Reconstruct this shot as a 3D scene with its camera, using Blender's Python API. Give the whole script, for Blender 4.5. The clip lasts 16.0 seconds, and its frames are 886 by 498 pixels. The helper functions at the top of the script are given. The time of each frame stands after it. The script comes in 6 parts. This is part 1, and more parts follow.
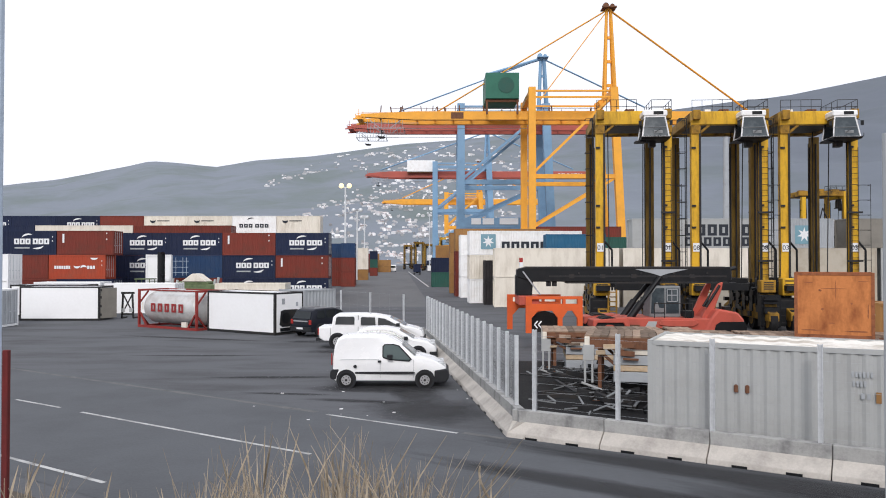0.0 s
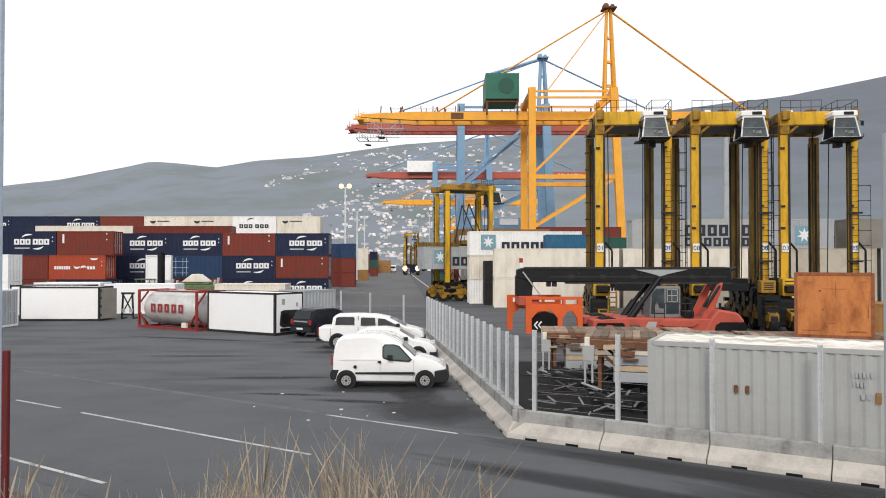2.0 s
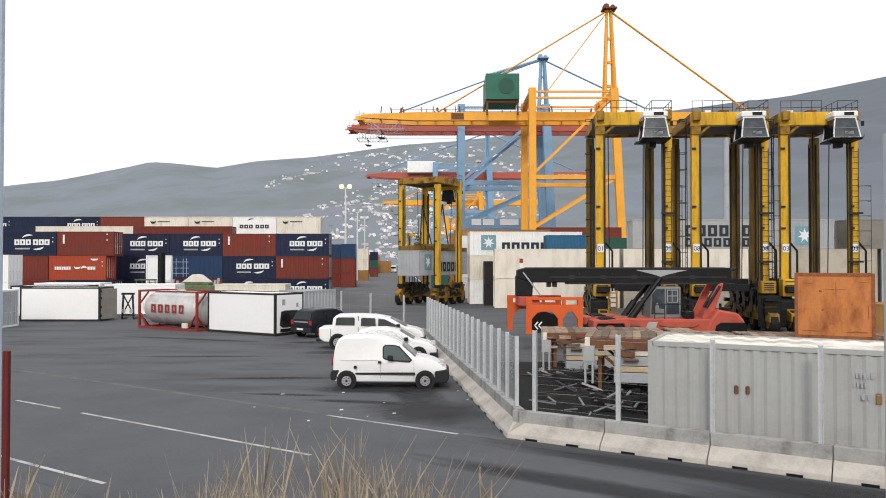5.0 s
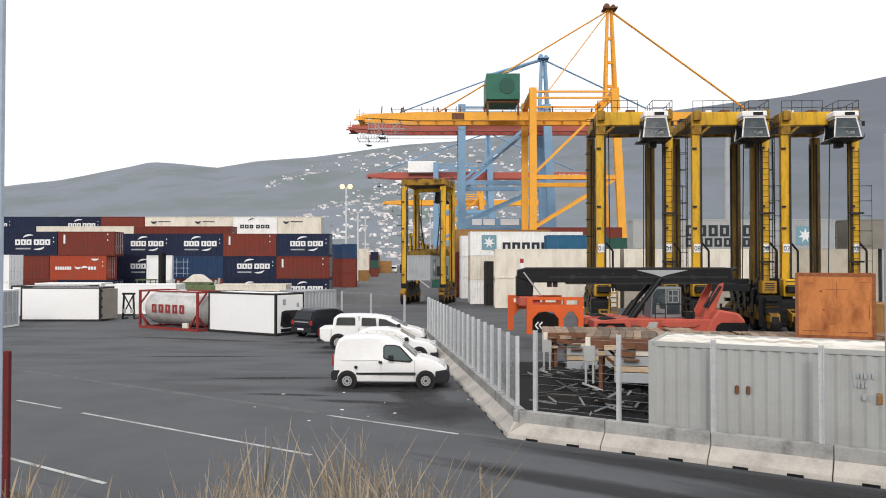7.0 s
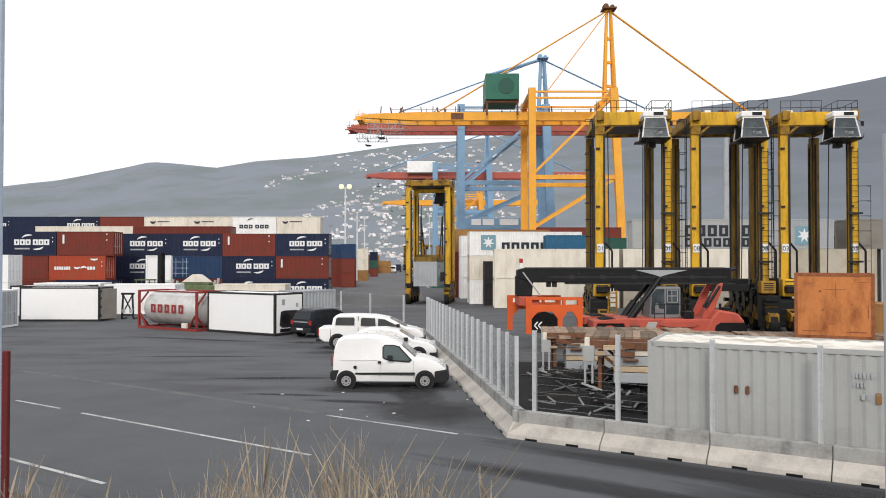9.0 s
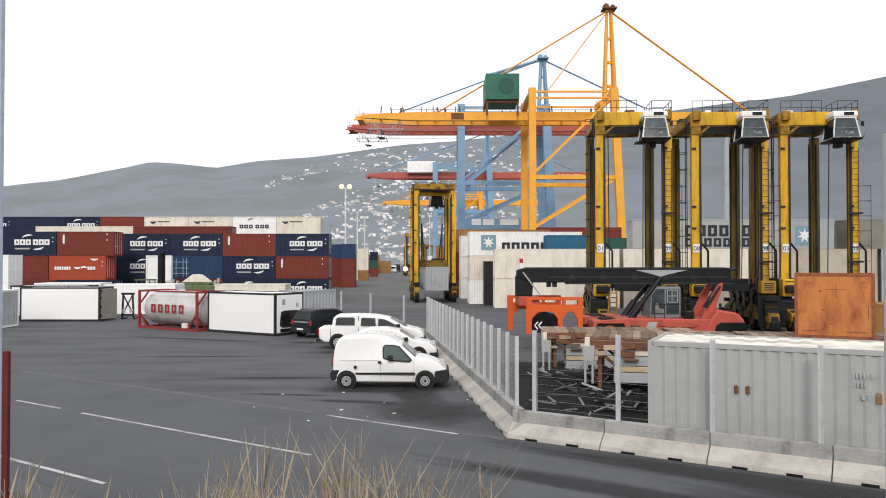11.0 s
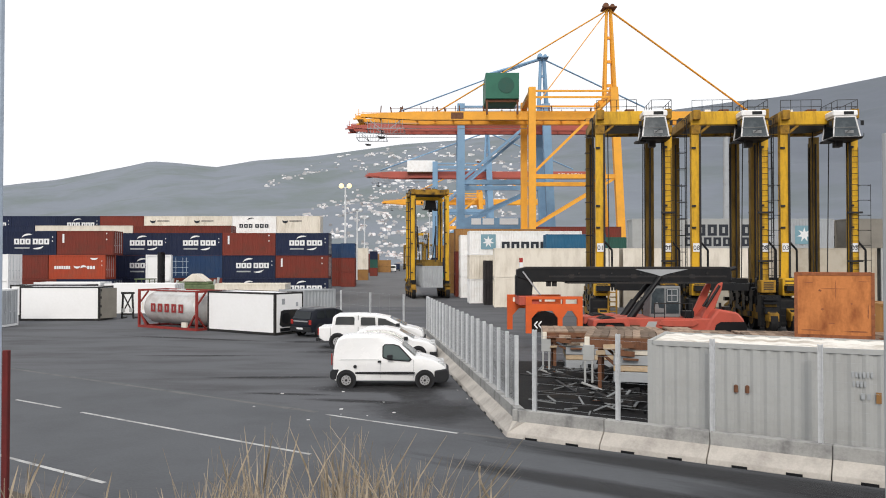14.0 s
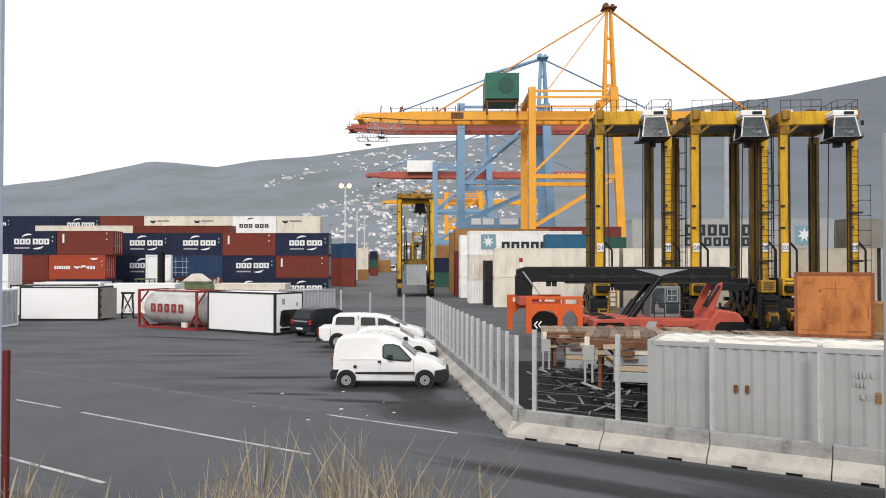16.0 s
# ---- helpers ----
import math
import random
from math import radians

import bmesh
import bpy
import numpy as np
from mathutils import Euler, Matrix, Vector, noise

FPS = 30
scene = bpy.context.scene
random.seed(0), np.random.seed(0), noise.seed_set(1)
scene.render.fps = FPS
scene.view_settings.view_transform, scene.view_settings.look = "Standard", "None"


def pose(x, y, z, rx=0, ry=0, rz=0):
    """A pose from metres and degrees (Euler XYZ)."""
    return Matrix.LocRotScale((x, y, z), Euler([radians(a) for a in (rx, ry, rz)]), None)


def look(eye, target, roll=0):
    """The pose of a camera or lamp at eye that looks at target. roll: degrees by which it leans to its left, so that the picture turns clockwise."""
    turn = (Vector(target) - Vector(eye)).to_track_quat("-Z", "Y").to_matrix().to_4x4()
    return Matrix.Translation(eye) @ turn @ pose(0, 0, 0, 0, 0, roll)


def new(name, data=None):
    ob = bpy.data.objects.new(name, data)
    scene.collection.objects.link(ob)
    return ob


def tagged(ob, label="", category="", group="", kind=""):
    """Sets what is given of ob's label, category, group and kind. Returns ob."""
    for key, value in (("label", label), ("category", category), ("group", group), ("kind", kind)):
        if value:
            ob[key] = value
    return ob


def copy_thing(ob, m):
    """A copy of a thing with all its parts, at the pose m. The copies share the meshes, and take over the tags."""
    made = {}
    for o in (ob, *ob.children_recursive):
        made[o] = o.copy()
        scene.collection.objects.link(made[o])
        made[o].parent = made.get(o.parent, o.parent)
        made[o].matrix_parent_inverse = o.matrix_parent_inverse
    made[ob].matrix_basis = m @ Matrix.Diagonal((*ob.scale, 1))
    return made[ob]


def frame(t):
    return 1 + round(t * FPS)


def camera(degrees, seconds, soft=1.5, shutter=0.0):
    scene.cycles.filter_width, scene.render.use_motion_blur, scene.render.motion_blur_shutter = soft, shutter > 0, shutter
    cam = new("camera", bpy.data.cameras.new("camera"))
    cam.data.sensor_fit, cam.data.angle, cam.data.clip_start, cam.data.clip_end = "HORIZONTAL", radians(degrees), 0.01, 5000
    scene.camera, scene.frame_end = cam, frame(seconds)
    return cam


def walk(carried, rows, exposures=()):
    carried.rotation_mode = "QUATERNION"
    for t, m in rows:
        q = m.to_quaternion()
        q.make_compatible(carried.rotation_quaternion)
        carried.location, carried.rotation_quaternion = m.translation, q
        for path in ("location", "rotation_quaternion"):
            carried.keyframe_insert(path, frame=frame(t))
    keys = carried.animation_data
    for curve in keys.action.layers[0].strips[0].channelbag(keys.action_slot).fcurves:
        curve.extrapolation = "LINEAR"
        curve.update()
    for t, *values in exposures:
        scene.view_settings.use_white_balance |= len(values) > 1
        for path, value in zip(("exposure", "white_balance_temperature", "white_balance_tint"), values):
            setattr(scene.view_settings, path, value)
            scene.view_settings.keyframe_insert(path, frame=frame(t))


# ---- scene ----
# camera: handheld but standing still, on a bank above a port road
cam = camera(60, 16.0, soft=1.0)
EYE = (0, 0, 4.45)


def aim(dx, dy):
    """The standing camera's pose, turned by a small sway in degrees."""
    return pose(*EYE, 91.01 + dy, 0, dx)


walk(cam, [(0.0, aim(0, -0.06)), (0.8, aim(0, -0.06)), (1.0, aim(-0.06, -0.06)), (1.5, aim(0, -0.06)), (2.5, aim(0, 0)), (4.2, aim(0, 0)),
           (6.3, aim(0.06, 0)), (7.2, aim(0.06, 0)), (8.0, aim(0, 0)), (12.0, aim(0.02, 0)), (13.0, aim(0, -0.0)), (14.0, aim(0, -0.05)), (16.0, aim(0, -0.05))],
     [(0.0, 0.12, 6200, 13), (0.8, 0.12, 6200, 13), (1.0, 0.12, 6530, 10.5), (16.0, 0.12, 6530, 10.5)])

# overcast evening light
world = bpy.data.worlds.new("overcast_sky")
scene.world = world
world.use_nodes = True
wn, wl = world.node_tree.nodes, world.node_tree.links
sky = wn.new("ShaderNodeTexSky")
sky.sky_type, sky.sun_disc = "NISHITA", False
sky.sun_elevation, sky.sun_rotation = radians(32), radians(186)
sky.air_density, sky.dust_density = 1.0, 4.0
veil = wn.new("ShaderNodeMixRGB")
veil.inputs[0].default_value = 0.88
veil.inputs[2].default_value = (13.3, 13.5, 13.8, 1)
wl.new(sky.outputs[0], veil.inputs[1])
wl.new(veil.outputs[0], wn["Background"].inputs[0])
wn["Background"].inputs[1].default_value = 0.08
sun_data = bpy.data.lights.new("sun", "SUN")
sun_data.energy, sun_data.angle, sun_data.color = 1.5, radians(14), (1, 0.94, 0.86)
sun = new("sun", sun_data)
sun.matrix_world = look((-6, -62, 40), (0, 0, 0))
scene.view_settings.exposure = 0.12


# ---- materials ----
def mat(name, colour, rough=0.6, metal=0.0, dirt=None, amount=0.35, scale=1.2, grain=18.0, bump=0.15, spread=0.0, stretch=None):
    """Colour with stains at a large scale, grain at a small one, fine relief, and a shift from object to object."""
    m = bpy.data.materials.new(name)
    m.use_nodes = True
    n, l = m.node_tree.nodes, m.node_tree.links
    b = n["Principled BSDF"]
    b.inputs["Metallic"].default_value = metal
    b.inputs["Specular IOR Level"].default_value = 0.5 if rough < 0.3 or metal else 0.22
    tex = n.new("ShaderNodeTexCoord")
    big = n.new("ShaderNodeTexNoise")
    big.inputs["Scale"].default_value, big.inputs["Detail"].default_value, big.inputs["Roughness"].default_value = scale, 6, 0.65
    fine = n.new("ShaderNodeTexNoise")
    fine.inputs["Scale"].default_value, fine.inputs["Detail"].default_value = grain, 4
    ramp = n.new("ShaderNodeValToRGB")
    ramp.color_ramp.elements[0].position, ramp.color_ramp.elements[1].position = 0.45, 0.72
    mix = n.new("ShaderNodeMixRGB")
    dirt = dirt or tuple(c * 0.55 for c in colour)
    mix.inputs[1].default_value, mix.inputs[2].default_value = (*colour, 1), (*dirt, 1)
    gain = n.new("ShaderNodeMath")
    gain.operation, gain.inputs[1].default_value = "MULTIPLY", amount * 1.6
    hsv = n.new("ShaderNodeHueSaturation")
    span = n.new("ShaderNodeMapRange")
    amp = 0.04 if bump <= 0.05 else 0.14
    span.inputs[3].default_value, span.inputs[4].default_value = 1 - amp, 1 + amp
    if stretch:
        squeeze = n.new("ShaderNodeMapping")
        squeeze.inputs["Scale"].default_value = stretch
        l.new(tex.outputs["Object"], squeeze.inputs[0])
        l.new(squeeze.outputs[0], big.inputs[0])
    else:
        l.new(tex.outputs["Object"], big.inputs[0])
    l.new(tex.outputs["Object"], fine.inputs[0])
    l.new(big.outputs[0], ramp.inputs[0])
    l.new(ramp.outputs[0], gain.inputs[0])
    l.new(gain.outputs[0], mix.inputs[0])
    l.new(fine.outputs[0], span.inputs[0])
    l.new(mix.outputs[0], hsv.inputs["Color"])
    if spread:
        info = n.new("ShaderNodeObjectInfo")
        shift = n.new("ShaderNodeMapRange")
        shift.inputs[3].default_value, shift.inputs[4].default_value = 1 - spread, 1 + spread
        both = n.new("ShaderNodeMath")
        both.operation = "MULTIPLY"
        l.new(info.outputs["Random"], shift.inputs[0])
        l.new(shift.outputs[0], both.inputs[0])
        l.new(span.outputs[0], both.inputs[1])
        l.new(both.outputs[0], hsv.inputs["Value"])
    else:
        l.new(span.outputs[0], hsv.inputs["Value"])
    l.new(hsv.outputs[0], b.inputs["Base Color"])
    rr = n.new("ShaderNodeMapRange")
    rr.inputs[3].default_value, rr.inputs[4].default_value = max(rough - 0.12, 0.05), min(rough + 0.15, 1)
    l.new(big.outputs[0], rr.inputs[0])
    l.new(rr.outputs[0], b.inputs["Roughness"])
    if bump:
        bp = n.new("ShaderNodeBump")
        bp.inputs["Strength"].default_value, bp.inputs["Distance"].default_value = bump, 0.02
        l.new(fine.outputs[0], bp.inputs["Height"])
        l.new(bp.outputs[0], b.inputs["Normal"])
    return m


def glow(name, colour, strength):
    m = bpy.data.materials.new(name)
    m.use_nodes = True
    b = m.node_tree.nodes["Principled BSDF"]
    b.inputs["Base Color"].default_value = (*colour, 1)
    b.inputs["Emission Color"].default_value = (*colour, 1)
    b.inputs["Emission Strength"].default_value = strength
    return m


ASPHALT = mat("asphalt", (0.098, 0.101, 0.110), 0.85, dirt=(0.052, 0.053, 0.056), amount=0.5, scale=0.45, grain=11, bump=0.5, stretch=(0.35, 1.0, 1.0))
DARK_PATCH = mat("oil_stained_asphalt", (0.036, 0.036, 0.038), 0.8, dirt=(0.028, 0.028, 0.029), amount=0.6, scale=0.8, grain=11, bump=0.5, stretch=(0.5, 1.0, 1.0))


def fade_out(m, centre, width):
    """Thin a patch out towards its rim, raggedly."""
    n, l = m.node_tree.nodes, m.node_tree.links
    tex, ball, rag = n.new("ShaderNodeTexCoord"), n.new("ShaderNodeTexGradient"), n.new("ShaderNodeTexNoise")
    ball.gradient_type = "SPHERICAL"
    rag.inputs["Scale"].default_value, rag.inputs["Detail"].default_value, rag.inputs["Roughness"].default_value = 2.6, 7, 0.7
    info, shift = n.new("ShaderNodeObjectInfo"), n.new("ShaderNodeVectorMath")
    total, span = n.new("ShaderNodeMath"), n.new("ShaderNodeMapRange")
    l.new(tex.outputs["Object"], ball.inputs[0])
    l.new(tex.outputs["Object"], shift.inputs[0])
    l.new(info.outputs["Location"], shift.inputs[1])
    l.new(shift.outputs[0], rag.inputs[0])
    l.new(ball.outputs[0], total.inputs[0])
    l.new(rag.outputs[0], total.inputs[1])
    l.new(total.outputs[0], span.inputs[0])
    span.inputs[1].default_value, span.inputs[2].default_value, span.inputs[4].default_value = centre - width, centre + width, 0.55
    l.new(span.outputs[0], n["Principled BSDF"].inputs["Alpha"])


fade_out(DARK_PATCH, 0.88, 0.22)
DUST = mat("dusty_road_edge", (0.135, 0.134, 0.132), 0.9, dirt=(0.09, 0.092, 0.096), amount=0.7, scale=1.4, grain=11, bump=0.3)
ROAD = mat("road_asphalt", (0.092, 0.097, 0.106), 0.8, dirt=(0.068, 0.071, 0.077), amount=0.4, scale=0.25, grain=14, bump=0.35)
YARD = mat("yard_road_asphalt", (0.128, 0.129, 0.133), 0.85, dirt=(0.085, 0.086, 0.09), amount=0.45, scale=0.12, grain=3, bump=0.2, stretch=(1.0, 0.25, 1.0))
PAINT = mat("road_paint", (0.50, 0.50, 0.49), 0.7, dirt=(0.14, 0.14, 0.14), amount=0.6, scale=1.6)
CONCRETE = mat("concrete", (0.465, 0.435, 0.395), 0.85, dirt=(0.28, 0.26, 0.24), amount=0.5, scale=1.5, grain=20, bump=0.3, spread=0.06)
CONCRETE_GREY = mat("grey_concrete", (0.36, 0.36, 0.35), 0.85, dirt=(0.18, 0.18, 0.18), amount=0.6, scale=2.2, grain=20, bump=0.3, spread=0.06)
GALV = mat("galvanised_steel", (0.62, 0.64, 0.66), 0.45, 0.35, dirt=(0.4, 0.42, 0.44), amount=0.3, scale=3)
EARTH = mat("earth", (0.12, 0.10, 0.08), 0.95, dirt=(0.05, 0.045, 0.035), amount=0.6, scale=1.2, bump=0.6)
YELLOW = mat("yellow_steel", (0.65, 0.375, 0.022), 0.5, dirt=(0.12, 0.06, 0.02), amount=0.5, scale=1.5, grain=6, bump=0.1, stretch=(1.0, 1.0, 0.22))
DARK_BROWN = mat("grease_brown_steel", (0.19, 0.115, 0.022), 0.7, dirt=(0.02, 0.016, 0.012), amount=0.6, scale=1.6, grain=6, bump=0.15, stretch=(1.0, 1.0, 0.25))
YELLOW_DIRTY = mat("greasy_yellow_steel", (0.34, 0.185, 0.022), 0.65, dirt=(0.025, 0.02, 0.015), amount=0.7, scale=1.0, grain=6, bump=0.2)
CRANE_YELLOW = mat("crane_yellow", (0.83, 0.385, 0.045), 0.5, dirt=(0.5, 0.26, 0.07), amount=0.3, scale=0.25, grain=3, bump=0.05)
CRANE_BLUE = mat("crane_blue", (0.20, 0.34, 0.50), 0.5, dirt=(0.12, 0.2, 0.3), amount=0.3, scale=0.2, grain=3, bump=0.05)
CRANE_RED = mat("crane_red", (0.42, 0.10, 0.075), 0.5, dirt=(0.25, 0.09, 0.07), amount=0.35, scale=0.2, grain=3, bump=0.05)
CRANE_GREEN = mat("green_steel", (0.03, 0.14, 0.095), 0.5, dirt=(0.02, 0.08, 0.06), amount=0.3, scale=0.3, grain=3, bump=0.05)
DARK = mat("dark_steel", (0.022, 0.023, 0.025), 0.55, dirt=(0.055, 0.042, 0.032), amount=0.35, scale=2)
BLACK = mat("black_paint", (0.008, 0.009, 0.011), 0.42, dirt=(0.02, 0.02, 0.02), amount=0.3, scale=2, bump=0.05)
RUBBER = mat("tyre_rubber", (0.013, 0.013, 0.014), 0.85, dirt=(0.035, 0.032, 0.03), amount=0.4, scale=4)
WHITE = mat("white_paint", (0.84, 0.84, 0.835), 0.5, dirt=(0.60, 0.56, 0.50), amount=0.28, scale=0.8, grain=5, bump=0.04, spread=0.03)
WHITE_CLEAN = mat("clean_white_panels", (0.84, 0.845, 0.85), 0.5, dirt=(0.74, 0.73, 0.71), amount=0.12, scale=0.8, grain=5, bump=0.04, spread=0.02)
WHITE_CAR = mat("white_car_paint", (0.86, 0.865, 0.87), 0.25, dirt=(0.7, 0.69, 0.67), amount=0.2, scale=1.5, grain=3, bump=0.0)
CREAM = mat("cream_paint", (0.74, 0.69, 0.60), 0.55, dirt=(0.46, 0.40, 0.32), amount=0.35, scale=0.9, grain=5, bump=0.05, spread=0.05, stretch=(1.6, 1.6, 0.4))
GREY_BOX = mat("pale_grey_paint", (0.385, 0.395, 0.392), 0.55, dirt=(0.29, 0.29, 0.28), amount=0.3, scale=0.8, grain=5, bump=0.05, spread=0.03)
MID_GREY = mat("grey_paint", (0.36, 0.38, 0.40), 0.55, dirt=(0.24, 0.25, 0.26), amount=0.3, scale=0.8, grain=5, bump=0.05, spread=0.05)
NAVY = mat("navy_paint", (0.012, 0.019, 0.050), 0.6, dirt=(0.03, 0.036, 0.06), amount=0.3, scale=0.7, grain=5, bump=0.05, spread=0.18)
RED_BOX = mat("red_oxide_paint", (0.16, 0.032, 0.022), 0.65, dirt=(0.10, 0.04, 0.03), amount=0.4, scale=0.7, grain=5, bump=0.05, spread=0.18)
ORANGE_BOX = mat("orange_red_paint", (0.36, 0.058, 0.026), 0.6, dirt=(0.25, 0.08, 0.05), amount=0.35, scale=0.7, grain=5, bump=0.05)
RUSTY = mat("faded_orange_paint", (0.55, 0.205, 0.068), 0.8, dirt=(0.19, 0.055, 0.022), amount=0.5, scale=1.1, grain=9, bump=0.2, stretch=(1.3, 1.3, 0.5))
RUSTY_EDGE = mat("rusted_edge", (0.30, 0.11, 0.05), 0.85, dirt=(0.12, 0.05, 0.03), amount=0.6, scale=3, bump=0.2)
STONE_BOX = mat("dusty_stone_paint", (0.46, 0.415, 0.34), 0.6, dirt=(0.32, 0.27, 0.20), amount=0.4, scale=0.7, grain=5, bump=0.05, spread=0.08)
STAINED_ROOF = mat("stained_white_roof", (0.80, 0.765, 0.70), 0.6, dirt=(0.30, 0.23, 0.16), amount=0.6, scale=1.3, grain=7, bump=0.08, stretch=(0.5, 1.4, 1.0))
DULL_GREY = mat("dull_grey_paint", (0.22, 0.205, 0.178), 0.6, amount=0.3, scale=0.8, grain=5, bump=0.05)
DEEP_BLUE = mat("deep_blue_paint", (0.018, 0.045, 0.11), 0.6, dirt=(0.04, 0.06, 0.10), amount=0.35, scale=0.7, grain=5, bump=0.05)
BLUE_BOX = mat("mid_blue_paint", (0.02, 0.10, 0.19), 0.6, dirt=(0.06, 0.13, 0.2), amount=0.35, scale=0.7, grain=5, bump=0.05)
GREEN_BOX = mat("dark_green_paint", (0.025, 0.09, 0.07), 0.6, dirt=(0.05, 0.09, 0.07), amount=0.35, scale=0.7, grain=5, bump=0.05)
BROWN_BOX = mat("ochre_brown_paint", (0.30, 0.16, 0.055), 0.65, dirt=(0.2, 0.1, 0.05), amount=0.4, scale=0.7, grain=5, bump=0.05, spread=0.12)
BLACK_BOX = mat("black_box_paint", (0.02, 0.018, 0.02), 0.6, dirt=(0.05, 0.04, 0.04), amount=0.3, scale=0.8)
STACK_RED = mat("stacker_red", (0.47, 0.095, 0.065), 0.5, dirt=(0.24, 0.07, 0.05), amount=0.35, scale=1.2, grain=6, bump=0.05)
STACK_ORANGE = mat("spreader_orange", (0.66, 0.11, 0.025), 0.5, dirt=(0.35, 0.09, 0.04), amount=0.3, scale=1.5, grain=6, bump=0.05)
MARK_WHITE = mat("white_marking", (0.75, 0.76, 0.77), 0.6, amount=0.1, scale=3, bump=0)
MARK_BLACK = mat("black_marking", (0.03, 0.035, 0.045), 0.6, amount=0.1, scale=3, bump=0)
MARK_BLUE = mat("grey_blue_marking", (0.18, 0.32, 0.38), 0.6, amount=0.1, scale=3, bump=0)
MARK_RED = mat("red_marking", (0.27, 0.035, 0.035), 0.6, amount=0.1, scale=3, bump=0)
STEEL = mat("brushed_steel", (0.60, 0.60, 0.59), 0.42, 0.3, dirt=(0.36, 0.33, 0.30), amount=0.4, scale=1.3, bump=0.05)
WOOD = mat("weathered_planks", (0.28, 0.205, 0.15), 0.85, dirt=(0.09, 0.06, 0.045), amount=0.7, scale=3, grain=12, bump=0.3, spread=0.45)
WOOD_PALE = mat("pale_weathered_timber", (0.44, 0.34, 0.23), 0.85, dirt=(0.24, 0.16, 0.10), amount=0.5, scale=3, grain=12, bump=0.2, spread=0.2, stretch=(0.4, 1, 1))
RUST = mat("rusty_steel", (0.17, 0.08, 0.045), 0.85, dirt=(0.06, 0.035, 0.03), amount=0.5, scale=2, grain=10, bump=0.25)
STRAW = mat("dry_grass", (0.41, 0.345, 0.26), 0.85, dirt=(0.17, 0.135, 0.09), amount=0.65, scale=6, bump=0)
# Distance haze is mixed into the hill's blue-grey base colour.
HAZED_HILL = mat("hillside", (0.190, 0.213, 0.246), 0.95, dirt=(0.138, 0.168, 0.156), amount=0.6, scale=0.0030, grain=0.05, bump=0.03)
HOUSE = mat("house_walls", (0.80, 0.81, 0.82), 0.8, dirt=(0.45, 0.46, 0.48), amount=0.5, scale=0.03, grain=0.1, bump=0)
def by_island(m, low, high):
    """Let each separate piece of a joined mesh differ in brightness."""
    n, l = m.node_tree.nodes, m.node_tree.links
    geo, span = n.new("ShaderNodeNewGeometry"), n.new("ShaderNodeMapRange")
    span.inputs[3].default_value, span.inputs[4].default_value = low, high
    l.new(geo.outputs["Random Per Island"], span.inputs[0])
    for node in n:
        if node.type == "HUE_SAT":
            l.new(span.outputs[0], node.inputs["Value"])


by_island(HOUSE, 0.35, 1.15)


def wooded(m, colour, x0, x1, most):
    """Darker woods, with less painted haze, towards the higher end of the range, with a ragged edge."""
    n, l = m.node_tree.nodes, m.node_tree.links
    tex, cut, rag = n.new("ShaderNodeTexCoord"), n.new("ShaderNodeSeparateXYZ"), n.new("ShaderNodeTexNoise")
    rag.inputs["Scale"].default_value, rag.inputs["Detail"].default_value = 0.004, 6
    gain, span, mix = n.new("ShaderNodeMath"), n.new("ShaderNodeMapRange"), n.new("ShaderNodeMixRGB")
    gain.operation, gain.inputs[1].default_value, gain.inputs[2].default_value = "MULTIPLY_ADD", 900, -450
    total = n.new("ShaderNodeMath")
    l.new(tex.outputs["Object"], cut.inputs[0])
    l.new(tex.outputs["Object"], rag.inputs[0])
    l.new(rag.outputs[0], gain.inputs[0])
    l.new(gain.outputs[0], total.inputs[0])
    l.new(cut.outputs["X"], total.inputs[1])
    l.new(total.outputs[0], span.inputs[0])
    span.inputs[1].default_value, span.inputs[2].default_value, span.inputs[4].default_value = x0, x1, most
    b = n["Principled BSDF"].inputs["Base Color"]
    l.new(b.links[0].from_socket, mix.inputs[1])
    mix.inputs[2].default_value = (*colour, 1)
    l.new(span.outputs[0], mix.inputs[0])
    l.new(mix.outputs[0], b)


wooded(HAZED_HILL, (0.108, 0.122, 0.148), 150, 1200, 0.75)
ROOFS = mat("house_roofs", (0.52, 0.50, 0.51), 0.8, dirt=(0.30, 0.2, 0.18), amount=0.6, scale=0.02, grain=0.1, bump=0)
TANK_RED = mat("dark_red_frame", (0.26, 0.035, 0.03), 0.6, dirt=(0.12, 0.03, 0.025), amount=0.35, scale=2)
OLIVE = mat("olive_paint", (0.13, 0.17, 0.085), 0.6, dirt=(0.05, 0.07, 0.04), amount=0.5, scale=2)
FOLIAGE = mat("foliage", (0.07, 0.10, 0.045), 0.8, dirt=(0.03, 0.05, 0.025), amount=0.6, scale=2, bump=0)
NEAR_BLACK = mat("oil_soaked_ground", (0.010, 0.010, 0.011), 0.95, dirt=(0.028, 0.026, 0.024), amount=0.5, scale=1.5, bump=0.5)
CAB_GREY = mat("cab_grey", (0.20, 0.21, 0.215), 0.5, amount=0.3, scale=2)
HEADLAMP = glow("headlamp_glow", (1.0, 0.90, 0.62), 3.0)
LAMP = glow("lit_lamp", (1.0, 0.76, 0.40), 0.9)
GLASS = mat("dark_glass", (0.010, 0.014, 0.017), 0.08, amount=0.1, bump=0)
GLASS.node_tree.nodes["Principled BSDF"].inputs["Specular IOR Level"].default_value = 0.35
GLASS_PALE = mat("tinted_glass", (0.07, 0.10, 0.10), 0.06, amount=0.1, bump=0)
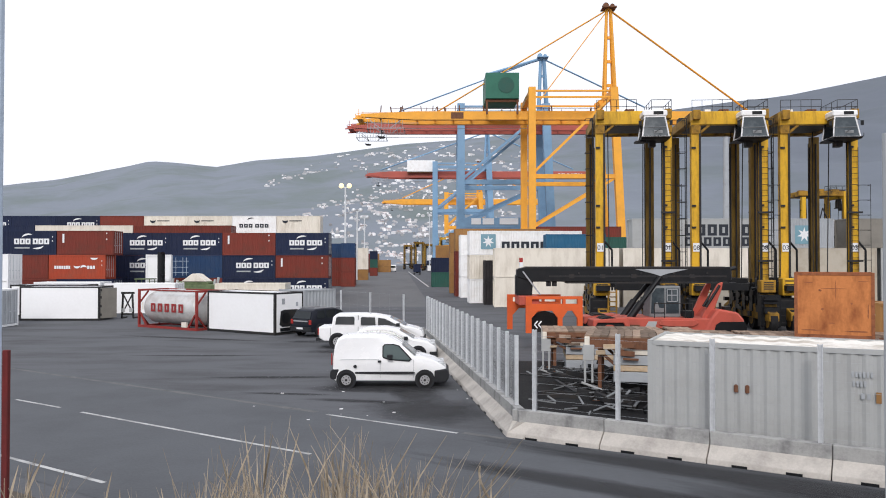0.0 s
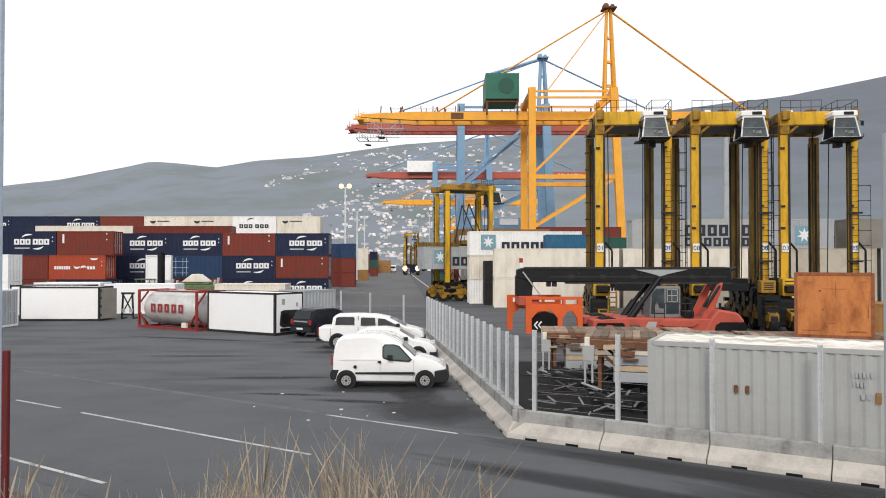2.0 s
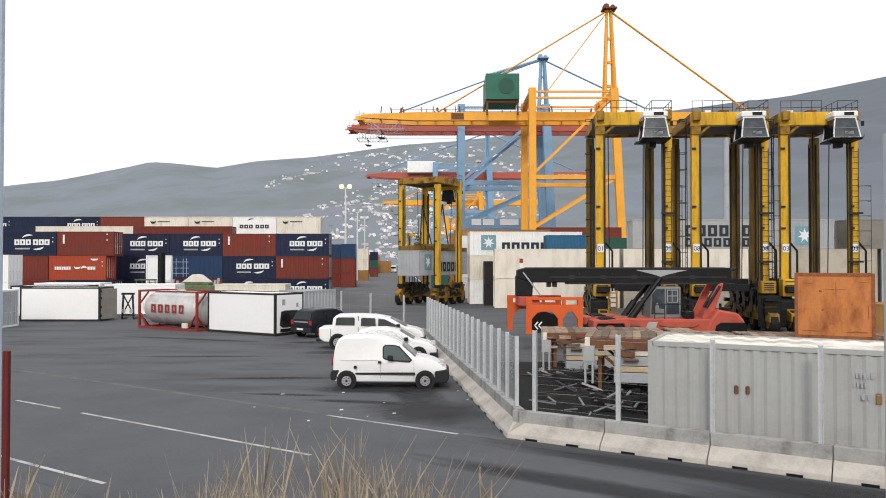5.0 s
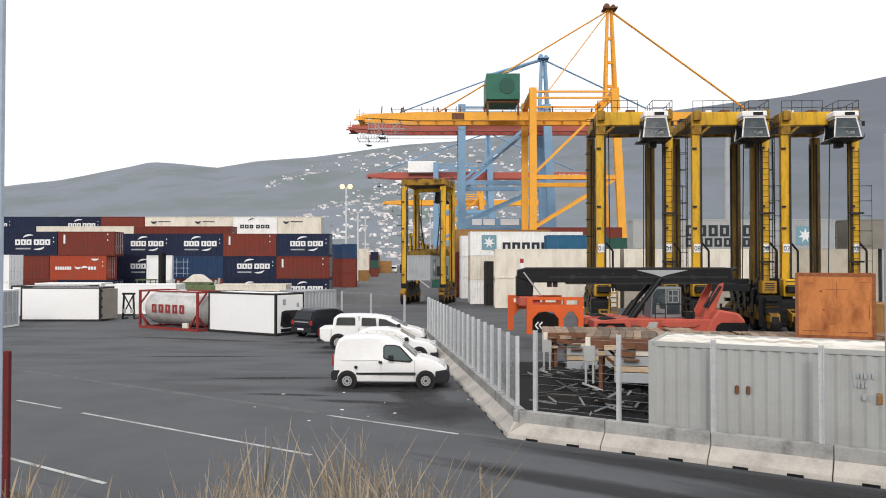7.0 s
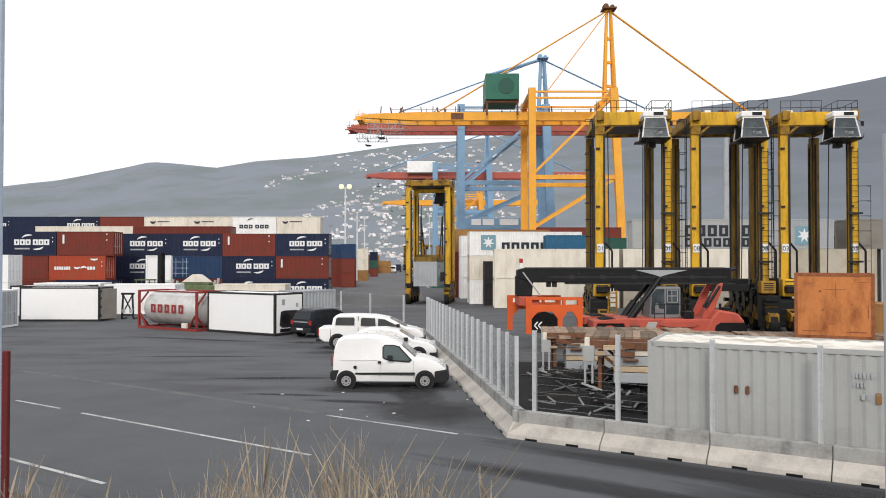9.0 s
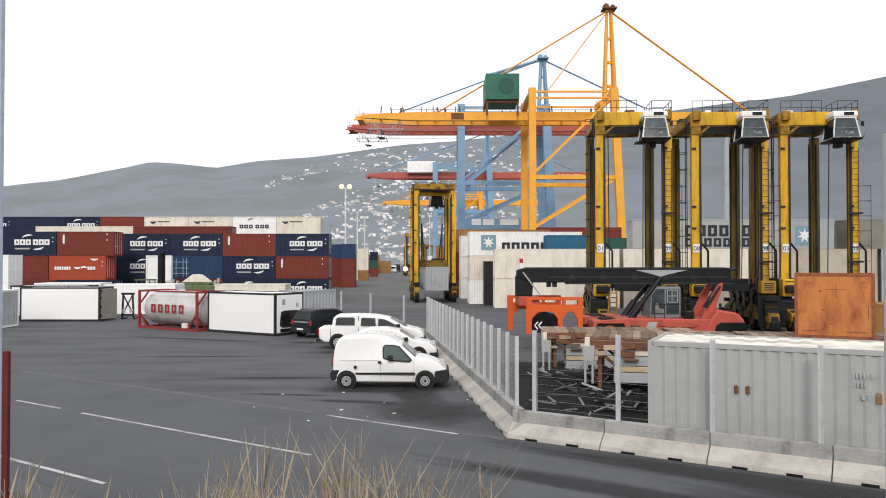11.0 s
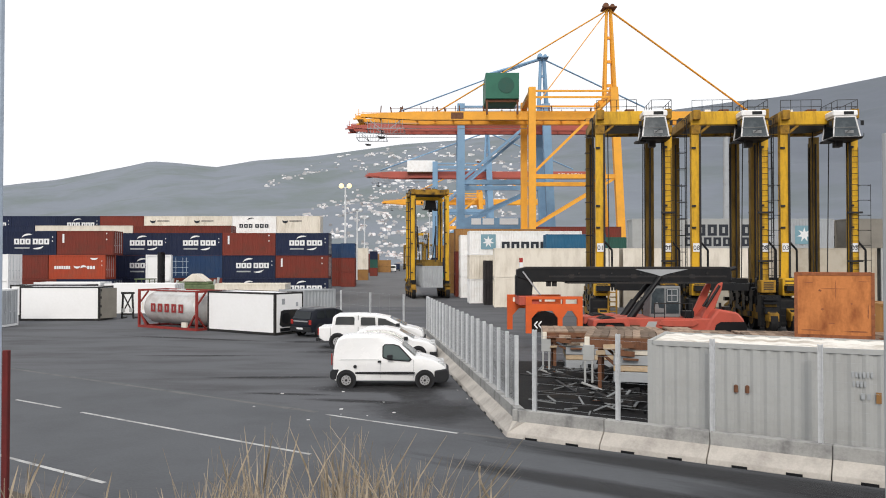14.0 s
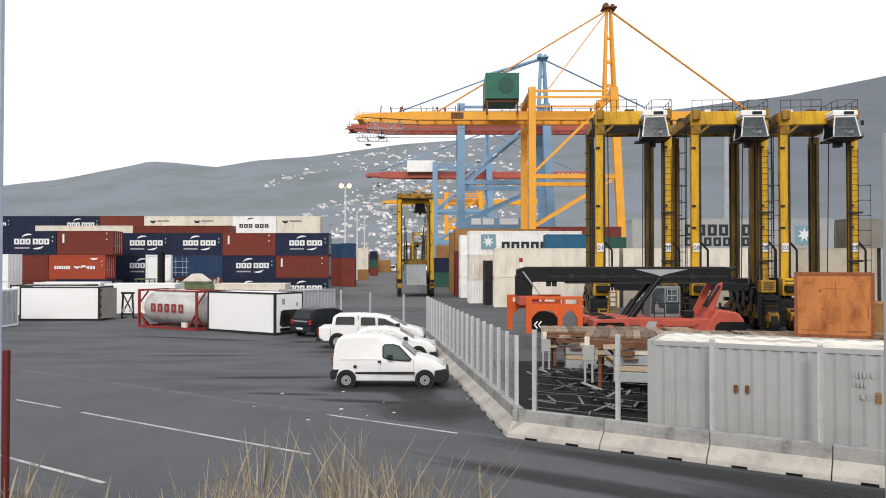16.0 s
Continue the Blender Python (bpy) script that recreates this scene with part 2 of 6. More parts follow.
GLASS_CAB = mat("cab_glass", (0.030, 0.042, 0.050), 0.06, dirt=(0.10, 0.12, 0.13), amount=0.5, scale=1.3, bump=0)
# Pale base colour stands for the sky reflected in the windscreens.
GLASS_SKY = mat("sky_lit_glass", (0.30, 0.33, 0.34), 0.05, dirt=(0.03, 0.04, 0.045), amount=0.6, scale=2.2, bump=0)
LENS = mat("lamp_lens", (0.55, 0.57, 0.58), 0.12, dirt=(0.2, 0.2, 0.2), amount=0.5, scale=8, bump=0)
CAR_BLACK = mat("black_car_paint", (0.008, 0.010, 0.017), 0.32, amount=0.15, bump=0)
PLASTIC = mat("black_plastic", (0.022, 0.023, 0.026), 0.7, amount=0.2, scale=5)
TAIL_RED = mat("tail_lamp_red", (0.35, 0.02, 0.015), 0.25, amount=0.1, bump=0)
POST_RED = mat("dull_red_post", (0.13, 0.02, 0.02), 0.7, dirt=(0.06, 0.02, 0.02), amount=0.5, scale=3)
PALE_BLUE = mat("pale_blue_steel", (0.42, 0.50, 0.60), 0.5, amount=0.2, scale=2)
HUB = mat("wheel_silver", (0.45, 0.45, 0.46), 0.4, 0.5, amount=0.3, scale=6)


by_island(STRAW, 0.45, 1.15)
by_island(ROOFS, 0.45, 1.55)


# ---- mesh helpers ----
def box(bm, x0, x1, y0, y1, z0, z1):
    v = [bm.verts.new(p) for p in ((x0, y0, z0), (x1, y0, z0), (x1, y1, z0), (x0, y1, z0), (x0, y0, z1), (x1, y0, z1), (x1, y1, z1), (x0, y1, z1))]
    for f in ((3, 2, 1, 0), (4, 5, 6, 7), (0, 1, 5, 4), (1, 2, 6, 5), (2, 3, 7, 6), (3, 0, 4, 7)):
        bm.faces.new([v[i] for i in f])


def axes(p, q, up=(0, 0, 1)):
    d = (Vector(q) - Vector(p)).normalized()
    s = d.cross(Vector(up))
    if s.length < 1e-3:
        s = d.cross(Vector((0, 1, 0)))
    s.normalize()
    return d, s, s.cross(d)


def beam(bm, p, q, w, h=None):
    """A square tube from p to q, w across and h high."""
    h = h or w
    d, s, u = axes(p, q)
    p, q = Vector(p), Vector(q)
    v = [bm.verts.new(e + s * a * w / 2 + u * b * h / 2) for e in (p, q) for a, b in ((-1, -1), (1, -1), (1, 1), (-1, 1))]
    for f in ((0, 1, 2, 3), (7, 6, 5, 4), (0, 4, 5, 1), (1, 5, 6, 2), (2, 6, 7, 3), (3, 7, 4, 0)):
        bm.faces.new([v[i] for i in f])


def tube(bm, p, q, r, r2=None, n=8):
    """A round bar from p to q."""
    r2 = r if r2 is None else r2
    d, s, u = axes(p, q)
    rings = []
    for e, k in ((Vector(p), r), (Vector(q), r2)):
        rings.append([bm.verts.new(e + (s * math.cos(a) + u * math.sin(a)) * k) for a in (2 * math.pi * i / n for i in range(n))])
    for i in range(n):
        bm.faces.new((rings[0][i], rings[0][i - 1], rings[1][i - 1], rings[1][i]))
    bm.faces.new(rings[0])
    bm.faces.new(rings[1][::-1])


def prism(bm, outline, y0, y1):
    """An outline in x and z, drawn out from y0 to y1."""
    a = [bm.verts.new((x, y0, z)) for x, z in outline]
    b = [bm.verts.new((x, y1, z)) for x, z in outline]
    bm.faces.new(a)
    bm.faces.new(b[::-1])
    for i in range(len(a)):
        bm.faces.new((a[i - 1], a[i], b[i], b[i - 1])[::-1])


def mesh(name, bm, material, bevel=0.0, smooth=False):
    bmesh.ops.recalc_face_normals(bm, faces=bm.faces)
    if bevel:
        bmesh.ops.bevel(bm, geom=list(bm.edges), offset=bevel, segments=1, affect="EDGES", clamp_overlap=True)
    me = bpy.data.meshes.new(name)
    bm.to_mesh(me)
    bm.free()
    me.materials.append(material)
    if smooth:
        me.shade_smooth()
        me.set_sharp_from_angle(angle=radians(35))
    return me


def part(name, bm, material, parent=None, label="", bevel=0.0, smooth=False):
    """One mesh object under a thing or under a part."""
    ob = new(name, mesh(name, bm, material, bevel, smooth))
    ob.parent = parent
    return tagged(ob, label)


def again(ob, m, parent):
    """Another part on the same mesh."""
    o = new(ob.name.split(".")[0], ob.data)
    o.parent, o.matrix_basis = parent, m
    return o


def thing(name, m, label, category, group="", kind=""):
    ob = new(name)
    ob.empty_display_size = 0.2
    ob.matrix_world = m
    return tagged(ob, label, category, group, kind)


def B():
    return bmesh.new()


def setting(name, bm, material, label, category, m=None, bevel=0.0, smooth=False):
    ob = part(name, bm, material, None, label, bevel, smooth)
    if m:
        ob.matrix_world = m
    return tagged(ob, category=category, kind="structure")


# ---- ground, road ----
TURN = -33.0          # the public road runs down to the right
RD = Vector((math.cos(radians(TURN)), math.sin(radians(TURN)), 0))
RN = Vector((-RD.y, RD.x, 0))
ROAD_AT = Vector((1.7, 19.6, 0))       # the foot of the barrier's corner


def road_point(s, o, z=0.0):
    return ROAD_AT + RD * s + RN * o + Vector((0, 0, z))


def strip(bm, s0, s1, o0, o1, z, steps=1):
    for i in range(steps):
        a, b = s0 + (s1 - s0) * i / steps, s0 + (s1 - s0) * (i + 1) / steps
        bm.faces.new([bm.verts.new(road_point(s, o, z)) for s, o in ((a, o0), (b, o0), (b, o1), (a, o1))])


bm = B()
bm.faces.new([bm.verts.new(p) for p in ((-4000, -300, 0), (4000, -300, 0), (4000, 4500, 0), (-4000, 4500, 0))])
setting("ground", bm, ASPHALT, "dark worn asphalt of a container yard", "ground")
bm = B()
strip(bm, -90, 60, -8.75, 0.0, 0.006)
setting("road", bm, ROAD, "grey asphalt public road past the yard", "road")
for name, s0, s1, o in (("centre_line", -20.5, -17.6, -4.05), ("centre_line", -15.8, -13.3, -4.05), ("centre_line", -12.1, -3.0, -4.11), ("edge_line", -5.8, -1.3, -0.42), ("edge_line", -24, -4.9, -8.07)):
    bm = B()
    strip(bm, s0, s1, o - 0.055, o + 0.055, 0.011)
    setting(name, bm, PAINT, "worn white painted road line", "road line")
bm = B()
rng = random.Random(31)
last = None
for i in range(141):
    s = -42 + i * 0.3
    half = 0.07 + 0.10 * abs(noise.noise(Vector((s * 0.6, 3, 0)))) + rng.uniform(0, 0.03)
    pair = (bm.verts.new(road_point(s, -0.30 - half, 0.010)), bm.verts.new(road_point(s, -0.30 + half, 0.010)))
    if last and not -6.2 < s < -1.0:
        bm.faces.new((last[0], pair[0], pair[1], last[1]))
    last = pair
setting("road_edge", bm, DUST, "dusty pale seam where the road meets the yard", "road edge")


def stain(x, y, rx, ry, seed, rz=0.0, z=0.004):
    """A dark patch on the asphalt, with ragged thinning edges."""
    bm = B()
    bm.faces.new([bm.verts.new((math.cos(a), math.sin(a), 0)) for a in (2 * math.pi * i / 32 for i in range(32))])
    setting("oil_stain", bm, DARK_PATCH, "dark ragged patch on the worn asphalt", "stain", pose(x, y, z + 0.0003 * seed, 0, 0, rz) @ Matrix.Diagonal((rx * 1.35, ry * 1.35, 1, 1)))


# Dark patches near the parked cars and the fence corner.
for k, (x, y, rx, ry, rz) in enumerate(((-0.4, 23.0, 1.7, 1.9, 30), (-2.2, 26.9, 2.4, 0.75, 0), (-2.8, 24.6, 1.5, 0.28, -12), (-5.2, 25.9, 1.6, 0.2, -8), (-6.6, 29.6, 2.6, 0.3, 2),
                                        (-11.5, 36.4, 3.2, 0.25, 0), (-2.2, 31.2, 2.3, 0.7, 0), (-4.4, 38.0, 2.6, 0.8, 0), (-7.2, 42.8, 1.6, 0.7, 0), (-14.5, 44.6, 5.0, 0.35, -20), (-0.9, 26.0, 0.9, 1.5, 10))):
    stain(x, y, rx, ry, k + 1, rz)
# Dark patches on the road along the barrier foot.
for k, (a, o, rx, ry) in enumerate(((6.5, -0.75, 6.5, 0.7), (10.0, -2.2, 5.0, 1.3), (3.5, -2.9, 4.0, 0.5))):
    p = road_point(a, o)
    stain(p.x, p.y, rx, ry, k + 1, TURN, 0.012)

# ---- bank under the camera ----
bm = B()
prev = None
rng = random.Random(4)
for i in range(61):
    s = -45 + i * 1.5
    row = []
    for o, z in ((-9.3, 0.0), (-10.4, 0.12), (-12.2, 1.3), (-14.4, 2.6), (-15.8, 3.0), (-19, 3.1), (-60, 3.1)):
        row.append(bm.verts.new(road_point(s, o + rng.uniform(-0.08, 0.08), z + (rng.uniform(-0.06, 0.08) if z else 0))))
    if prev:
        for j in range(6):
            bm.faces.new((prev[j], row[j], row[j + 1], prev[j + 1]))
    prev = row
setting("bank", bm, EARTH, "dry earth bank beside the road", "ground")


# ---- barrier and fence ----
def barrier_mesh(length):
    bm = B()
    prof = ((0, 0), (0.03, 0.12), (0.30, 0.36), (0.33, 0.36), (0.33, 0.62), (0.53, 0.62), (0.60, 0.0))
    a = [bm.verts.new((0.012, y, z)) for y, z in prof]
    b = [bm.verts.new((length - 0.012, y, z)) for y, z in prof]
    bm.faces.new(a)
    bm.faces.new(b[::-1])
    for i in range(len(a)):
        bm.faces.new((a[i - 1], a[i], b[i], b[i - 1]))
    return mesh("barrier_block", bm, CONCRETE, 0.012)


def slot_mesh(length):
    bm = B()
    for k in (0.28, 0.72):
        box(bm, length * k - 0.16, length * k + 0.16, -0.004, 0.05, 0, 0.06)
    return mesh("slot", bm, BLACK)


def coping_mesh(length):
    bm = B()
    box(bm, 0.01, length - 0.01, 0.328, 0.55, 0.36, 0.66)
    return mesh("upper_wall", bm, CONCRETE_GREY, 0.01)


def fence_run(start, end, count, spacing, top, name, label, first=0.0, fine=0.1, wires=0.2):
    start, end = Vector(start), Vector(end)
    d = (end - start)
    step = d.length / count
    m = Matrix.Translation(start) @ Matrix.Rotation(math.atan2(d.y, d.x), 4, "Z")
    run = thing(name, m, label, "fence", kind="structure")
    base, slot, cope = barrier_mesh(step), slot_mesh(step), coping_mesh(step)
    for i in range(count):
        block = new("barrier_block", base)
        block.parent, block.matrix_basis = run, pose(i * step, 0, 0)
        for me in (slot, cope):
            o = new(me.name, me)
            o.parent = block
    posts = int((d.length - first) / spacing)
    bm = B()
    for x in (-0.05, 0.032):
        box(bm, x, x + 0.018, 0.41, 0.50, 0.60, top)
    box(bm, -0.05, 0.05, 0.44, 0.46, 0.60, top - 0.01)
    bw = B()
    for z in np.arange(0.76, top, wires):
        tube(bw, (0.05, 0.45, z), (spacing - 0.05, 0.45, z), 0.0024, n=4)
    for k in range(1, int(spacing / fine)):
        tube(bw, (k * fine, 0.444, 0.68), (k * fine, 0.444, top - 0.03), 0.0024, n=3)
    post = part("post", bm, GALV, run, "galvanised steel fence post")
    wire = part("mesh_panel", bw, MID_GREY, run, "thin welded wire fence panel")
    post.matrix_basis = wire.matrix_basis = pose(first, 0, 0)
    for i in range(1, posts + 1):
        again(post, pose(first + i * spacing, 0, 0), run)
        if i < posts:
            again(wire, pose(first + i * spacing, 0, 0), run)
    return run


corner = (1.6, 19.52, 0)
fence_run(corner, (1.6 + 12.3 * math.cos(radians(-31.8)), 19.52 + 12.3 * math.sin(radians(-31.8)), 0), 5, 2.19, 2.72, "fence_road_side", "wire mesh fence on pale concrete barrier blocks along the road", 0.58, 2.0)
far_run = (-1.35, 43.4, 0)
fence_run(far_run, corner, 10, 1.22, 2.5, "fence_yard_side", "wire mesh fence on pale concrete barrier blocks beside the car park", 0.05, 0.05)
fence_run((-7.40, 52.3, 0), (-1.5, 43.9, 0), 4, 4.02, 2.5, "fence_far_side", "open wire mesh fence behind the parked cars", 0.1, 1.2, 0.85)
bm = B()
tube(bm, (-0.5, 42.2, 0.55), (-0.85, 43.2, 2.5), 0.045, n=6)
part("brace", bm, GALV, bpy.data.objects["fence_yard_side"]).matrix_parent_inverse = bpy.data.objects["fence_yard_side"].matrix_world.inverted()


# ---- containers ----
def corrugated(bm, a, b, z0, z1, depth=0.036, pitch=0.278):
    """A corrugated wall from a to b, set back from the line to its left."""
    a, b = Vector((*a, 0)), Vector((*b, 0))
    d = b - a
    n = Vector((-d.y, d.x, 0)).normalized() * depth
    count = max(2, int(d.length / pitch))
    pts = []
    for i in range(count):
        for f, k in ((0.0, 0), (0.25, 0), (0.5, 1), (0.75, 1)):
            pts.append(a + d * ((i + f) / count) + n * k)
    pts.append(b)
    lo = [bm.verts.new((p.x, p.y, z0)) for p in pts]
    hi = [bm.verts.new((p.x, p.y, z1)) for p in pts]
    for i in range(len(pts) - 1):
        bm.faces.new((lo[i], lo[i + 1], hi[i + 1], hi[i]))


MADE = {}
W = 2.438


def letters(parent, material, x, z, count, w, h, y, gap=0.3, label=""):
    """A row of plain bars of lettering size, each a part."""
    bm = B()
    k = min(w, h) * 0.36
    if w > 0.3 and h > 0.3 and w < 1.2:
        box(bm, 0, k, 0, 0.01, 0, h)
        box(bm, w - k, w, 0, 0.01, 0, h)
        box(bm, k, w - k, 0.0, 0.01, h - k * 0.8, h)
        box(bm, k, w - k, 0.0, 0.01, 0, k * 0.8)
    else:
        box(bm, 0, w, 0, 0.01, 0, h)
    first = part("marking_bar", bm, material, parent, label)
    first.matrix_basis = pose(x, y, z)
    for i in range(1, count):
        again(first, pose(x + i * w * (1 + gap), y, z), parent)


def stroke(parent, material, cx, cz, rx, rz, a0, a1, y, thick):
    bm = B()
    arc(bm, cx, cz, rx, rz, a0, a1, y, thick)
    part("marking_stroke", bm, material, parent)


def arc(bm, cx, cz, rx, rz, a0, a1, y, thick):
    n = 8
    out = []
    for i in range(n + 1):
        a = radians(a0 + (a1 - a0) * i / n)
        k = thick * (0.25 + math.sin(math.pi * i / n))
        out.append((cx + rx * math.cos(a), cz + rz * math.sin(a), k))
    for (x0, z0, k0), (x1, z1, k1) in zip(out, out[1:]):
        bm.faces.new([bm.verts.new(p) for p in ((x0, y, z0 - k0 / 2), (x1, y, z1 - k1 / 2), (x1, y, z1 + k1 / 2), (x0, y, z0 + k0 / 2))])


def star(bm, cx, cz, r, y):
    c = bm.verts.new((cx, y, cz))
    pts = []
    for i in range(14):
        a = math.pi / 2 + i * math.pi / 7
        k = r if i % 2 == 0 else r * 0.42
        pts.append(bm.verts.new((cx + k * math.cos(a), y, cz + k * math.sin(a))))
    for i in range(14):
        bm.faces.new((c, pts[i - 1], pts[i]))


def star_square(parent, x, z, size, y):
    bm = B()
    box(bm, x, x + size, y, y + 0.01, z, z + size)
    part("marking_square", bm, MARK_BLUE, parent, "grey-blue square")
    bm = B()
    star(bm, x + size / 2, z + size / 2, size * 0.41, y - 0.006)
    part("marking_star", bm, MARK_WHITE, parent, "white star")


def marking(style, length, h, parent):
    """Plain shapes in the colours of a line's markings, on the long side that faces the road."""
    y = -0.016
    wt, bk = MARK_WHITE, MARK_BLACK
    if style == "swoosh":
        for k in (0, 1):
            letters(parent, wt, length * 0.26 + k * 2.0, h * 0.44, 3, 0.54, 0.60, y, 0.12)
        stroke(parent, wt, length * 0.53, h * 0.68, 0.85, 0.45, 70, 165, y - 0.004, 0.16)
        stroke(parent, wt, length * 0.64, h * 0.40, 0.85, 0.35, 250, 350, y - 0.004, 0.16)
        letters(parent, MID_GREY, length * 0.27, h * 0.26, 1, 1.6, 0.16, y)
    elif style == "dark_swoosh":
        for k in (0, 1):
            letters(parent, bk, length * 0.16 + k * 2.2, h * 0.40, 3, 0.52, 0.5, y, 0.25)
        stroke(parent, bk, length * 0.45, h * 0.74, 0.7, 0.4, 70, 165, y - 0.004, 0.12)
    elif style == "ship":
        stroke(parent, bk, length * 0.2, h * 0.78, 0.4, 0.25, 180, 360, y, 0.25)
        letters(parent, bk, length * 0.3, h * 0.72, 1, 1.7, 0.12, y)
    elif style == "star":
        x = length * 0.10 if length > 8 else length * 0.14
        star_square(parent, x, h * 0.24, 1.6, y)
        letters(parent, bk, x + 2.25, h * 0.16, 6, 0.86, 1.02, y, 0.22, "plain dark bar")
    elif style == "two_lines":
        letters(parent, bk, length * 0.42, h * 0.42, 6, 0.90, 1.10, y, 0.24, "plain dark bar")
        letters(parent, bk, length * 0.42, h * 0.07, 7, 0.74, 0.85, y, 0.26, "plain dark bar")
    elif style == "star_only":
        star_square(parent, 3.65, h * 0.14, 1.8, y)
    elif style == "bird":
        letters(parent, wt, length * 0.10, h * 0.42, 7, 0.20, 0.34, y, 0.25)
        letters(parent, wt, length * 0.68, h * 0.42, 3, 0.24, 0.34, y, 0.25)
        stroke(parent, wt, length * 0.50, h * 0.56, 0.35, 0.2, 180, 350, y, 0.18)
        stroke(parent, wt, length * 0.62, h * 0.46, 0.35, 0.2, 20, 190, y, 0.18)
        stroke(parent, wt, length * 0.80, h * 0.88, 0.4, 0.12, 180, 360, y, 0.16)
    elif style == "rods":
        for x in (0.35, 0.75, 1.55, 1.95):
            letters(parent, PALE_BLUE, x, 0.25, 1, 0.05, h - 0.5, y - 0.02)
        for z in (0.6, 1.2, 1.9):
            letters(parent, PALE_BLUE, 0.2, z, 1, 2.0, 0.05, y)
    elif style == "slip":
        letters(parent, wt, length * 0.10, h * 0.5, 1, 0.2, 0.95, y)
        for z in (0.62, 0.86):
            letters(parent, wt, length * 0.87, h * z, 1, 0.12, 0.14, y)
    if style in ("swoosh", "star", "bird"):
        for z in (0.55, 0.72):
            letters(parent, wt if style != "star" else bk, length * 0.93, h * z, 1, 0.09, 0.13, y)


def container_model(key, length, h, material, style, smooth_wall, door_mat, rails=None):
    """Local space: x along the long side from the left end, y into the box, z up from its base."""
    th = thing("container", pose(0, 0, 0), "", "shipping container")
    p = 0.12
    if smooth_wall:
        bm = B()
        box(bm, p, length - p, 0.02, W - 0.02, 0.16, h - 0.05)
        part("insulated_body", bm, material, th)
    else:
        for name, e, f in (("side_wall", (p, 0.012), (length - p, 0.012)), ("side_wall", (length - p, W - 0.012), (p, W - 0.012)), ("end_wall", (0.012, W - p), (0.012, p))):
            bm = B()
            corrugated(bm, e, f, 0.14, h - 0.1)
            part(name, bm, material, th)
        bm = B()
        xs = np.linspace(0.05, length - 0.05, int(length / 0.25) * 2)
        for i, x in enumerate(xs):
            z = h - (0.03 if (i // 2) % 2 else 0.055)
            pair = (bm.verts.new((x, 0.06, z)), bm.verts.new((x, W - 0.06, z)))
            if i:
                bm.faces.new((prev[0], pair[0], pair[1], prev[1]))
            prev = pair
        part("roof", bm, material, th)
        bm = B()
        box(bm, 0.05, length - 0.05, 0.05, W - 0.05, 0.1, 0.16)
        part("floor", bm, DARK, th)
    bm = B()
    for x in (0, length - 0.13):
        for y in (0, W - 0.13):
            box(bm, x, x + 0.13, y, y + 0.13, 0, h)
    for y in (0, W - 0.07):
        box(bm, 0.1, length - 0.1, y, y + 0.07, 0.02, 0.16)
        box(bm, 0.1, length - 0.1, y, y + 0.07, h - 0.12, h - 0.01)
    for x in (0, length - 0.07):
        box(bm, x, x + 0.07, 0.1, W - 0.1, 0.02, 0.16)
        box(bm, x, x + 0.07, 0.1, W - 0.1, h - 0.12, h - 0.01)
    part("frame", bm, rails or material, th)
    for k in (0, 1):
        bm = B()
        y0 = 0.13 + k * (W - 0.26) / 2
        box(bm, length - 0.06, length - 0.02, y0 + 0.01, y0 + (W - 0.26) / 2 - 0.01, 0.17, h - 0.13)
        door = part("door", bm, door_mat, th)
        bm = B()
        for y in (0.3, 0.8):
            tube(bm, (length - 0.0, y0 + y, 0.2), (length - 0.0, y0 + y, h - 0.15), 0.02, n=6)
            box(bm, length - 0.02, length + 0.02, y0 + y - 0.2, y0 + y, 1.0, 1.05)
        part("lock_rod", bm, GALV, door)
    if style:
        marking(style, length, h, th)
    return th


def container(length, h, material, m, label, style="", smooth_wall=False, group="stacked containers", door_mat=None, rails=None):
    key = (length, h, material.name, style, smooth_wall, (rails or material).name, (door_mat or material).name)
    if key not in MADE:
        ob = container_model(key, length, h, material, style, smooth_wall, door_mat or material, rails)
        MADE[key] = ob
        ob.matrix_world = m
    else:
        ob = copy_thing(MADE[key], m)
    return tagged(ob, label, "shipping container", group)


S20, S40, HT = 6.058, 12.192, 2.591
NAVY_L = "dark navy shipping container with plain white markings, stacked"
RED_L = "dull red-oxide corrugated shipping container in a stack"


def row(x0, y, tiers, h=HT, rz=0.0, group="stacked containers"):
    """tiers: from the ground up, lists of (column, length, paint, markings, label)."""
    for k, tier in enumerate(tiers):
        for col, length, paint, style, label in tier:
            container(length, h, paint, pose(x0 + col * math.cos(radians(rz)), y + col * math.sin(radians(rz)), k * h, 0, 0, rz), label, style, "refrigerated" in label, group)


n_, r_ = (S20, NAVY, "swoosh", NAVY_L), (S20, RED_BOX, "slip", RED_L)
p_, q_ = (S20, NAVY, "", "plain dark navy shipping container in a stack"), (S20, RED_BOX, "", RED_L)
b_ = (S20, DEEP_BLUE, "rods", "faded blue corrugated shipping container in a stack")
o_ = (S20, ORANGE_BOX, "bird", "bright orange-red shipping container with white markings, stacked")
PITCH = 6.10
row(-53.56, 82, [
    [(i * 6.14, *t) for i, t in enumerate((p_, q_, p_))],
    [(i * 6.14 - 0.85, *t) for i, t in enumerate((p_, q_, o_))],
    [(i * 6.14, *t) for i, t in enumerate((n_, n_, r_))]])
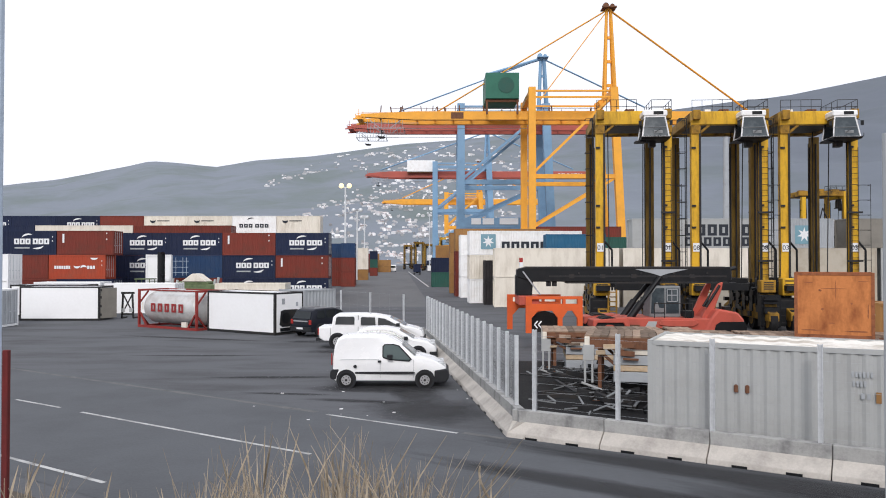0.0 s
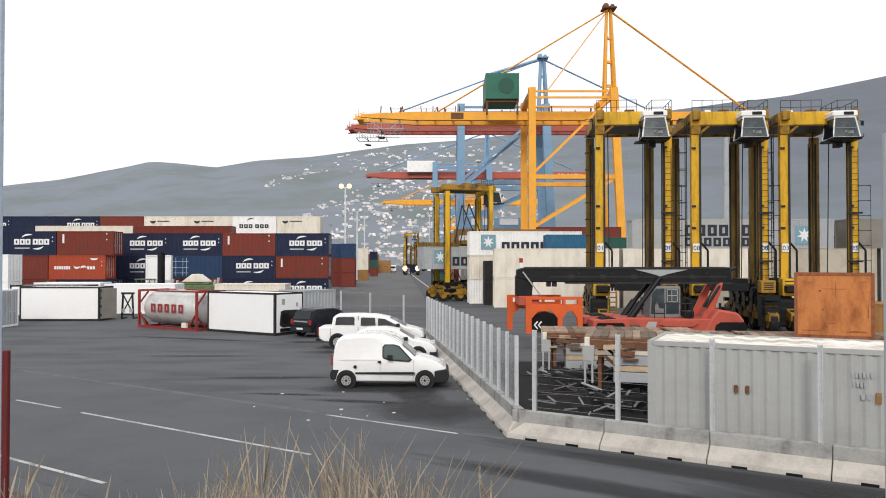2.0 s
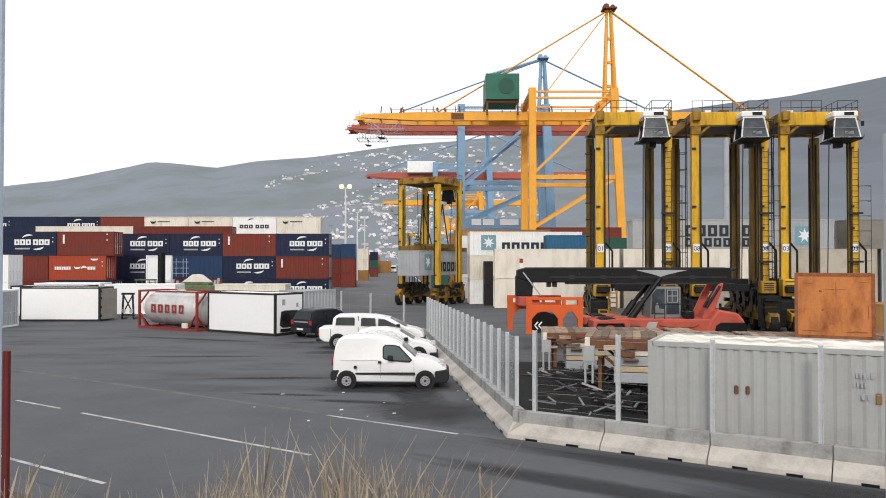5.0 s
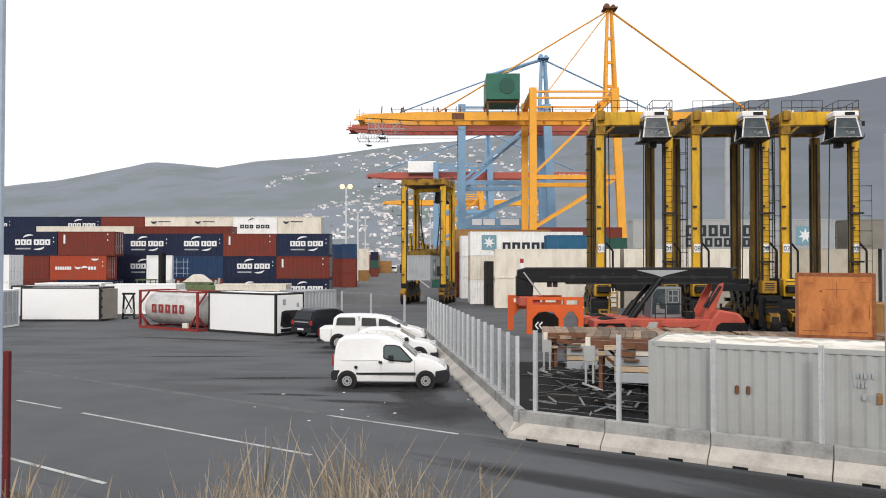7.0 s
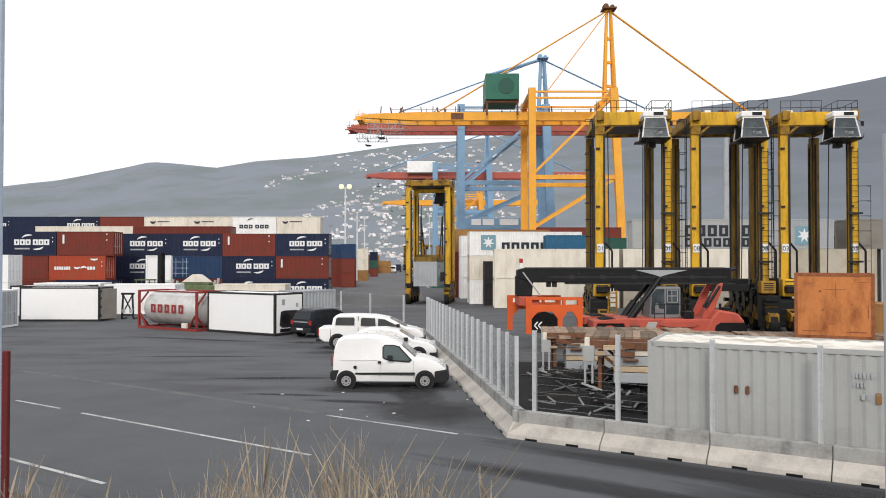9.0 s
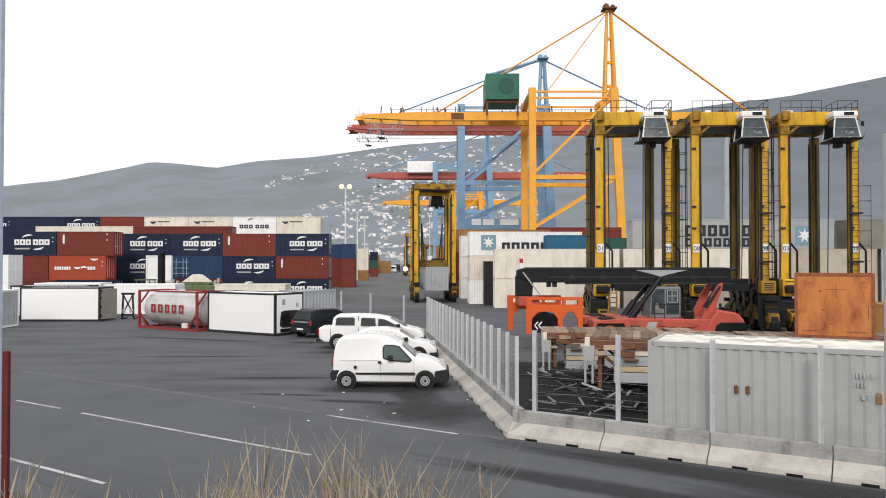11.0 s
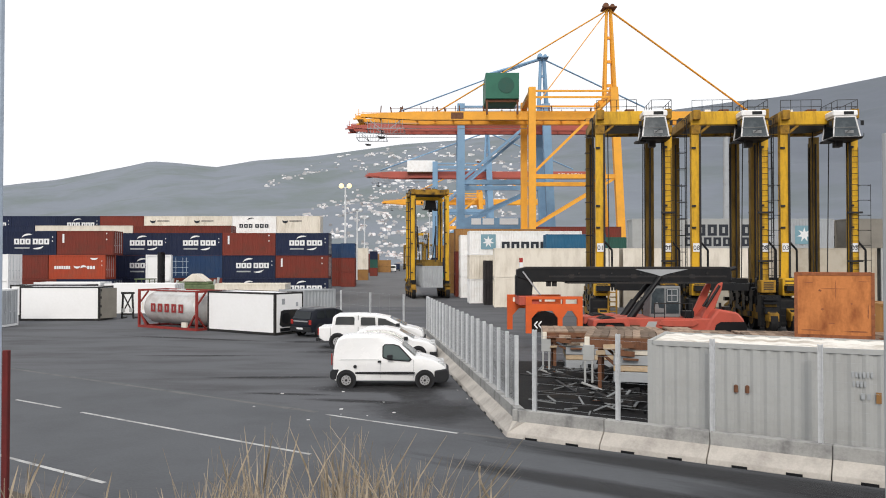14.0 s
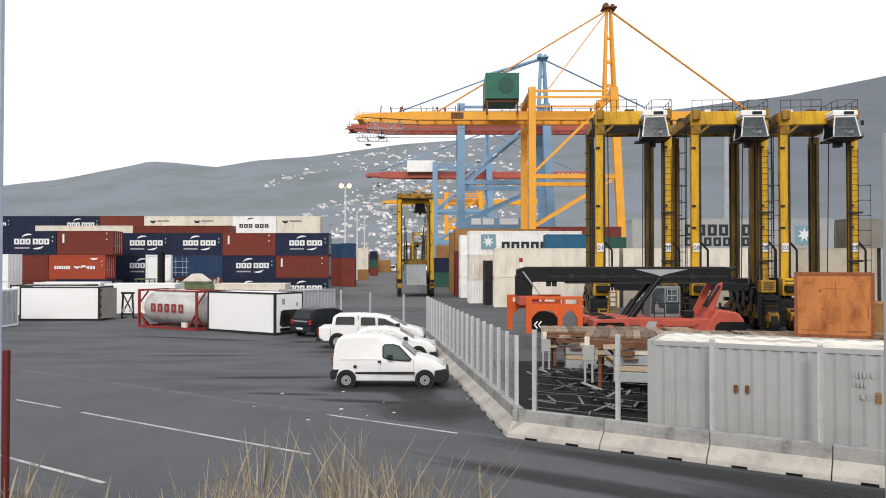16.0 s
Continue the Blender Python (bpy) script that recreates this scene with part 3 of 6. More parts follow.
row(-55.794 + 3 * PITCH, 88, [
    [(i * PITCH, *t) for i, t in enumerate((p_, q_, n_, n_))],
    [(i * PITCH, *t) for i, t in enumerate((n_, b_, n_, r_))],
    [(i * PITCH, *t) for i, t in enumerate((n_, n_, r_, n_))]])
HC = 2.896
row(-63.34, 96, [
    [(i * 12.3, S40, t, "", l) for i, (t, l) in enumerate(((NAVY, NAVY_L), (RED_BOX, RED_L), (RED_BOX, RED_L), (NAVY, NAVY_L)))] for k in range(2)] + [
    [(0, S40, NAVY, "", NAVY_L), (12.3, S40, CREAM, "", "long cream refrigerated container on a stack"), (24.6, S40, RED_BOX, "", RED_L)]], h=3.0)
cw = (S20, CREAM, "ship", "cream shipping container with a small dark marking, top of a stack")
dw = (S20, WHITE, "dark_swoosh", "white shipping container with dark markings, top of a stack")
row(-65.723, 106, [
    [(i * PITCH, *t) for i, t in enumerate((p_, p_, p_, q_, p_, q_, p_, q_))],
    [(i * PITCH, *t) for i, t in enumerate((p_, p_, p_, q_, p_, q_, p_, q_))],
    [(i * PITCH, *t) for i, t in enumerate((p_, p_, p_, q_, p_, q_, p_, q_))],
    [(i * PITCH, *t) for i, t in enumerate((n_, p_, n_, q_, cw, cw, dw, cw))]], h=2.70)

# stacks along the yard road
row(-15.738, 137, [[(0, *q_)], [(0, *q_)], [(0, *b_)]], rz=94)
row(-18.144, 140, [[(0, *q_)], [(0, *q_)], [(0, *b_)]], rz=94)
row(-18.804, 152, [[(0, *q_)], [(0, *q_)], [(0, *p_)]], rz=94)
row(-18.119, 185, [[(0, S20, BROWN_BOX, "", "ochre shipping container in a stack")], [(0, S20, CREAM, "", "cream shipping container in a stack")], [(0, S20, CREAM, "", "cream shipping container in a stack")]], rz=94)
row(-20.501, 240, [[(0, *q_)], [(0, S20, GREEN_BOX, "", "dark green shipping container in a stack")], [(0, *p_)]], rz=94)
row(-1.988, 135, [[(0, S20, GREEN_BOX, "", "dark green shipping container in a stack")], [(0, *p_)]], rz=4)
row(-1.37, 155, [[(0, *q_)], [(0, *q_)], [(0, S20, BROWN_BOX, "", "ochre shipping container in a stack")]], rz=4)

# white and brown stacks to the right of the yard road
wh = (S20, WHITE, "", "plain white shipping container in a stack")
br = (S40, BROWN_BOX, "", "ochre-brown shipping container in a stack")
rb = (S40, RED_BOX, "", RED_L)
row(2.838, 82, [[(0, S40, WHITE, "", "plain white shipping container in a stack")], [(0, S40, CREAM, "", "cream shipping container in a stack")], [(0, S40, WHITE, "star", "white shipping container with a star on a grey-blue square")]], rz=4)
row(2.162, 94.7, [[(0, *wh)], [(0, *wh)], [(0, *wh)]], rz=4)
row(1.588, 98, [[(0, *rb)], [(0, *rb)], [(0, *br)]], h=HC, rz=4)
row(1.034, 108, [[(0, *br)], [(0, *br)], [(0, *br)]], h=2.85, rz=4)
row(14.909, 106, [[(0, S40, NAVY, "", NAVY_L)], [(0, S40, BLUE_BOX, "", "mid-blue shipping container in a stack")], [(0, S40, BLUE_BOX, "", "mid-blue shipping container in a stack")]], rz=0)
row(10.511, 78, [[(0, *wh)], [(0, *q_)], [(0, S20, BLUE_BOX, "", "mid-blue shipping container, top of a stack")]], h=2.42)
row(13.856, 112, [[(0, S40, RED_BOX, "", RED_L)] for k in range(4)], h=2.40)
row(21.844, 103, [[(0, *q_)], [(0, *q_)], [(0, S20, GREEN_BOX, "", "dark green shipping container in a stack")]])
# cream reefers with darker end units
cr = (S40, CREAM, "", "long cream refrigerated container in a stack")
gm = (S40, GREY_BOX, "two_lines", "pale grey refrigerated container with dark lettering bars and a star square")
sc = (S40, STONE_BOX, "", "long dusty stone-coloured refrigerated container in a stack")
sg = (S40, GREY_BOX, "", "long grey refrigerated container in a stack")
gb = (7.45, MID_GREY, "star_only", "grey corrugated container with a star on a grey-blue square")
gp = (S40, DULL_GREY, "", "dull grey refrigerated container in a stack")
row(5.026, 75, [
    [(0, *cr), (12.6, *sc), (25.2, *sc), (37.8, *sg)],
    [(0, *cr), (12.6, *cr), (25.2, *sc), (37.8, *sg)],
    [(13.5, *gm), (25.75, *gb), (34.5, *gp)]], h=HC)
row(41.85, 77.6, [[(0, S20, STONE_BOX, "", "dusty refrigerated container in a stack")], [(0, S20, STONE_BOX, "", "dusty refrigerated container in a stack")]], h=HC, rz=90)
fan_end = container(S20, HC, WHITE, pose(41.85, 77.6, 2 * HC, 0, 0, 90), "white refrigerated container seen end on, on a stack", "", True, "stacked containers")
bm = B()
tube(bm, (-0.04, 1.85, 1.15), (0.02, 1.85, 1.15), 0.42, n=18)
box(bm, -0.03, 0.01, 0.9, 2.25, 0.25, 0.6)
part("cooling_unit", bm, BLACK, fan_end, "black fan and cooling unit")
row(4.268, 79.4, [[(0, S20, BLACK_BOX, "", "black container in a stack")], [(0, S20, BLACK_BOX, "", "black container in a stack")]], h=2.3)

# ---- reefers and tank before the stacks ----
FRONT = "containers before the stacks"
front_reefer = container(S20, HT, WHITE_CLEAN, pose(-31.99, 58, 0, 0, 0, 0), "white refrigerated container with dark frame on the asphalt", "", True, FRONT, MID_GREY, DARK)
container(S20, HT, WHITE_CLEAN, pose(-34.972, 62, 0, 0, 0, 0), "white refrigerated container with dark frame on the asphalt", "", True, FRONT, MID_GREY, DARK)
bm = B()
box(bm, 0, 1.35, -0.03, 0.03, 0.17, HT - 0.14)
o = part("open_door", bm, DULL_GREY, front_reefer, "dull grey door standing open", bevel=0.01)
o.matrix_basis = pose(S20 + 0.03, 0.12, 0, 0, 0, 58)
bm = B()
for z in (0.45, 1.1, 1.75, 2.3):
    tube(bm, (0.0, -0.05, z - 0.09), (0.0, -0.05, z + 0.09), 0.05, n=6)
part("hinge", bm, DARK, o)
reefer = container(S20, HT, WHITE_CLEAN, pose(-15.21, 49.6, 0, 0, 0, -33), "white refrigerated container with dark end frame beside the tank", "", True, FRONT, WHITE_CLEAN, DARK)
bm = B()
box(bm, S20 - 0.01, S20 + 0.03, 0.14, W - 0.14, 0.17, HT - 0.13)
part("end_panel", bm, WHITE_CLEAN, reefer, "white end panel", bevel=0.01)
bm = B()
prism(bm, ((0.35, 0.62), (0.45, 1.45), (0.75, 1.52), (1.9, 1.5), (1.95, 0.72), (1.7, 0.5), (0.6, 0.48)), S20 + 0.03, S20 + 0.06)
for v in bm.verts:
    v.co = (v.co.y, v.co.x, v.co.z)
part("machinery_recess", bm, DARK, reefer, "dark machinery opening", bevel=0.01)
bm = B()
tube(bm, (S20 + 0.05, 0.85, 1.02), (S20 + 0.10, 0.85, 1.02), 0.34, n=18)
box(bm, S20 + 0.03, S20 + 0.08, 0.4, 2.2, 0.22, 0.42)
part("cooling_unit", bm, BLACK, reefer, "black fan and cooling unit")
bm = B()
box(bm, S20 + 0.02, S20 + 0.045, 0.55, 0.80, 1.85, 2.2)
box(bm, S20 + 0.02, S20 + 0.045, 1.75, 1.95, 1.7, 1.95)
part("plate", bm, MID_GREY, reefer)
container(2.99, HT, MID_GREY, pose(-9.129, 50.6, 0, 0, 0, 55), "grey corrugated container behind the white one", "", False, FRONT)
container(S20, HT, WHITE_CLEAN, pose(-29.112, 66, 0, 0, 0, 0), "white refrigerated container on the asphalt", "", True, FRONT)
container(S20, HT, CREAM, pose(-19.635, 66, 0, 0, 0, 0), "cream container on the asphalt behind the tank", "", False, FRONT)
container(S20, HT, WHITE_CLEAN, pose(-46.869, 72, 2.591, 0, 0, 0), "white container standing on another", "", True, FRONT)
container(S20, HT, WHITE_CLEAN, pose(-46.869, 72, 0, 0, 0, 0), "white container under another", "", True, FRONT)


# ---- straddle carriers ----
def wheel_part(parent, x, y, r, w, hub=HUB):
    bm = B()
    n = 20
    for a, b, k in ((-w / 2, w / 2, r),):
        tube(bm, (0, a, 0), (0, b, 0), k, n=n)
    o = part("wheel", bm, RUBBER, parent, bevel=0.03)
    o.matrix_basis = pose(x, y, r)
    bm = B()
    tube(bm, (0, -w / 2 - 0.02, 0), (0, w / 2 + 0.02, 0), r * 0.55, n=14)
    part("rim", bm, hub, o)
    return o


def text_mesh(body, size):
    cu = bpy.data.curves.new("number", "FONT")
    cu.body, cu.size, cu.extrude, cu.align_x = body, size, 0.004, "CENTER"
    ob = bpy.data.objects.new("number", cu)
    scene.collection.objects.link(ob)
    bpy.context.view_layer.update()
    me = bpy.data.meshes.new_from_object(ob.evaluated_get(bpy.context.evaluated_depsgraph_get()))
    bpy.data.objects.remove(ob)
    return me


def straddle(m, label, H, leg_gap, width, number="", group="", cab_side=1, cab_end=1, over=2.0):
    """Local space: x the way it drives, y across, z up; the origin on the ground at its middle."""
    th = thing("straddle_carrier", m, label, "straddle carrier", group)
    a, w, q = leg_gap / 2, width / 2, 0.62
    for sx in (1, -1):
        for sy in (1, -1):
            bm = B()
            beam(bm, (sx * a, sy * w, 1.5), (sx * a, sy * w, H - 0.5), 0.46, 0.56)
            # On numbered carriers the legs away from the cab are darker brown.
            leg = part("leg", bm, YELLOW if sx == cab_end or not number else DARK_BROWN, th, "yellow steel leg streaked with grease")
            bm = B()
            tube(bm, (sx * a - sx * 0.35, sy * w, 1.6), (sx * a - sx * 0.35, sy * w, H - 1.0), 0.06, n=6)
            tube(bm, (sx * a, sy * (w - 0.32), 1.6), (sx * a, sy * (w - 0.32), H - 1.2), 0.035, n=6)
            part("pipe", bm, DARK, leg)
            # Added dark strip with clamps gives the leg a dark inner edge.
            bm = B()
            e = sx * (a + 0.285)
            box(bm, e - 0.03, e + 0.03, sy * w - sy * 0.25 - 0.06, sy * w - sy * 0.25 + 0.06, 1.7, H - 0.9)
            for z in (3.1, 6.6, 8.0, H - 2.2):
                box(bm, e - 0.05, e + 0.05, sy * w - 0.28, sy * w - 0.02, z, z + 0.12)
            part("cable_tray", bm, DARK, leg, "dark strip with clamps along the leg's inner edge")
    for sy in (1, -1):
        bm = B()
        beam(bm, (-a - 0.6, sy * w, H - 0.05), (a + 0.6, sy * w, H - 0.05), 0.46, 0.62)
        part("top_beam", bm, YELLOW_DIRTY, th, bevel=0.03)
        bm = B()
        prism(bm, ((-a - over, 0.75), (-a - over, 1.25), (-a - 0.5, 1.7), (a + 0.5, 1.7), (a + over, 1.25), (a + over, 0.75)), sy * w - 0.3, sy * w + 0.3)
        part("wheel_frame", bm, YELLOW_DIRTY, th, "greasy yellow wheel frame", bevel=0.03)
        bm = B()
        box(bm, -a - 0.4, a + 0.4, sy * w - 0.24, sy * w + 0.24, 1.68, 2.75 if number else 2.1)
        for x in np.linspace(-a, a, 5) if number else ():
            box(bm, x - 0.35, x + 0.35, sy * w - 0.34, sy * w + 0.34, 1.2, 3.0 + 0.3 * math.sin(x * 3))
        part("engine_housing", bm, BLACK, th, "grimy engine housing", bevel=0.03)
        bm = B()
        r = random.Random(7 + sy)
        for k in range(22 if number else 12):
            x, z = r.uniform(-a - 0.9, a + 0.9), r.uniform(1.5, 2.8 if number else 2.3)
            e = r.uniform(0.12, 0.38)
            box(bm, x - e, x + e, sy * (w + 0.05) - 0.36, sy * (w + 0.05) + 0.36, z - e * 0.5, z + e * 0.5)
        tagged(part("drive_unit", bm, DARK_BROWN, th, "greasy drive and hydraulic boxes"), kind="stuff")
        bm = B()
        reach, top_z, thick = (1.6, 3.0, 0.42) if number else (0.3, 2.2, 0.33)
        for k in range(30):
            x, z = r.uniform(-a - reach, a + reach), r.uniform(1.0, top_z)
            e = r.uniform(0.12, 0.36)
            box(bm, x - e, x + e, sy * w - thick, sy * w + thick, z - e * 0.6, z + e * 0.6)
        for k in range(6):
            x = r.uniform(-a, a)
            tube(bm, (x, sy * (w - 0.3), 1.5), (x + r.uniform(-1, 1), sy * (w - 0.33), r.uniform(2.4, 3.6)), 0.05, n=6)
        tagged(part("hose", bm, BLACK, th, "dark hoses and housings"), kind="stuff")
        for k in (-a - over + 0.6, -a * 0.42, a * 0.42, a + over - 0.6):
            wheel_part(th, k, sy * w, 0.72, 0.45, YELLOW_DIRTY)
    for sx in (1, -1):
        bm = B()
        if sx == cab_end:
            beam(bm, (sx * a, -w - 0.25, H - 0.22), (sx * a, w + 0.25, H - 0.22), 0.50, 0.86)
        else:
            beam(bm, (sx * a, -w - 0.2, H - 0.08), (sx * a, w + 0.2, H - 0.08), 0.55, 0.60)
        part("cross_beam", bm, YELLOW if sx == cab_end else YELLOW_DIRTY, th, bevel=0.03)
    bm = B()
    box(bm, -a * 0.75, a * 0.75, -w + 0.3, w - 0.3, H - 0.30, H + 0.1)
    part("hoist_deck", bm, DARK, th, "dark hoist deck between the top beams")
    r = random.Random(3)
    for k in range(10):
        x, y = r.uniform(-a, a), r.uniform(-w, w)
        top = H + r.uniform(0.3, 0.62)
        bm = B()
        box(bm, x - 0.4, x + 0.4, y - 0.3, y + 0.3, H + 0.08, top)
        tube(bm, (x - 0.5, y, H + 0.26), (x + 0.55, y, H + 0.26), 0.14, n=8)
        part("hoist_motor", bm, (YELLOW_DIRTY, RUST, DARK)[k % 3], th, bevel=0.02)
    bm = B()
    e = cab_end * (a + 0.1)
    for zz in (0.55, 1.0):
        tube(bm, (e, -w - 0.2, H + zz - 0.02), (e, w - 1.9, H + zz - 0.02), 0.018, n=4)
    for y in np.linspace(-w - 0.2, w - 1.9, 5):
        tube(bm, (e, y, H + 0.1), (e, y, H + 0.98), 0.018, n=4)
    if number:
        part("front_railing", bm, DARK, th, "thin bent steel railing on the top beam")
        bm = B()
        prism(bm, ((-0.25, 0.18), (0.25, 0.18), (0.22, 0.8), (0.06, 1.15), (-0.12, 1.05)), -0.2, 0.2)
        part("sheave_bracket", bm, CREAM, th, "pale sheave bracket").matrix_basis = pose(-a * 0.3, -w * 0.15, H)
        for sy in (1, -1):
            bm = B()
            prism(bm, ((e - 0.22, H - 1.25), (e + 0.22, H - 1.25), (e + 0.22, H - 0.66), (e - 0.22, H - 0.66)), sy * w - 0.30, sy * w + 0.30)
            beam(bm, (e, sy * (w - 0.25), H - 1.2), (e, sy * (w - 0.95), H - 0.62), 0.16)
            part("gusset", bm, YELLOW_DIRTY, th, "greasy gusset under the front beam", bevel=0.03)
        for sy in (1, -1):
            bm = B()
            e2 = sy * w + 0.75
            tube(bm, (e, e2, 2.6), (e, e2, 5.2), 0.07, n=6)
            tube(bm, (e, e2, 5.2), (e, e2 - 0.45, 5.75), 0.07, n=6)
            part("exhaust_pipe", bm, BLACK, th, "bent black pipe beside the leg")
    else:
        part("rear_railing", bm, DARK, th, "thin steel railing")
    bm = B()
    x0, x1 = sorted((cab_end * a * 0.25, cab_end * (a + 0.3)))
    for y in (cab_side * (w + 0.25), cab_side * (w - 1.0)):
        for zz in (0.45, 0.9):
            tube(bm, (x0, y, H + zz), (x1, y, H + zz), 0.02, n=5)
        for x in np.linspace(x0, x1, 4):
            tube(bm, (x, y, H - 0.1), (x, y, H + 0.9), 0.02, n=5)
    for x in (x0, x1):
        for zz in (0.45, 0.9):
            tube(bm, (x, cab_side * (w + 0.25), H + zz), (x, cab_side * (w - 1.0), H + zz), 0.02, n=5)
    part("railing", bm, DARK, th, "thin steel railing")
    bm = B()
    lx, ly = (cab_end * a * 0.62 if number else -cab_end * a), -cab_side * (w + 0.32)
    for s in (-0.22, 0.22):
        tube(bm, (lx + s, ly, 1.6), (lx + s, ly, H), 0.03, n=5)
    for z in np.arange(1.8, H, 0.33):
        tube(bm, (lx - 0.22, ly, z), (lx + 0.22, ly, z), 0.02, n=4)
    for z in np.arange(4.0, H, 1.1):
        for s in (-0.35, 0.35):
            tube(bm, (lx + s, ly, z), (lx + s, ly + math.copysign(0.5, ly), z), 0.02, n=4)
        tube(bm, (lx - 0.35, ly + math.copysign(0.5, ly), z), (lx + 0.35, ly + math.copysign(0.5, ly), z), 0.02, n=4)
    part("ladder", bm, DARK, th, "caged steel ladder")
    # cab slung under the top frame at one end
    cx, cy = cab_end * (a + 0.75), cab_side * (w - (0.98 if number else 1.25))
    def cab_ring(k, z):
        """Half width and front reach of the cab at a height: wider towards the floor."""
        t = z / 1.36
        return (0.84 - 0.20 * t) * k, (0.92 - 0.26 * t) * k

    bm = B()
    for sy in (-1, 1):
        for x_lo, x_hi in ((0.92, 0.66), (-0.80, -0.80)):
            beam(bm, (x_lo - 0.03, sy * 0.81, 0), (x_hi - 0.03, sy * 0.61, 1.36), 0.075)
        for z in (0.03, 1.33):
            hw, fx = cab_ring(1, z)
            beam(bm, (-0.8, sy * (hw - 0.03), z), (fx - 0.03, sy * (hw - 0.03), z), 0.07)
    for z in (0.03, 1.33):
        hw, fx = cab_ring(1, z)
        beam(bm, (fx - 0.03, -hw + 0.03, z), (fx - 0.03, hw - 0.03, z), 0.07)
    cab = part("cab", bm, WHITE, th, "white cab frame with large dark windows")
    cab.matrix_basis = pose(cx, cy, H - 1.72, 0, 0, 0 if cab_end > 0 else 180)
    for sy in (-1, 1):
        bm = B()
        bm.faces.new([bm.verts.new(p) for p in ((-0.78, sy * 0.80, 0.05), (0.86, sy * 0.80, 0.05), (0.61, sy * 0.615, 1.3), (-0.78, sy * 0.615, 1.3))])
        part("side_window", bm, GLASS, cab, "dark side glass")
    bm = B()
    bm.faces.new([bm.verts.new(p) for p in ((0.895, -0.78, 0.06), (0.895, 0.78, 0.06), (0.65, 0.60, 1.3), (0.65, -0.60, 1.3))])
    part("windscreen", bm, GLASS_CAB, cab, "tinted sloping windscreen")
    bm = B()
    box(bm, -0.84, -0.78, -0.72, 0.72, 0.0, 1.36)
    part("cab_back", bm, DARK, cab)
    bm = B()
    beam(bm, (0.90, -0.74, 0.62), (0.79, -0.72, 0.64), 0.03)
    box(bm, 0.795, 0.815, -0.70, 0.70, 0.62, 0.66)
    prism(bm, ((0.80, 0.30), (0.885, 0.26), (0.87, 0.40), (0.81, 0.46)), -0.1, 0.42)
    part("dashboard", bm, CAB_GREY, cab, "grey rail and console behind the glass")
    bm = B()
    prism(bm, ((-0.95, -0.10), (0.95, -0.10), (1.12, -0.02), (1.12, 0.02), (-0.95, 0.0)), -0.87, 0.87)
    part("cab_floor", bm, DARK, cab, "dark floor plate with a lip")
    bm = B()
    box(bm, -0.88, 0.72, -0.76, 0.76, 1.37, 1.74)
    part("cab_roof", bm, WHITE, cab, bevel=0.06)
    bm = B()
    box(bm, 0.715, 0.735, -0.10, 0.50, 1.46, 1.66)
    part("roof_sign", bm, BLACK, cab, "dark display slot")
    bm = B()
    for y in (-0.92, 0.92):
        beam(bm, (1.08, y, 0.0), (1.10, y, 0.22), 0.03)
        beam(bm, (0.2, y, 0.02), (1.08, y, 0.05), 0.03)
    beam(bm, (-0.5, 0, -0.1), (-0.5, 0, -0.42), 0.6, 0.4)
    box(bm, -0.4, 0.3, -1.15, -0.5, -0.22, -0.12)
    part("cab_rail", bm, DARK, cab, "dark brackets round the cab floor")
    bm = B()
    beam(bm, (0.905, -0.05, 0.30), (0.85, 0.30, 0.55), 0.03)
    part("wiper", bm, BLACK, cab)
    bm = B()
    for y in (-0.95, 0.95):
        box(bm, 0.80, 0.86, y - 0.09, y + 0.09, 0.75, 1.05)
        beam(bm, (0.7, y * 0.7, 1.2), (0.83, y, 1.0), 0.025)
    part("cab_mirror", bm, BLACK, cab)
    if number:
        for y0, y1, z0, z1, paint in ((-w - 0.5, -w + 0.50, 2.3, 3.4, YELLOW), (w - 0.5, w + 0.4, 2.5, 3.3, YELLOW_DIRTY), (-w - 0.75, -w + 0.5, 0.35, 2.15, BLACK), (w - 0.5, w + 0.7, 0.35, 2.35, BLACK)):
            bm = B()
            e = cab_end * (a + 0.75)
            box(bm, e - 0.4, e + 0.4, y0, y1, z0, z1)
            unit = part("power_box", bm, paint, th, "yellow equipment box" if paint is not BLACK else "black equipment box", bevel=0.04)
            bm = B()
            for z in np.linspace(z0 + 0.2, z1 - 0.2, 4):
                box(bm, e + cab_end * 0.4 - 0.01, e + cab_end * 0.4 + 0.01, y0 + 0.15, y1 - 0.15, z, z + 0.07)
            part("louvre", bm, DARK, unit)
        bm = B()
        e = cab_end * (a + 1.35)
        for y in (-w + 0.35, -w + 0.85):
            box(bm, e - 0.06, e + 0.06, y - 0.05, y + 0.05, 0.35, 2.7)
        for z in np.arange(0.4, 2.7, 0.3):
            box(bm, e - 0.06, e + 0.06, -w + 0.35, -w + 0.85, z, z + 0.07)
        part("step_ladder", bm, YELLOW_DIRTY, th, "dirty yellow access ladder")
        bm = B()
        e = cab_end * (a + 0.42)
        for y in (cab_side * w - 0.2, cab_side * w + 0.2):
            tube(bm, (e, y, 2.8), (e, y, H - 2.2), 0.025, n=5)
        for z in np.arange(2.9, H - 2.2, 0.36):
            tube(bm, (e, cab_side * w - 0.2, z), (e, cab_side * w + 0.2, z), 0.018, n=4)
        for z in (4.5, 7.6):
            beam(bm, (e, cab_side * w - 0.45, z), (e, cab_side * w + 0.45, z), 0.12)
        for z in np.arange(3.6, H - 4.5, 0.95):
            for y in (-0.32, 0.32):
                tube(bm, (e, cab_side * (w + 0.45) + y, z), (e + cab_end * 0.45, cab_side * (w + 0.45) + y, z), 0.018, n=4)
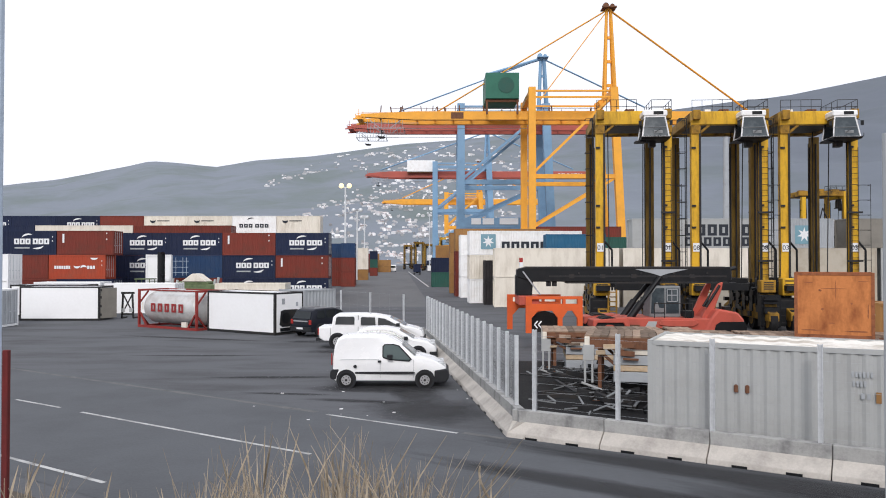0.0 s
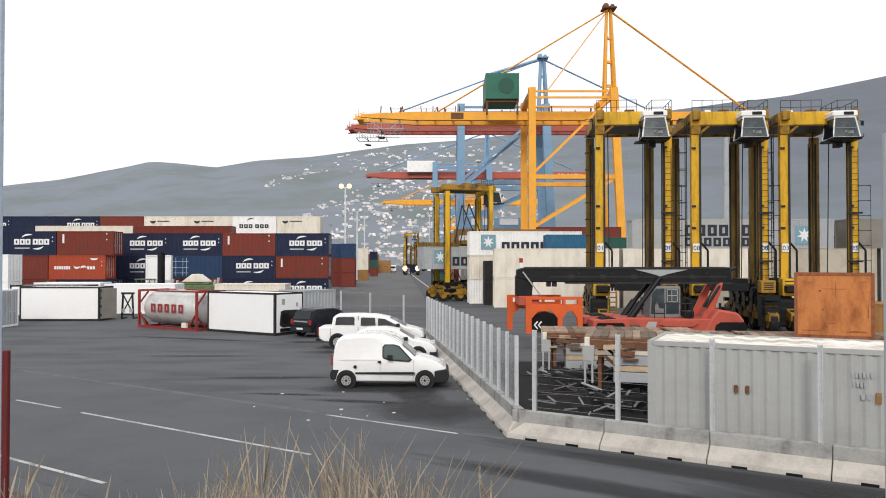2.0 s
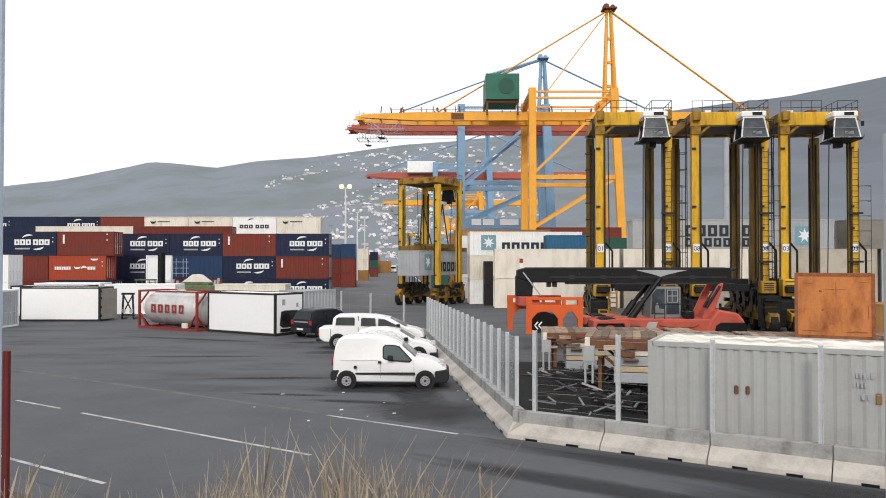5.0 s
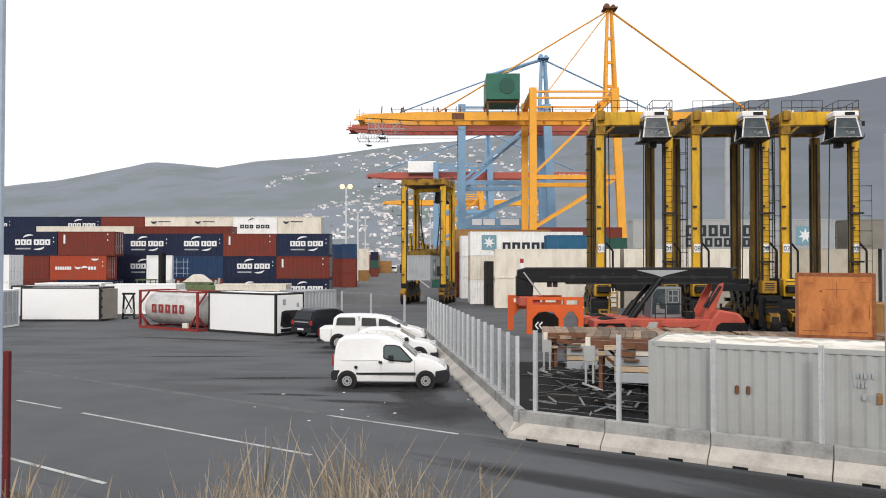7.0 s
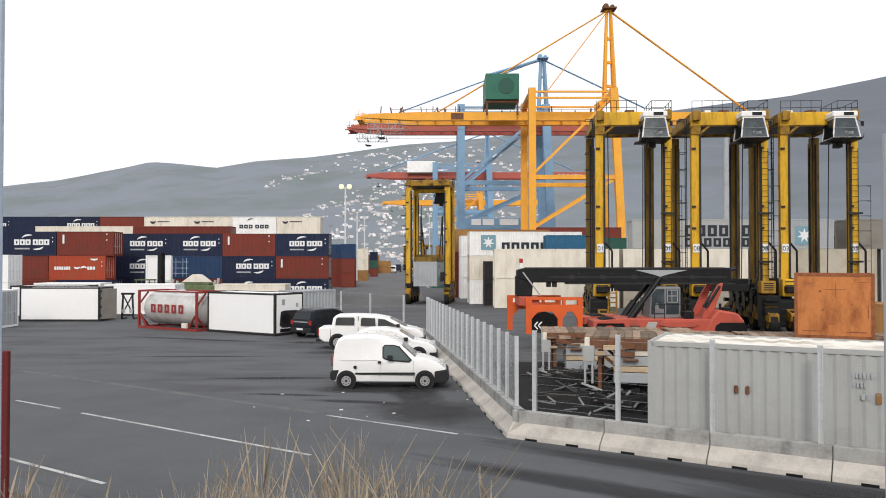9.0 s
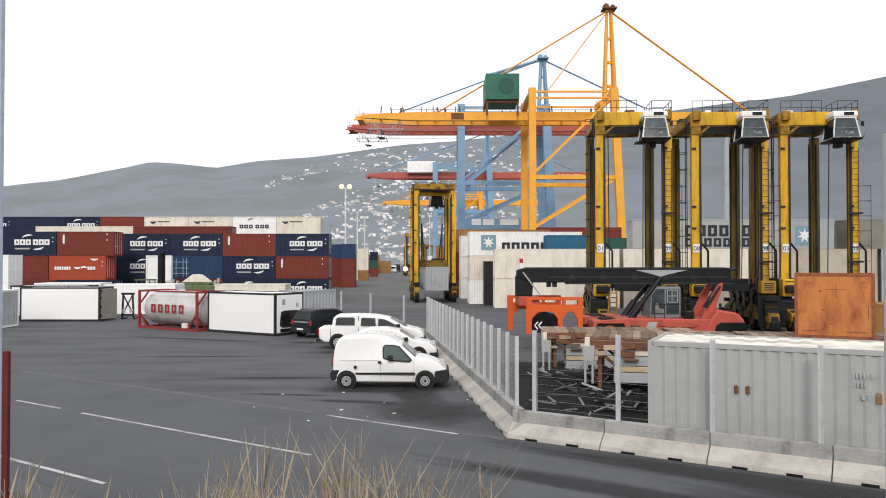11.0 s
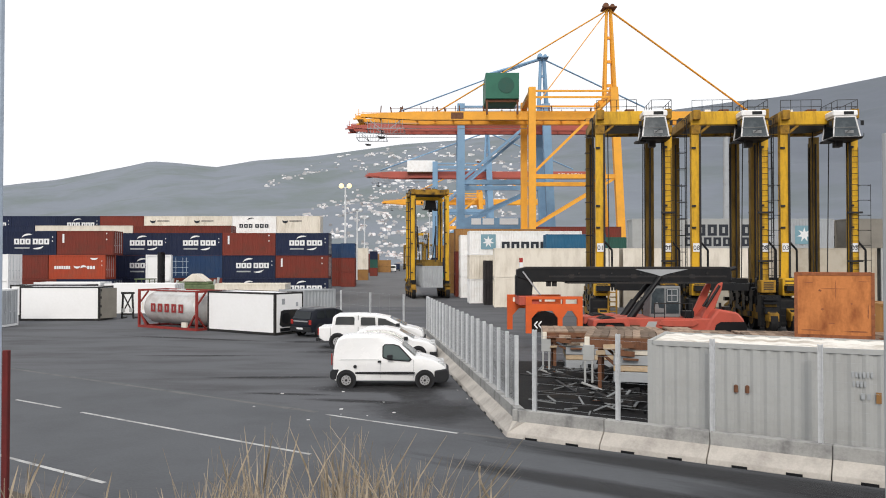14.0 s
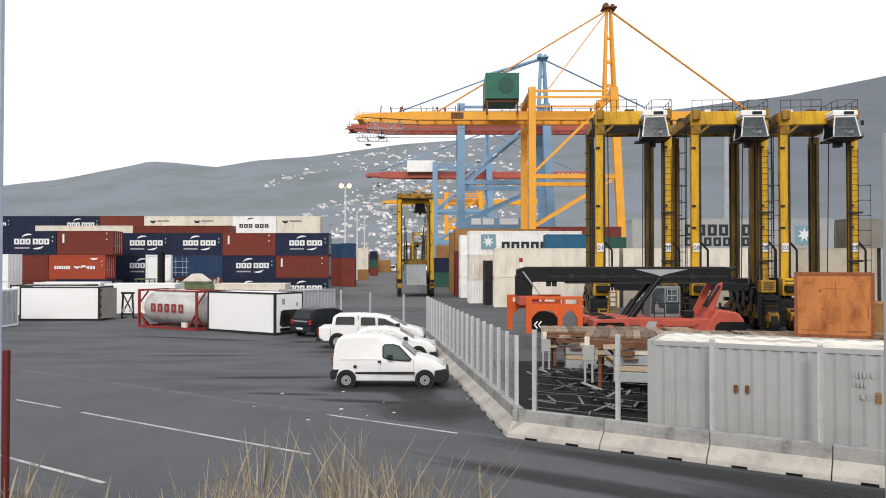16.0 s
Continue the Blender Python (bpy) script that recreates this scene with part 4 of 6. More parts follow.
            tube(bm, (e + cab_end * 0.45, cab_side * (w + 0.45) - 0.32, z), (e + cab_end * 0.45, cab_side * (w + 0.45) + 0.32, z), 0.018, n=4)
        tube(bm, (e + cab_end * 0.45, cab_side * (w + 0.75), 3.6), (e + cab_end * 0.45, cab_side * (w + 0.75), H - 4.6), 0.018, n=4)
        part("front_ladder", bm, DARK, th, "dark caged ladder on the leg")
        bm = B()
        for sy in (1, -1):
            box(bm, cab_end * (a + 0.285) - 0.01, cab_end * (a + 0.285) + 0.01, sy * w - 0.22, sy * w + 0.22, 5.1, 5.65)
        plate = part("number_plate", bm, MARK_WHITE, th, "white panel with the fleet number")
        me = text_mesh(number, 0.42)
        me.materials.append(MARK_BLACK)
        for sy in (1, -1):
            o = new("digits", me)
            o.parent = plate
            o.matrix_basis = pose(cab_end * (a + 0.305), sy * w, 5.22, 90, 0, 90 * cab_end)
    return th


def spreader_part(th, width, length, z, rope):
    bm = B()
    box(bm, -length / 2, length / 2, -0.5, 0.5, 0.08, 0.5)
    for sx in (1, -1):
        box(bm, sx * length / 2 - 0.2, sx * length / 2 + 0.2, -1.2, 1.2, 0.0, 0.45)
        box(bm, sx * 1.2 - 0.3, sx * 1.2 + 0.3, -1.6, 1.6, 0.3, 0.75)
    sp = part("spreader", bm, DARK_BROWN if rope < 8 else BLACK, th, "greasy hoist spreader")
    bm = B()
    for sx in (1, -1):
        for sy in (1, -1):
            tube(bm, (sx * 1.2, sy * 1.3, 0.6), (sx * 1.4, sy * 1.4, rope), 0.035, n=5)
    for sy in (1, -1) if rope < 8 else ():
        tube(bm, (-1.4, sy * 1.0, 0.5), (0.6, sy * 1.2, 5.0), 0.07, n=6)
        tube(bm, (1.6, sy * 1.0, 0.5), (0.6, sy * 1.2, 5.0), 0.07, n=6)
    part("hoist_rope", bm, DARK, sp)
    sp.matrix_basis = pose(0, 0, z)
    return sp


PARKED = "parked straddle carriers"
for k, (at_x, num) in enumerate(((12.26, "01"), (18.445, "08"), (24.191, "03"))):
    st = straddle(pose(at_x + 0.3, 52.6, 0, 0, 0, -95), "tall yellow straddle carrier streaked with grease, parked in a row", 13.95, 6.2, 4.25, num, PARKED, cab_side=1, cab_end=1)
    spreader_part(st, 4.25, 6.0, 2.6, 11.0)

mover = straddle(pose(-1.555, 88, 0, 0, 0, 90), "dirty yellow straddle carrier carrying a grey container", 13.05, 5.3, 4.15, "", "", cab_side=1, cab_end=-1, over=1.1)
mover_spreader = spreader_part(mover, 4.15, 11.6, 4.0, 6.4)
cargo = container(S40, HT, MID_GREY, pose(0, 0, 0), "grey container with a star square slung under the straddle carrier", "star", False, "carried container")


# ---- quay cranes ----
def quay_crane(x, y, label, tip, back, zb, legs, apex, c_leg, c_boom, base=2.0, deep=16.0, size=1.45, house=None, house_mat=None, stays=(), lean=2.0):
    th = thing("quay_crane", pose(x, y, 0), label, "quay crane", "quay cranes")
    lx, rx = legs
    for yy in (0, deep):
        for k, (a, b) in enumerate(((lx, lx), (rx + lean, rx))):
            bm = B()
            beam(bm, (a, yy, 0), (b, yy, zb + (5.0 if apex else 1.0)), size, size * 1.1)
            part("leg", bm, c_leg, th)
        for name, p, q, k in (("tie_beam", (lx, yy, zb * 0.62), (rx + lean * 0.4, yy, zb * 0.62), 0.62), ("tie_beam", (lx, yy, base + 7), (rx + lean * 0.8, yy, base + 7), 0.9),
                              ("diagonal", (lx, yy, zb * 0.62 + 0.5), (rx, yy, zb + 3.5), 0.36), ("diagonal", (lx, yy, base + 7.5), (rx + lean * 0.4, yy, zb * 0.62), 0.36),
                              ("upper_tie", (lx, yy, zb + 3.0), (rx, yy, zb + 3.0), 0.26), ("upper_tie", (lx, yy, zb + 4.3), (rx, yy, zb + 4.3), 0.26)):
            bm = B()
            beam(bm, p, q, size * k)
            part(name, bm, c_leg, th)
    for a, zz in ((lx, base + 7), (rx + lean * 0.8, base + 7), (lx, zb + 4.0), (rx, zb + 4.0)):
        bm = B()
        beam(bm, (a, 0.4, zz), (a, deep - 0.4, zz), size * 0.8)
        part("cross_girder", bm, c_leg, th)
    for yy in (deep * 0.32, deep * 0.68):
        bm = B()
        h = size * 0.62
        prism(bm, ((tip, zb - 0.3 * h), (tip, zb + 0.4 * h), (tip + (lx - tip) * 0.32, zb + h), (back, zb + h), (back, zb - h), (tip + (lx - tip) * 0.32, zb - h)), yy - 0.6, yy + 0.6)
        part("boom", bm, c_boom, th, "long trussed boom girder")
    bm = B()
    for xx in np.arange(tip, back, 4.0):
        beam(bm, (xx, deep * 0.32, zb), (xx, deep * 0.68, zb), 0.35)
    for yy in (deep * 0.72,):
        tube(bm, (tip, yy, zb + 2.0), (back, yy, zb + 2.0), 0.04, n=4)
        for xx in np.arange(tip, back, 3.5):
            tube(bm, (xx, yy, zb), (xx, yy, zb + 2.0), 0.04, n=4)
        beam(bm, (tip, yy, zb + 0.1), (back, yy, zb + 0.1), 0.6, 0.12)
    part("walkway", bm, c_boom, th, "walkway with a railing along the boom")
    bm = B()
    zt = zb - size * 0.62 - 0.1
    y0, y1 = deep * 0.3, deep * 0.7
    for yy in (y0, y1):
        for xx in np.arange(tip + 1.5, tip + 9.5, 0.75):
            beam(bm, (xx, yy, zt), (xx, yy, zt - 1.7), 0.07)
        beam(bm, (tip + 1.2, yy, zt - 0.6), (tip + 12.5, yy, zt - 0.6), 0.09)
        beam(bm, (tip + 1.4, yy, zt - 1.7), (tip + 9.3, yy, zt - 1.7), 0.16)
        beam(bm, (tip + 2.0, yy, zt), (tip + 4.2, yy, zt - 1.7), 0.14)
        beam(bm, (tip + 8.6, yy, zt), (tip + 6.4, yy, zt - 1.7), 0.14)
    for xx in (tip + 1.4, tip + 9.3):
        beam(bm, (xx, y0, zt - 1.7), (xx, y1, zt - 1.7), 0.14)
    part("tip_platform", bm, MID_GREY, th, "grey service platform hung under the boom tip")
    bm = B()
    for yy in (y0, y1):
        for xx, zz in ((tip - 1.1, 0.4), (tip - 0.4, 1.5), (tip + 0.5, 1.0)):
            tube(bm, (xx, yy, zb - 0.6), (xx, yy, zb + zz), 0.07, n=5)
        beam(bm, (tip - 1.6, yy, zb - 0.7), (tip + 1.0, yy, zb - 0.55), 0.3)
        beam(bm, (tip - 1.2, yy, zb + 0.3), (tip + 0.6, yy, zb + 0.7), 0.09)
    box(bm, tip - 1.0, tip + 0.2, y0, y1, zb - 0.5, zb + 0.1)
    part("tip_frame", bm, c_boom, th, "small railed frame on the boom tip")
    bm = B()
    xh = tip + 4.2
    prism(bm, ((xh - 0.9, zt - 2.9), (xh + 0.9, zt - 3.1), (xh + 0.6, zt - 3.4), (xh - 0.4, zt - 3.4)), deep * 0.47, deep * 0.53)
    tube(bm, (xh, deep * 0.5, zt - 3.0), (xh, deep * 0.5, zt - 1.7), 0.05, n=5)
    beam(bm, (xh, y0, zt - 1.7), (xh, y1, zt - 1.7), 0.14)
    part("hook_block", bm, DARK, th, "small hook block under the boom tip")
    bm = B()
    tube(bm, (tip + 8, deep * 0.5, zt - 1.2), (lx, deep * 0.5, zt - 1.2), 0.05, n=5)
    part("festoon_cable", bm, MID_GREY, th, "thin cable strung under the boom")
    if apex:
        ax, az = apex
        bm = B()
        for yy in (deep * 0.42, deep * 0.58):
            beam(bm, (ax - 1.0, yy, zb + 3), (ax - 0.35, deep * 0.5, az), size * 0.32)
            beam(bm, (ax + 1.3, yy, zb + 3), (ax + 0.45, deep * 0.5, az), size * 0.38)
        for t in (0.2, 0.45, 0.7):
            zz = zb + 3 + (az - zb - 3) * t
            beam(bm, (ax - 0.9 + t * 0.5, deep * 0.5, zz), (ax + 1.2 - t * 0.6, deep * 0.5, zz), 0.6)
        beam(bm, (rx - 1.5, deep * 0.5, zb + 3.2), (ax + 1.5, deep * 0.5, zb + 5.0), size * 0.8)
        part("mast", bm, c_leg, th, "lattice mast")
        bm = B()
        box(bm, ax - 1.4, ax + 1.6, deep * 0.4, deep * 0.6, az, az + 0.3)
        tube(bm, (ax - 0.6, deep * 0.5 - 0.6, az + 0.7), (ax - 0.6, deep * 0.5 + 0.6, az + 0.7), 0.65, n=12)
        tube(bm, (ax + 0.8, deep * 0.5 - 0.6, az + 0.6), (ax + 0.8, deep * 0.5 + 0.6, az + 0.6), 0.5, n=12)
        part("mast_head", bm, c_leg if c_leg is CRANE_BLUE else RUST, th, "pulley head")
        for sx, sz, r in stays:
            bm = B()
            for yy in (deep * 0.485, deep * 0.515):
                tube(bm, (ax, yy, az), (sx, yy, sz), r * 0.9, n=6)
            part("stay", bm, c_leg, th)
    if house:
        h0, h1, z0, z1 = house
        bm = B()
        box(bm, h0, h1, deep * 0.15, deep * 0.85, z0, z1)
        hs = part("machine_house", bm, house_mat, th, "boxy machine house on the boom", bevel=0.08)
        bm = B()
        beam(bm, (h0, deep * 0.2, z0 - 0.3), (h1, deep * 0.2, z0 - 0.3), 0.5)
        for xx in (h0 + 0.3, h1 - 0.3):
            beam(bm, (xx, deep * 0.2, zb), (xx, deep * 0.2, z0), 0.4)
        part("house_frame", bm, RUST, hs)
    return th


yellow_crane = quay_crane(18.616, 160, "orange-yellow quay crane with a green machine house", -17.739-18.616, 66.948-18.616, 35.919, (0, 17.084), (36.371-18.616, 59.996), CRANE_YELLOW, CRANE_YELLOW, base=4.0,
           house=(9.057-18.616, 16.183-18.616, 39.11, 44.66), house_mat=CRANE_GREEN,
           stays=((-1.094-18.616, 37.499, 0.14), (21.384-18.616, 40.05, 0.13), (66.948-18.616, 37.62, 0.14)))
bm = B()
box(bm, -16.9, -14.2, 4.5, 4.52, 35.2, 36.6)
part("boom_plate", bm, RUST, yellow_crane, "dark plate on the boom")
bm = B()
tube(bm, (-5.2, 2.3, 42.0), (-5.2, 2.45, 42.0), 1.7, n=20)
part("vent", bm, GREEN_BOX, yellow_crane, "round dark green vent on the machine house")
r = random.Random(14)
bm = B()
for k in range(30):
    x = r.uniform(-33, 16)
    tube(bm, (x, 5.0, 36.7), (x + r.uniform(-0.3, 0.3), 5.0, 36.9 + r.uniform(0.2, 1.3)), r.uniform(0.05, 0.22), n=5)
tube(bm, (-30, 5.0, 37.5), (16, 5.0, 37.5), 0.04, n=4)
tagged(part("boom_fitting", bm, RUST, yellow_crane, "small fittings and rail along the boom"), kind="stuff")
blue_crane = quay_crane(4.713, 200, "blue quay crane with a dull red boom", -24.574-4.713, 55.52-4.713, 40.705, (0, 22.091), (26.957-4.713, 59.743), CRANE_BLUE, CRANE_RED, base=7.4, size=1.9,
           stays=((-11.984-4.713, 45.256, 0.15), (11.832-4.713, 55.267, 0.42), (54.761-4.713, 46.469, 0.16)))
bm = B()
box(bm, 0.6, 15.6, -1.05, -0.9, 13.4, 15.9)
part("sign_backing", bm, CRANE_BLUE, blue_crane, "blue panel behind the signs")
for x0, x1 in ((2.638, 5.129), (5.568, 8.499), (9.965, 14.8)):
    bm = B()
    box(bm, x0, x1, -1.25, -1.1, 14.122, 15.734)
    part("sign", bm, MARK_WHITE, blue_crane, "blank white sign board")
quay_crane(-3.402, 330, "far blue quay crane with red boom and white house", -32.66--3.402, 63.34--3.402, 42.553, (0, 23.085), (19.414--3.402, 61.696), CRANE_BLUE, CRANE_RED, base=6.0, size=2.2,
           house=(-12.15, 0, 43.556, 48.456), house_mat=WHITE, stays=((-24.3, 44.78, 0.3), (60.751, 45.275, 0.3)))
quay_crane(1.944, 440, "far orange quay crane", -34.156-1.944, 57.803-1.944, 39.263, (0, 19.44), (19.134, 62.182), CRANE_YELLOW, CRANE_YELLOW, base=6.0, size=2.4,
           stays=((-25.92, 41.562, 0.3), (51.841, 41.562, 0.3)))
me = text_mesh("REUNION", 2.4)
me.materials.append(MARK_WHITE)
sign = new("lettering", me)
sign.parent = bpy.data.objects["quay_crane.002"]
sign.matrix_basis = pose(55.504--3.402, 4.4, 41.453, 90, 0, 0)


# ---- hills ----
RIDGE = ((-1.240, 0.0587), (-0.872, 0.0757), (-0.577, 0.0997), (-0.504, 0.1077), (-0.430, 0.1227), (-0.382, 0.1327), (-0.349, 0.1307), (-0.297, 0.1247), (-0.246, 0.1337), (-0.172, 0.1387), (-0.106, 0.1477), (-0.047, 0.1557), (0.012, 0.1607), (0.085, 0.1687), (0.159, 0.1787), (0.233, 0.1897), (0.306, 0.2007), (0.380, 0.2117), (0.454, 0.2207), (0.513, 0.2317), (0.577, 0.2457), (0.822, 0.2987), (1.190, 0.3277))   # bearing and height of the skyline, as tangents
RXS, RZS = [a for a, b in RIDGE], [b for a, b in RIDGE]


def hill_point(u, t):
    """u: across, as the tangent of the bearing; t: 0 at the shore, 1 at the ridge."""
    d = 900 + 2900 * t
    top = float(np.interp(u, RXS, RZS)) * 3800 + 4.5
    v = Vector((u * d, d, 0))
    z = top * (t ** 1.25) * 0.989 + (noise.noise(v * 0.0022) * 60 + noise.noise(v * 0.008) * 20 + noise.noise(v * 0.03) * 5) * (t * (1 - t) * 2.2 + 0.10 * t)
    return Vector((u * d, d, max(z, -2)))


bm = B()
grid = []
for i in range(221):
    u = -1.25 + 2.5 * i / 220
    grid.append([bm.verts.new(hill_point(u, j / 60)) for j in range(61)] + [bm.verts.new((u * 4200, 4200, 0))])
for a, b in zip(grid, grid[1:]):
    for j in range(61):
        bm.faces.new((a[j], b[j], b[j + 1], a[j + 1]))
hill = part("backdrop_hills", bm, HAZED_HILL, None, "grey-green hillside with haze put into its colour, under an overcast sky", smooth=True)
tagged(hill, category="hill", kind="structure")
# ---- vehicles ----
def shell(outline, half, belt, inset, nose=0.0):
    """A car body: a side outline, with the sides leaning in above the belt and the ends drawn in."""
    top = max(z for x, z in outline)
    x0, x1 = min(x for x, z in outline), max(x for x, z in outline)
    bm = B()
    rings = []
    for k in (-1, -0.86, 0.86, 1):
        ring = []
        for x, z in outline:
            lean = inset * max(0, (z - belt) / (top - belt))
            e = 0.03 if abs(k) == 1 else 0.0
            xx = x + (e if x < (x0 + x1) / 2 else -e * 2)
            y = k * (half - lean)
            pinch = nose * max(0, (x - x1 + 0.7) / 0.7) * (1 if k > 0 else -1) * (1 if abs(k) == 1 else 0.8)
            ring.append(bm.verts.new((xx, y - pinch, z - (e if z > belt else 0))))
        rings.append(ring)
    n = len(outline)
    bm.faces.new(rings[0])
    bm.faces.new(rings[-1][::-1])
    for a, b in zip(rings, rings[1:]):
        for i in range(n):
            bm.faces.new((a[i - 1], a[i], b[i], b[i - 1]))
    return bm


def pane(bm, pts, half, belt, top, inset, side, proud=0.012):
    bm.faces.new([bm.verts.new((x, side * (half - inset * max(0, (z - belt) / (top - belt)) + proud), z)) for x, z in pts])


def car_wheels(car, xs, half, r):
    for x in xs:
        for sy in (-1, 1):
            bm = B()
            n = 18
            tube(bm, (0, -0.1, 0), (0, 0.1, 0), r, n=n)
            wh = part("wheel", bm, RUBBER, car, bevel=0.02)
            wh.matrix_basis = pose(x, sy * (half - 0.09), r)
            bm = B()
            tube(bm, (0, -0.112, 0), (0, 0.112, 0), r * 0.62, r * 0.62, n=16)
            rim = part("rim", bm, HUB, wh, "silver steel rim")
            bm = B()
            for i in range(8):
                a = i * math.pi / 4
                tube(bm, (r * 0.42 * math.cos(a), -0.118, r * 0.42 * math.sin(a)), (r * 0.42 * math.cos(a), 0.118, r * 0.42 * math.sin(a)), r * 0.07, n=6)
            tube(bm, (0, -0.125, 0), (0, 0.125, 0), r * 0.16, n=8)
            part("rim_hole", bm, PLASTIC, wh)
            bm = B()
            tube(bm, (0, -0.02, 0), (0, 0.02, 0), r + 0.07, n=20)
            o = part("wheel_arch", bm, PLASTIC, car)
            o.matrix_basis = pose(x, sy * (half - 0.012), r + 0.02)


def car(m, label, outline, half, belt, inset, windows, wheels, r, paint, glass=GLASS, screens=(), trim=None, tail=None, lamps=None, category="car"):
    th = thing("van" if category == "van" else "car", m, label, category, "parked vehicles")
    top = max(z for x, z in outline)
    part("body", shell(outline, half, belt, inset, 0.18), paint, th, bevel=0.035, smooth=True)
    for pts in windows:
        for side in (-1, 1):
            bm = B()
            pane(bm, pts, half, belt, top, inset, side)
            part("side_window", bm, glass, th, "tinted side window")
    for (xa, za), (xb, zb), off in screens:
        bm = B()
        ya, yb = half - inset * max(0, (za - belt) / (top - belt)) - 0.1, half - inset * max(0, (zb - belt) / (top - belt)) - 0.14
        bm.faces.new([bm.verts.new(p) for p in ((xa + off, -ya, za), (xa + off, ya, za), (xb + off, yb, zb), (xb + off, -yb, zb))])
        part("windscreen", bm, GLASS_SKY if off > 0 else GLASS, th, "windscreen" if off > 0 else "dark rear window")
    for x0, x1, z0, z1, proud in trim or ():
        bm = B()
        box(bm, x0, x1, -half - proud, half + proud, z0, z1)
        part("bumper" if z1 - z0 > 0.12 else "side_moulding", bm, PLASTIC, th, "black plastic", bevel=0.02)
    for x, z, w, h in tail or ():
        for sy in (-1, 1):
            bm = B()
            box(bm, x, x + w, sy * (half - 0.09) - 0.1, sy * (half - 0.09) + 0.1, z, z + h)
            part("tail_lamp", bm, TAIL_RED, th, bevel=0.015)
    for x, z in lamps or ():
        for sy in (-1, 1):
            bm = B()
            box(bm, x - 0.28, x, sy * (half - 0.36) - 0.16, sy * (half - 0.36) + 0.16, z, z + 0.17)
            part("headlamp", bm, LENS, th, "clear headlamp", bevel=0.03)
    for sy in (-1, 1):
        x, z = windows[-1][-1] if windows else (0, 0)
        bm = B()
        box(bm, x - 0.1, x + 0.08, sy * (half + 0.09) - 0.09, sy * (half + 0.09) + 0.09, belt + 0.02, belt + 0.18)
        part("mirror", bm, PLASTIC, th, bevel=0.02)
    car_wheels(th, wheels, half, r)
    return th


VAN = ((0.10, 0.26), (0.06, 0.5), (0.06, 1.05), (0.12, 1.45), (0.22, 1.72), (0.45, 1.81), (1.3, 1.84), (1.8, 1.81), (2.15, 1.72), (2.46, 1.54), (2.98, 1.10), (3.25, 1.07), (3.66, 0.95), (3.98, 0.78), (4.08, 0.66), (4.10, 0.5), (4.06, 0.3), (3.9, 0.22))
van = car(pose(-3.96, 27.95, 0), "small white panel van with black bumpers parked on the asphalt", VAN, 0.84, 1.0, 0.10,
          [((1.86, 1.10), (1.86, 1.44), (1.92, 1.51), (2.20, 1.51), (2.38, 1.46), (2.80, 1.02), (2.74, 0.97), (2.10, 1.02))], (0.55, 3.32), 0.28, WHITE_CAR, GLASS_PALE,
          screens=(((2.96, 1.14), (2.48, 1.54), 0.03),), trim=((0.86, 2.96, 0.50, 0.565, 0.012),), lamps=((4.0, 0.72),), tail=((0.02, 0.8, 0.03, 0.42),), category="van")
for name, outline in (("rear_bumper", ((-0.02, 0.36), (-0.02, 0.58), (0.06, 0.66), (0.30, 0.66), (0.24, 0.50), (0.20, 0.30), (0.02, 0.30))),
                      ("front_bumper", ((3.66, 0.60), (4.08, 0.66), (4.17, 0.56), (4.16, 0.34), (4.06, 0.20), (3.64, 0.20), (3.66, 0.40)))):
    bm = B()
    prism(bm, outline, -0.855, 0.855)
    part(name, bm, PLASTIC, van, "black plastic", bevel=0.03)
bm = B()
pane(bm, ((1.86, 1.05), (1.82, 1.10), (1.82, 1.46), (1.90, 1.545), (2.22, 1.545), (2.42, 1.49), (2.87, 1.01), (2.77, 0.93), (2.08, 0.98)), 0.84, 1.0, 1.84, 0.10, -1, 0.007)
part("window_seal", bm, PLASTIC, van)
bm = B()
tube(bm, (0.86, -0.86, 0.76), (0.86, -0.835, 0.76), 0.06, n=12)
part("fuel_cap", bm, PLASTIC, van)
bm = B()
box(bm, 1.66, 1.78, -0.87, -0.83, 0.90, 0.97)
part("door_handle", bm, PLASTIC, van)
bm = B()
for x in (1.74, 2.92):
    box(bm, x, x + 0.01, -0.845, -0.838, 0.36, 1.0)
box(bm, 0.35, 1.70, -0.845, -0.838, 1.00, 1.008)
box(bm, 0.5, 3.1, -0.845, -0.838, 0.26, 0.27)
part("door_seam", bm, MID_GREY, van)
HATCH = ((0.1, 0.25), (0.0, 0.5), (0.05, 0.9), (0.35, 1.32), (0.8, 1.47), (1.6, 1.49), (2.2, 1.38), (2.9, 0.98), (3.5, 0.86), (3.85, 0.66), (3.92, 0.45), (3.85, 0.24))
car(pose(-4.204, 35.3, 0), "small white hatchback parked between the van and the pickup", HATCH, 0.83, 0.92, 0.16,
    [((0.55, 0.98), (0.62, 1.32), (1.25, 1.37), (1.25, 0.98)), ((1.35, 0.98), (1.35, 1.37), (1.9, 1.33), (2.55, 0.98))], (0.65, 3.1), 0.3, WHITE_CAR, GLASS_PALE,
    screens=(((2.85, 1.0), (2.2, 1.37), 0.04),), trim=((-0.03, 0.25, 0.27, 0.42, 0.0), (3.6, 3.95, 0.25, 0.4, -0.05)), lamps=((3.84, 0.66),), tail=((0.0, 0.7, 0.12, 0.3),))
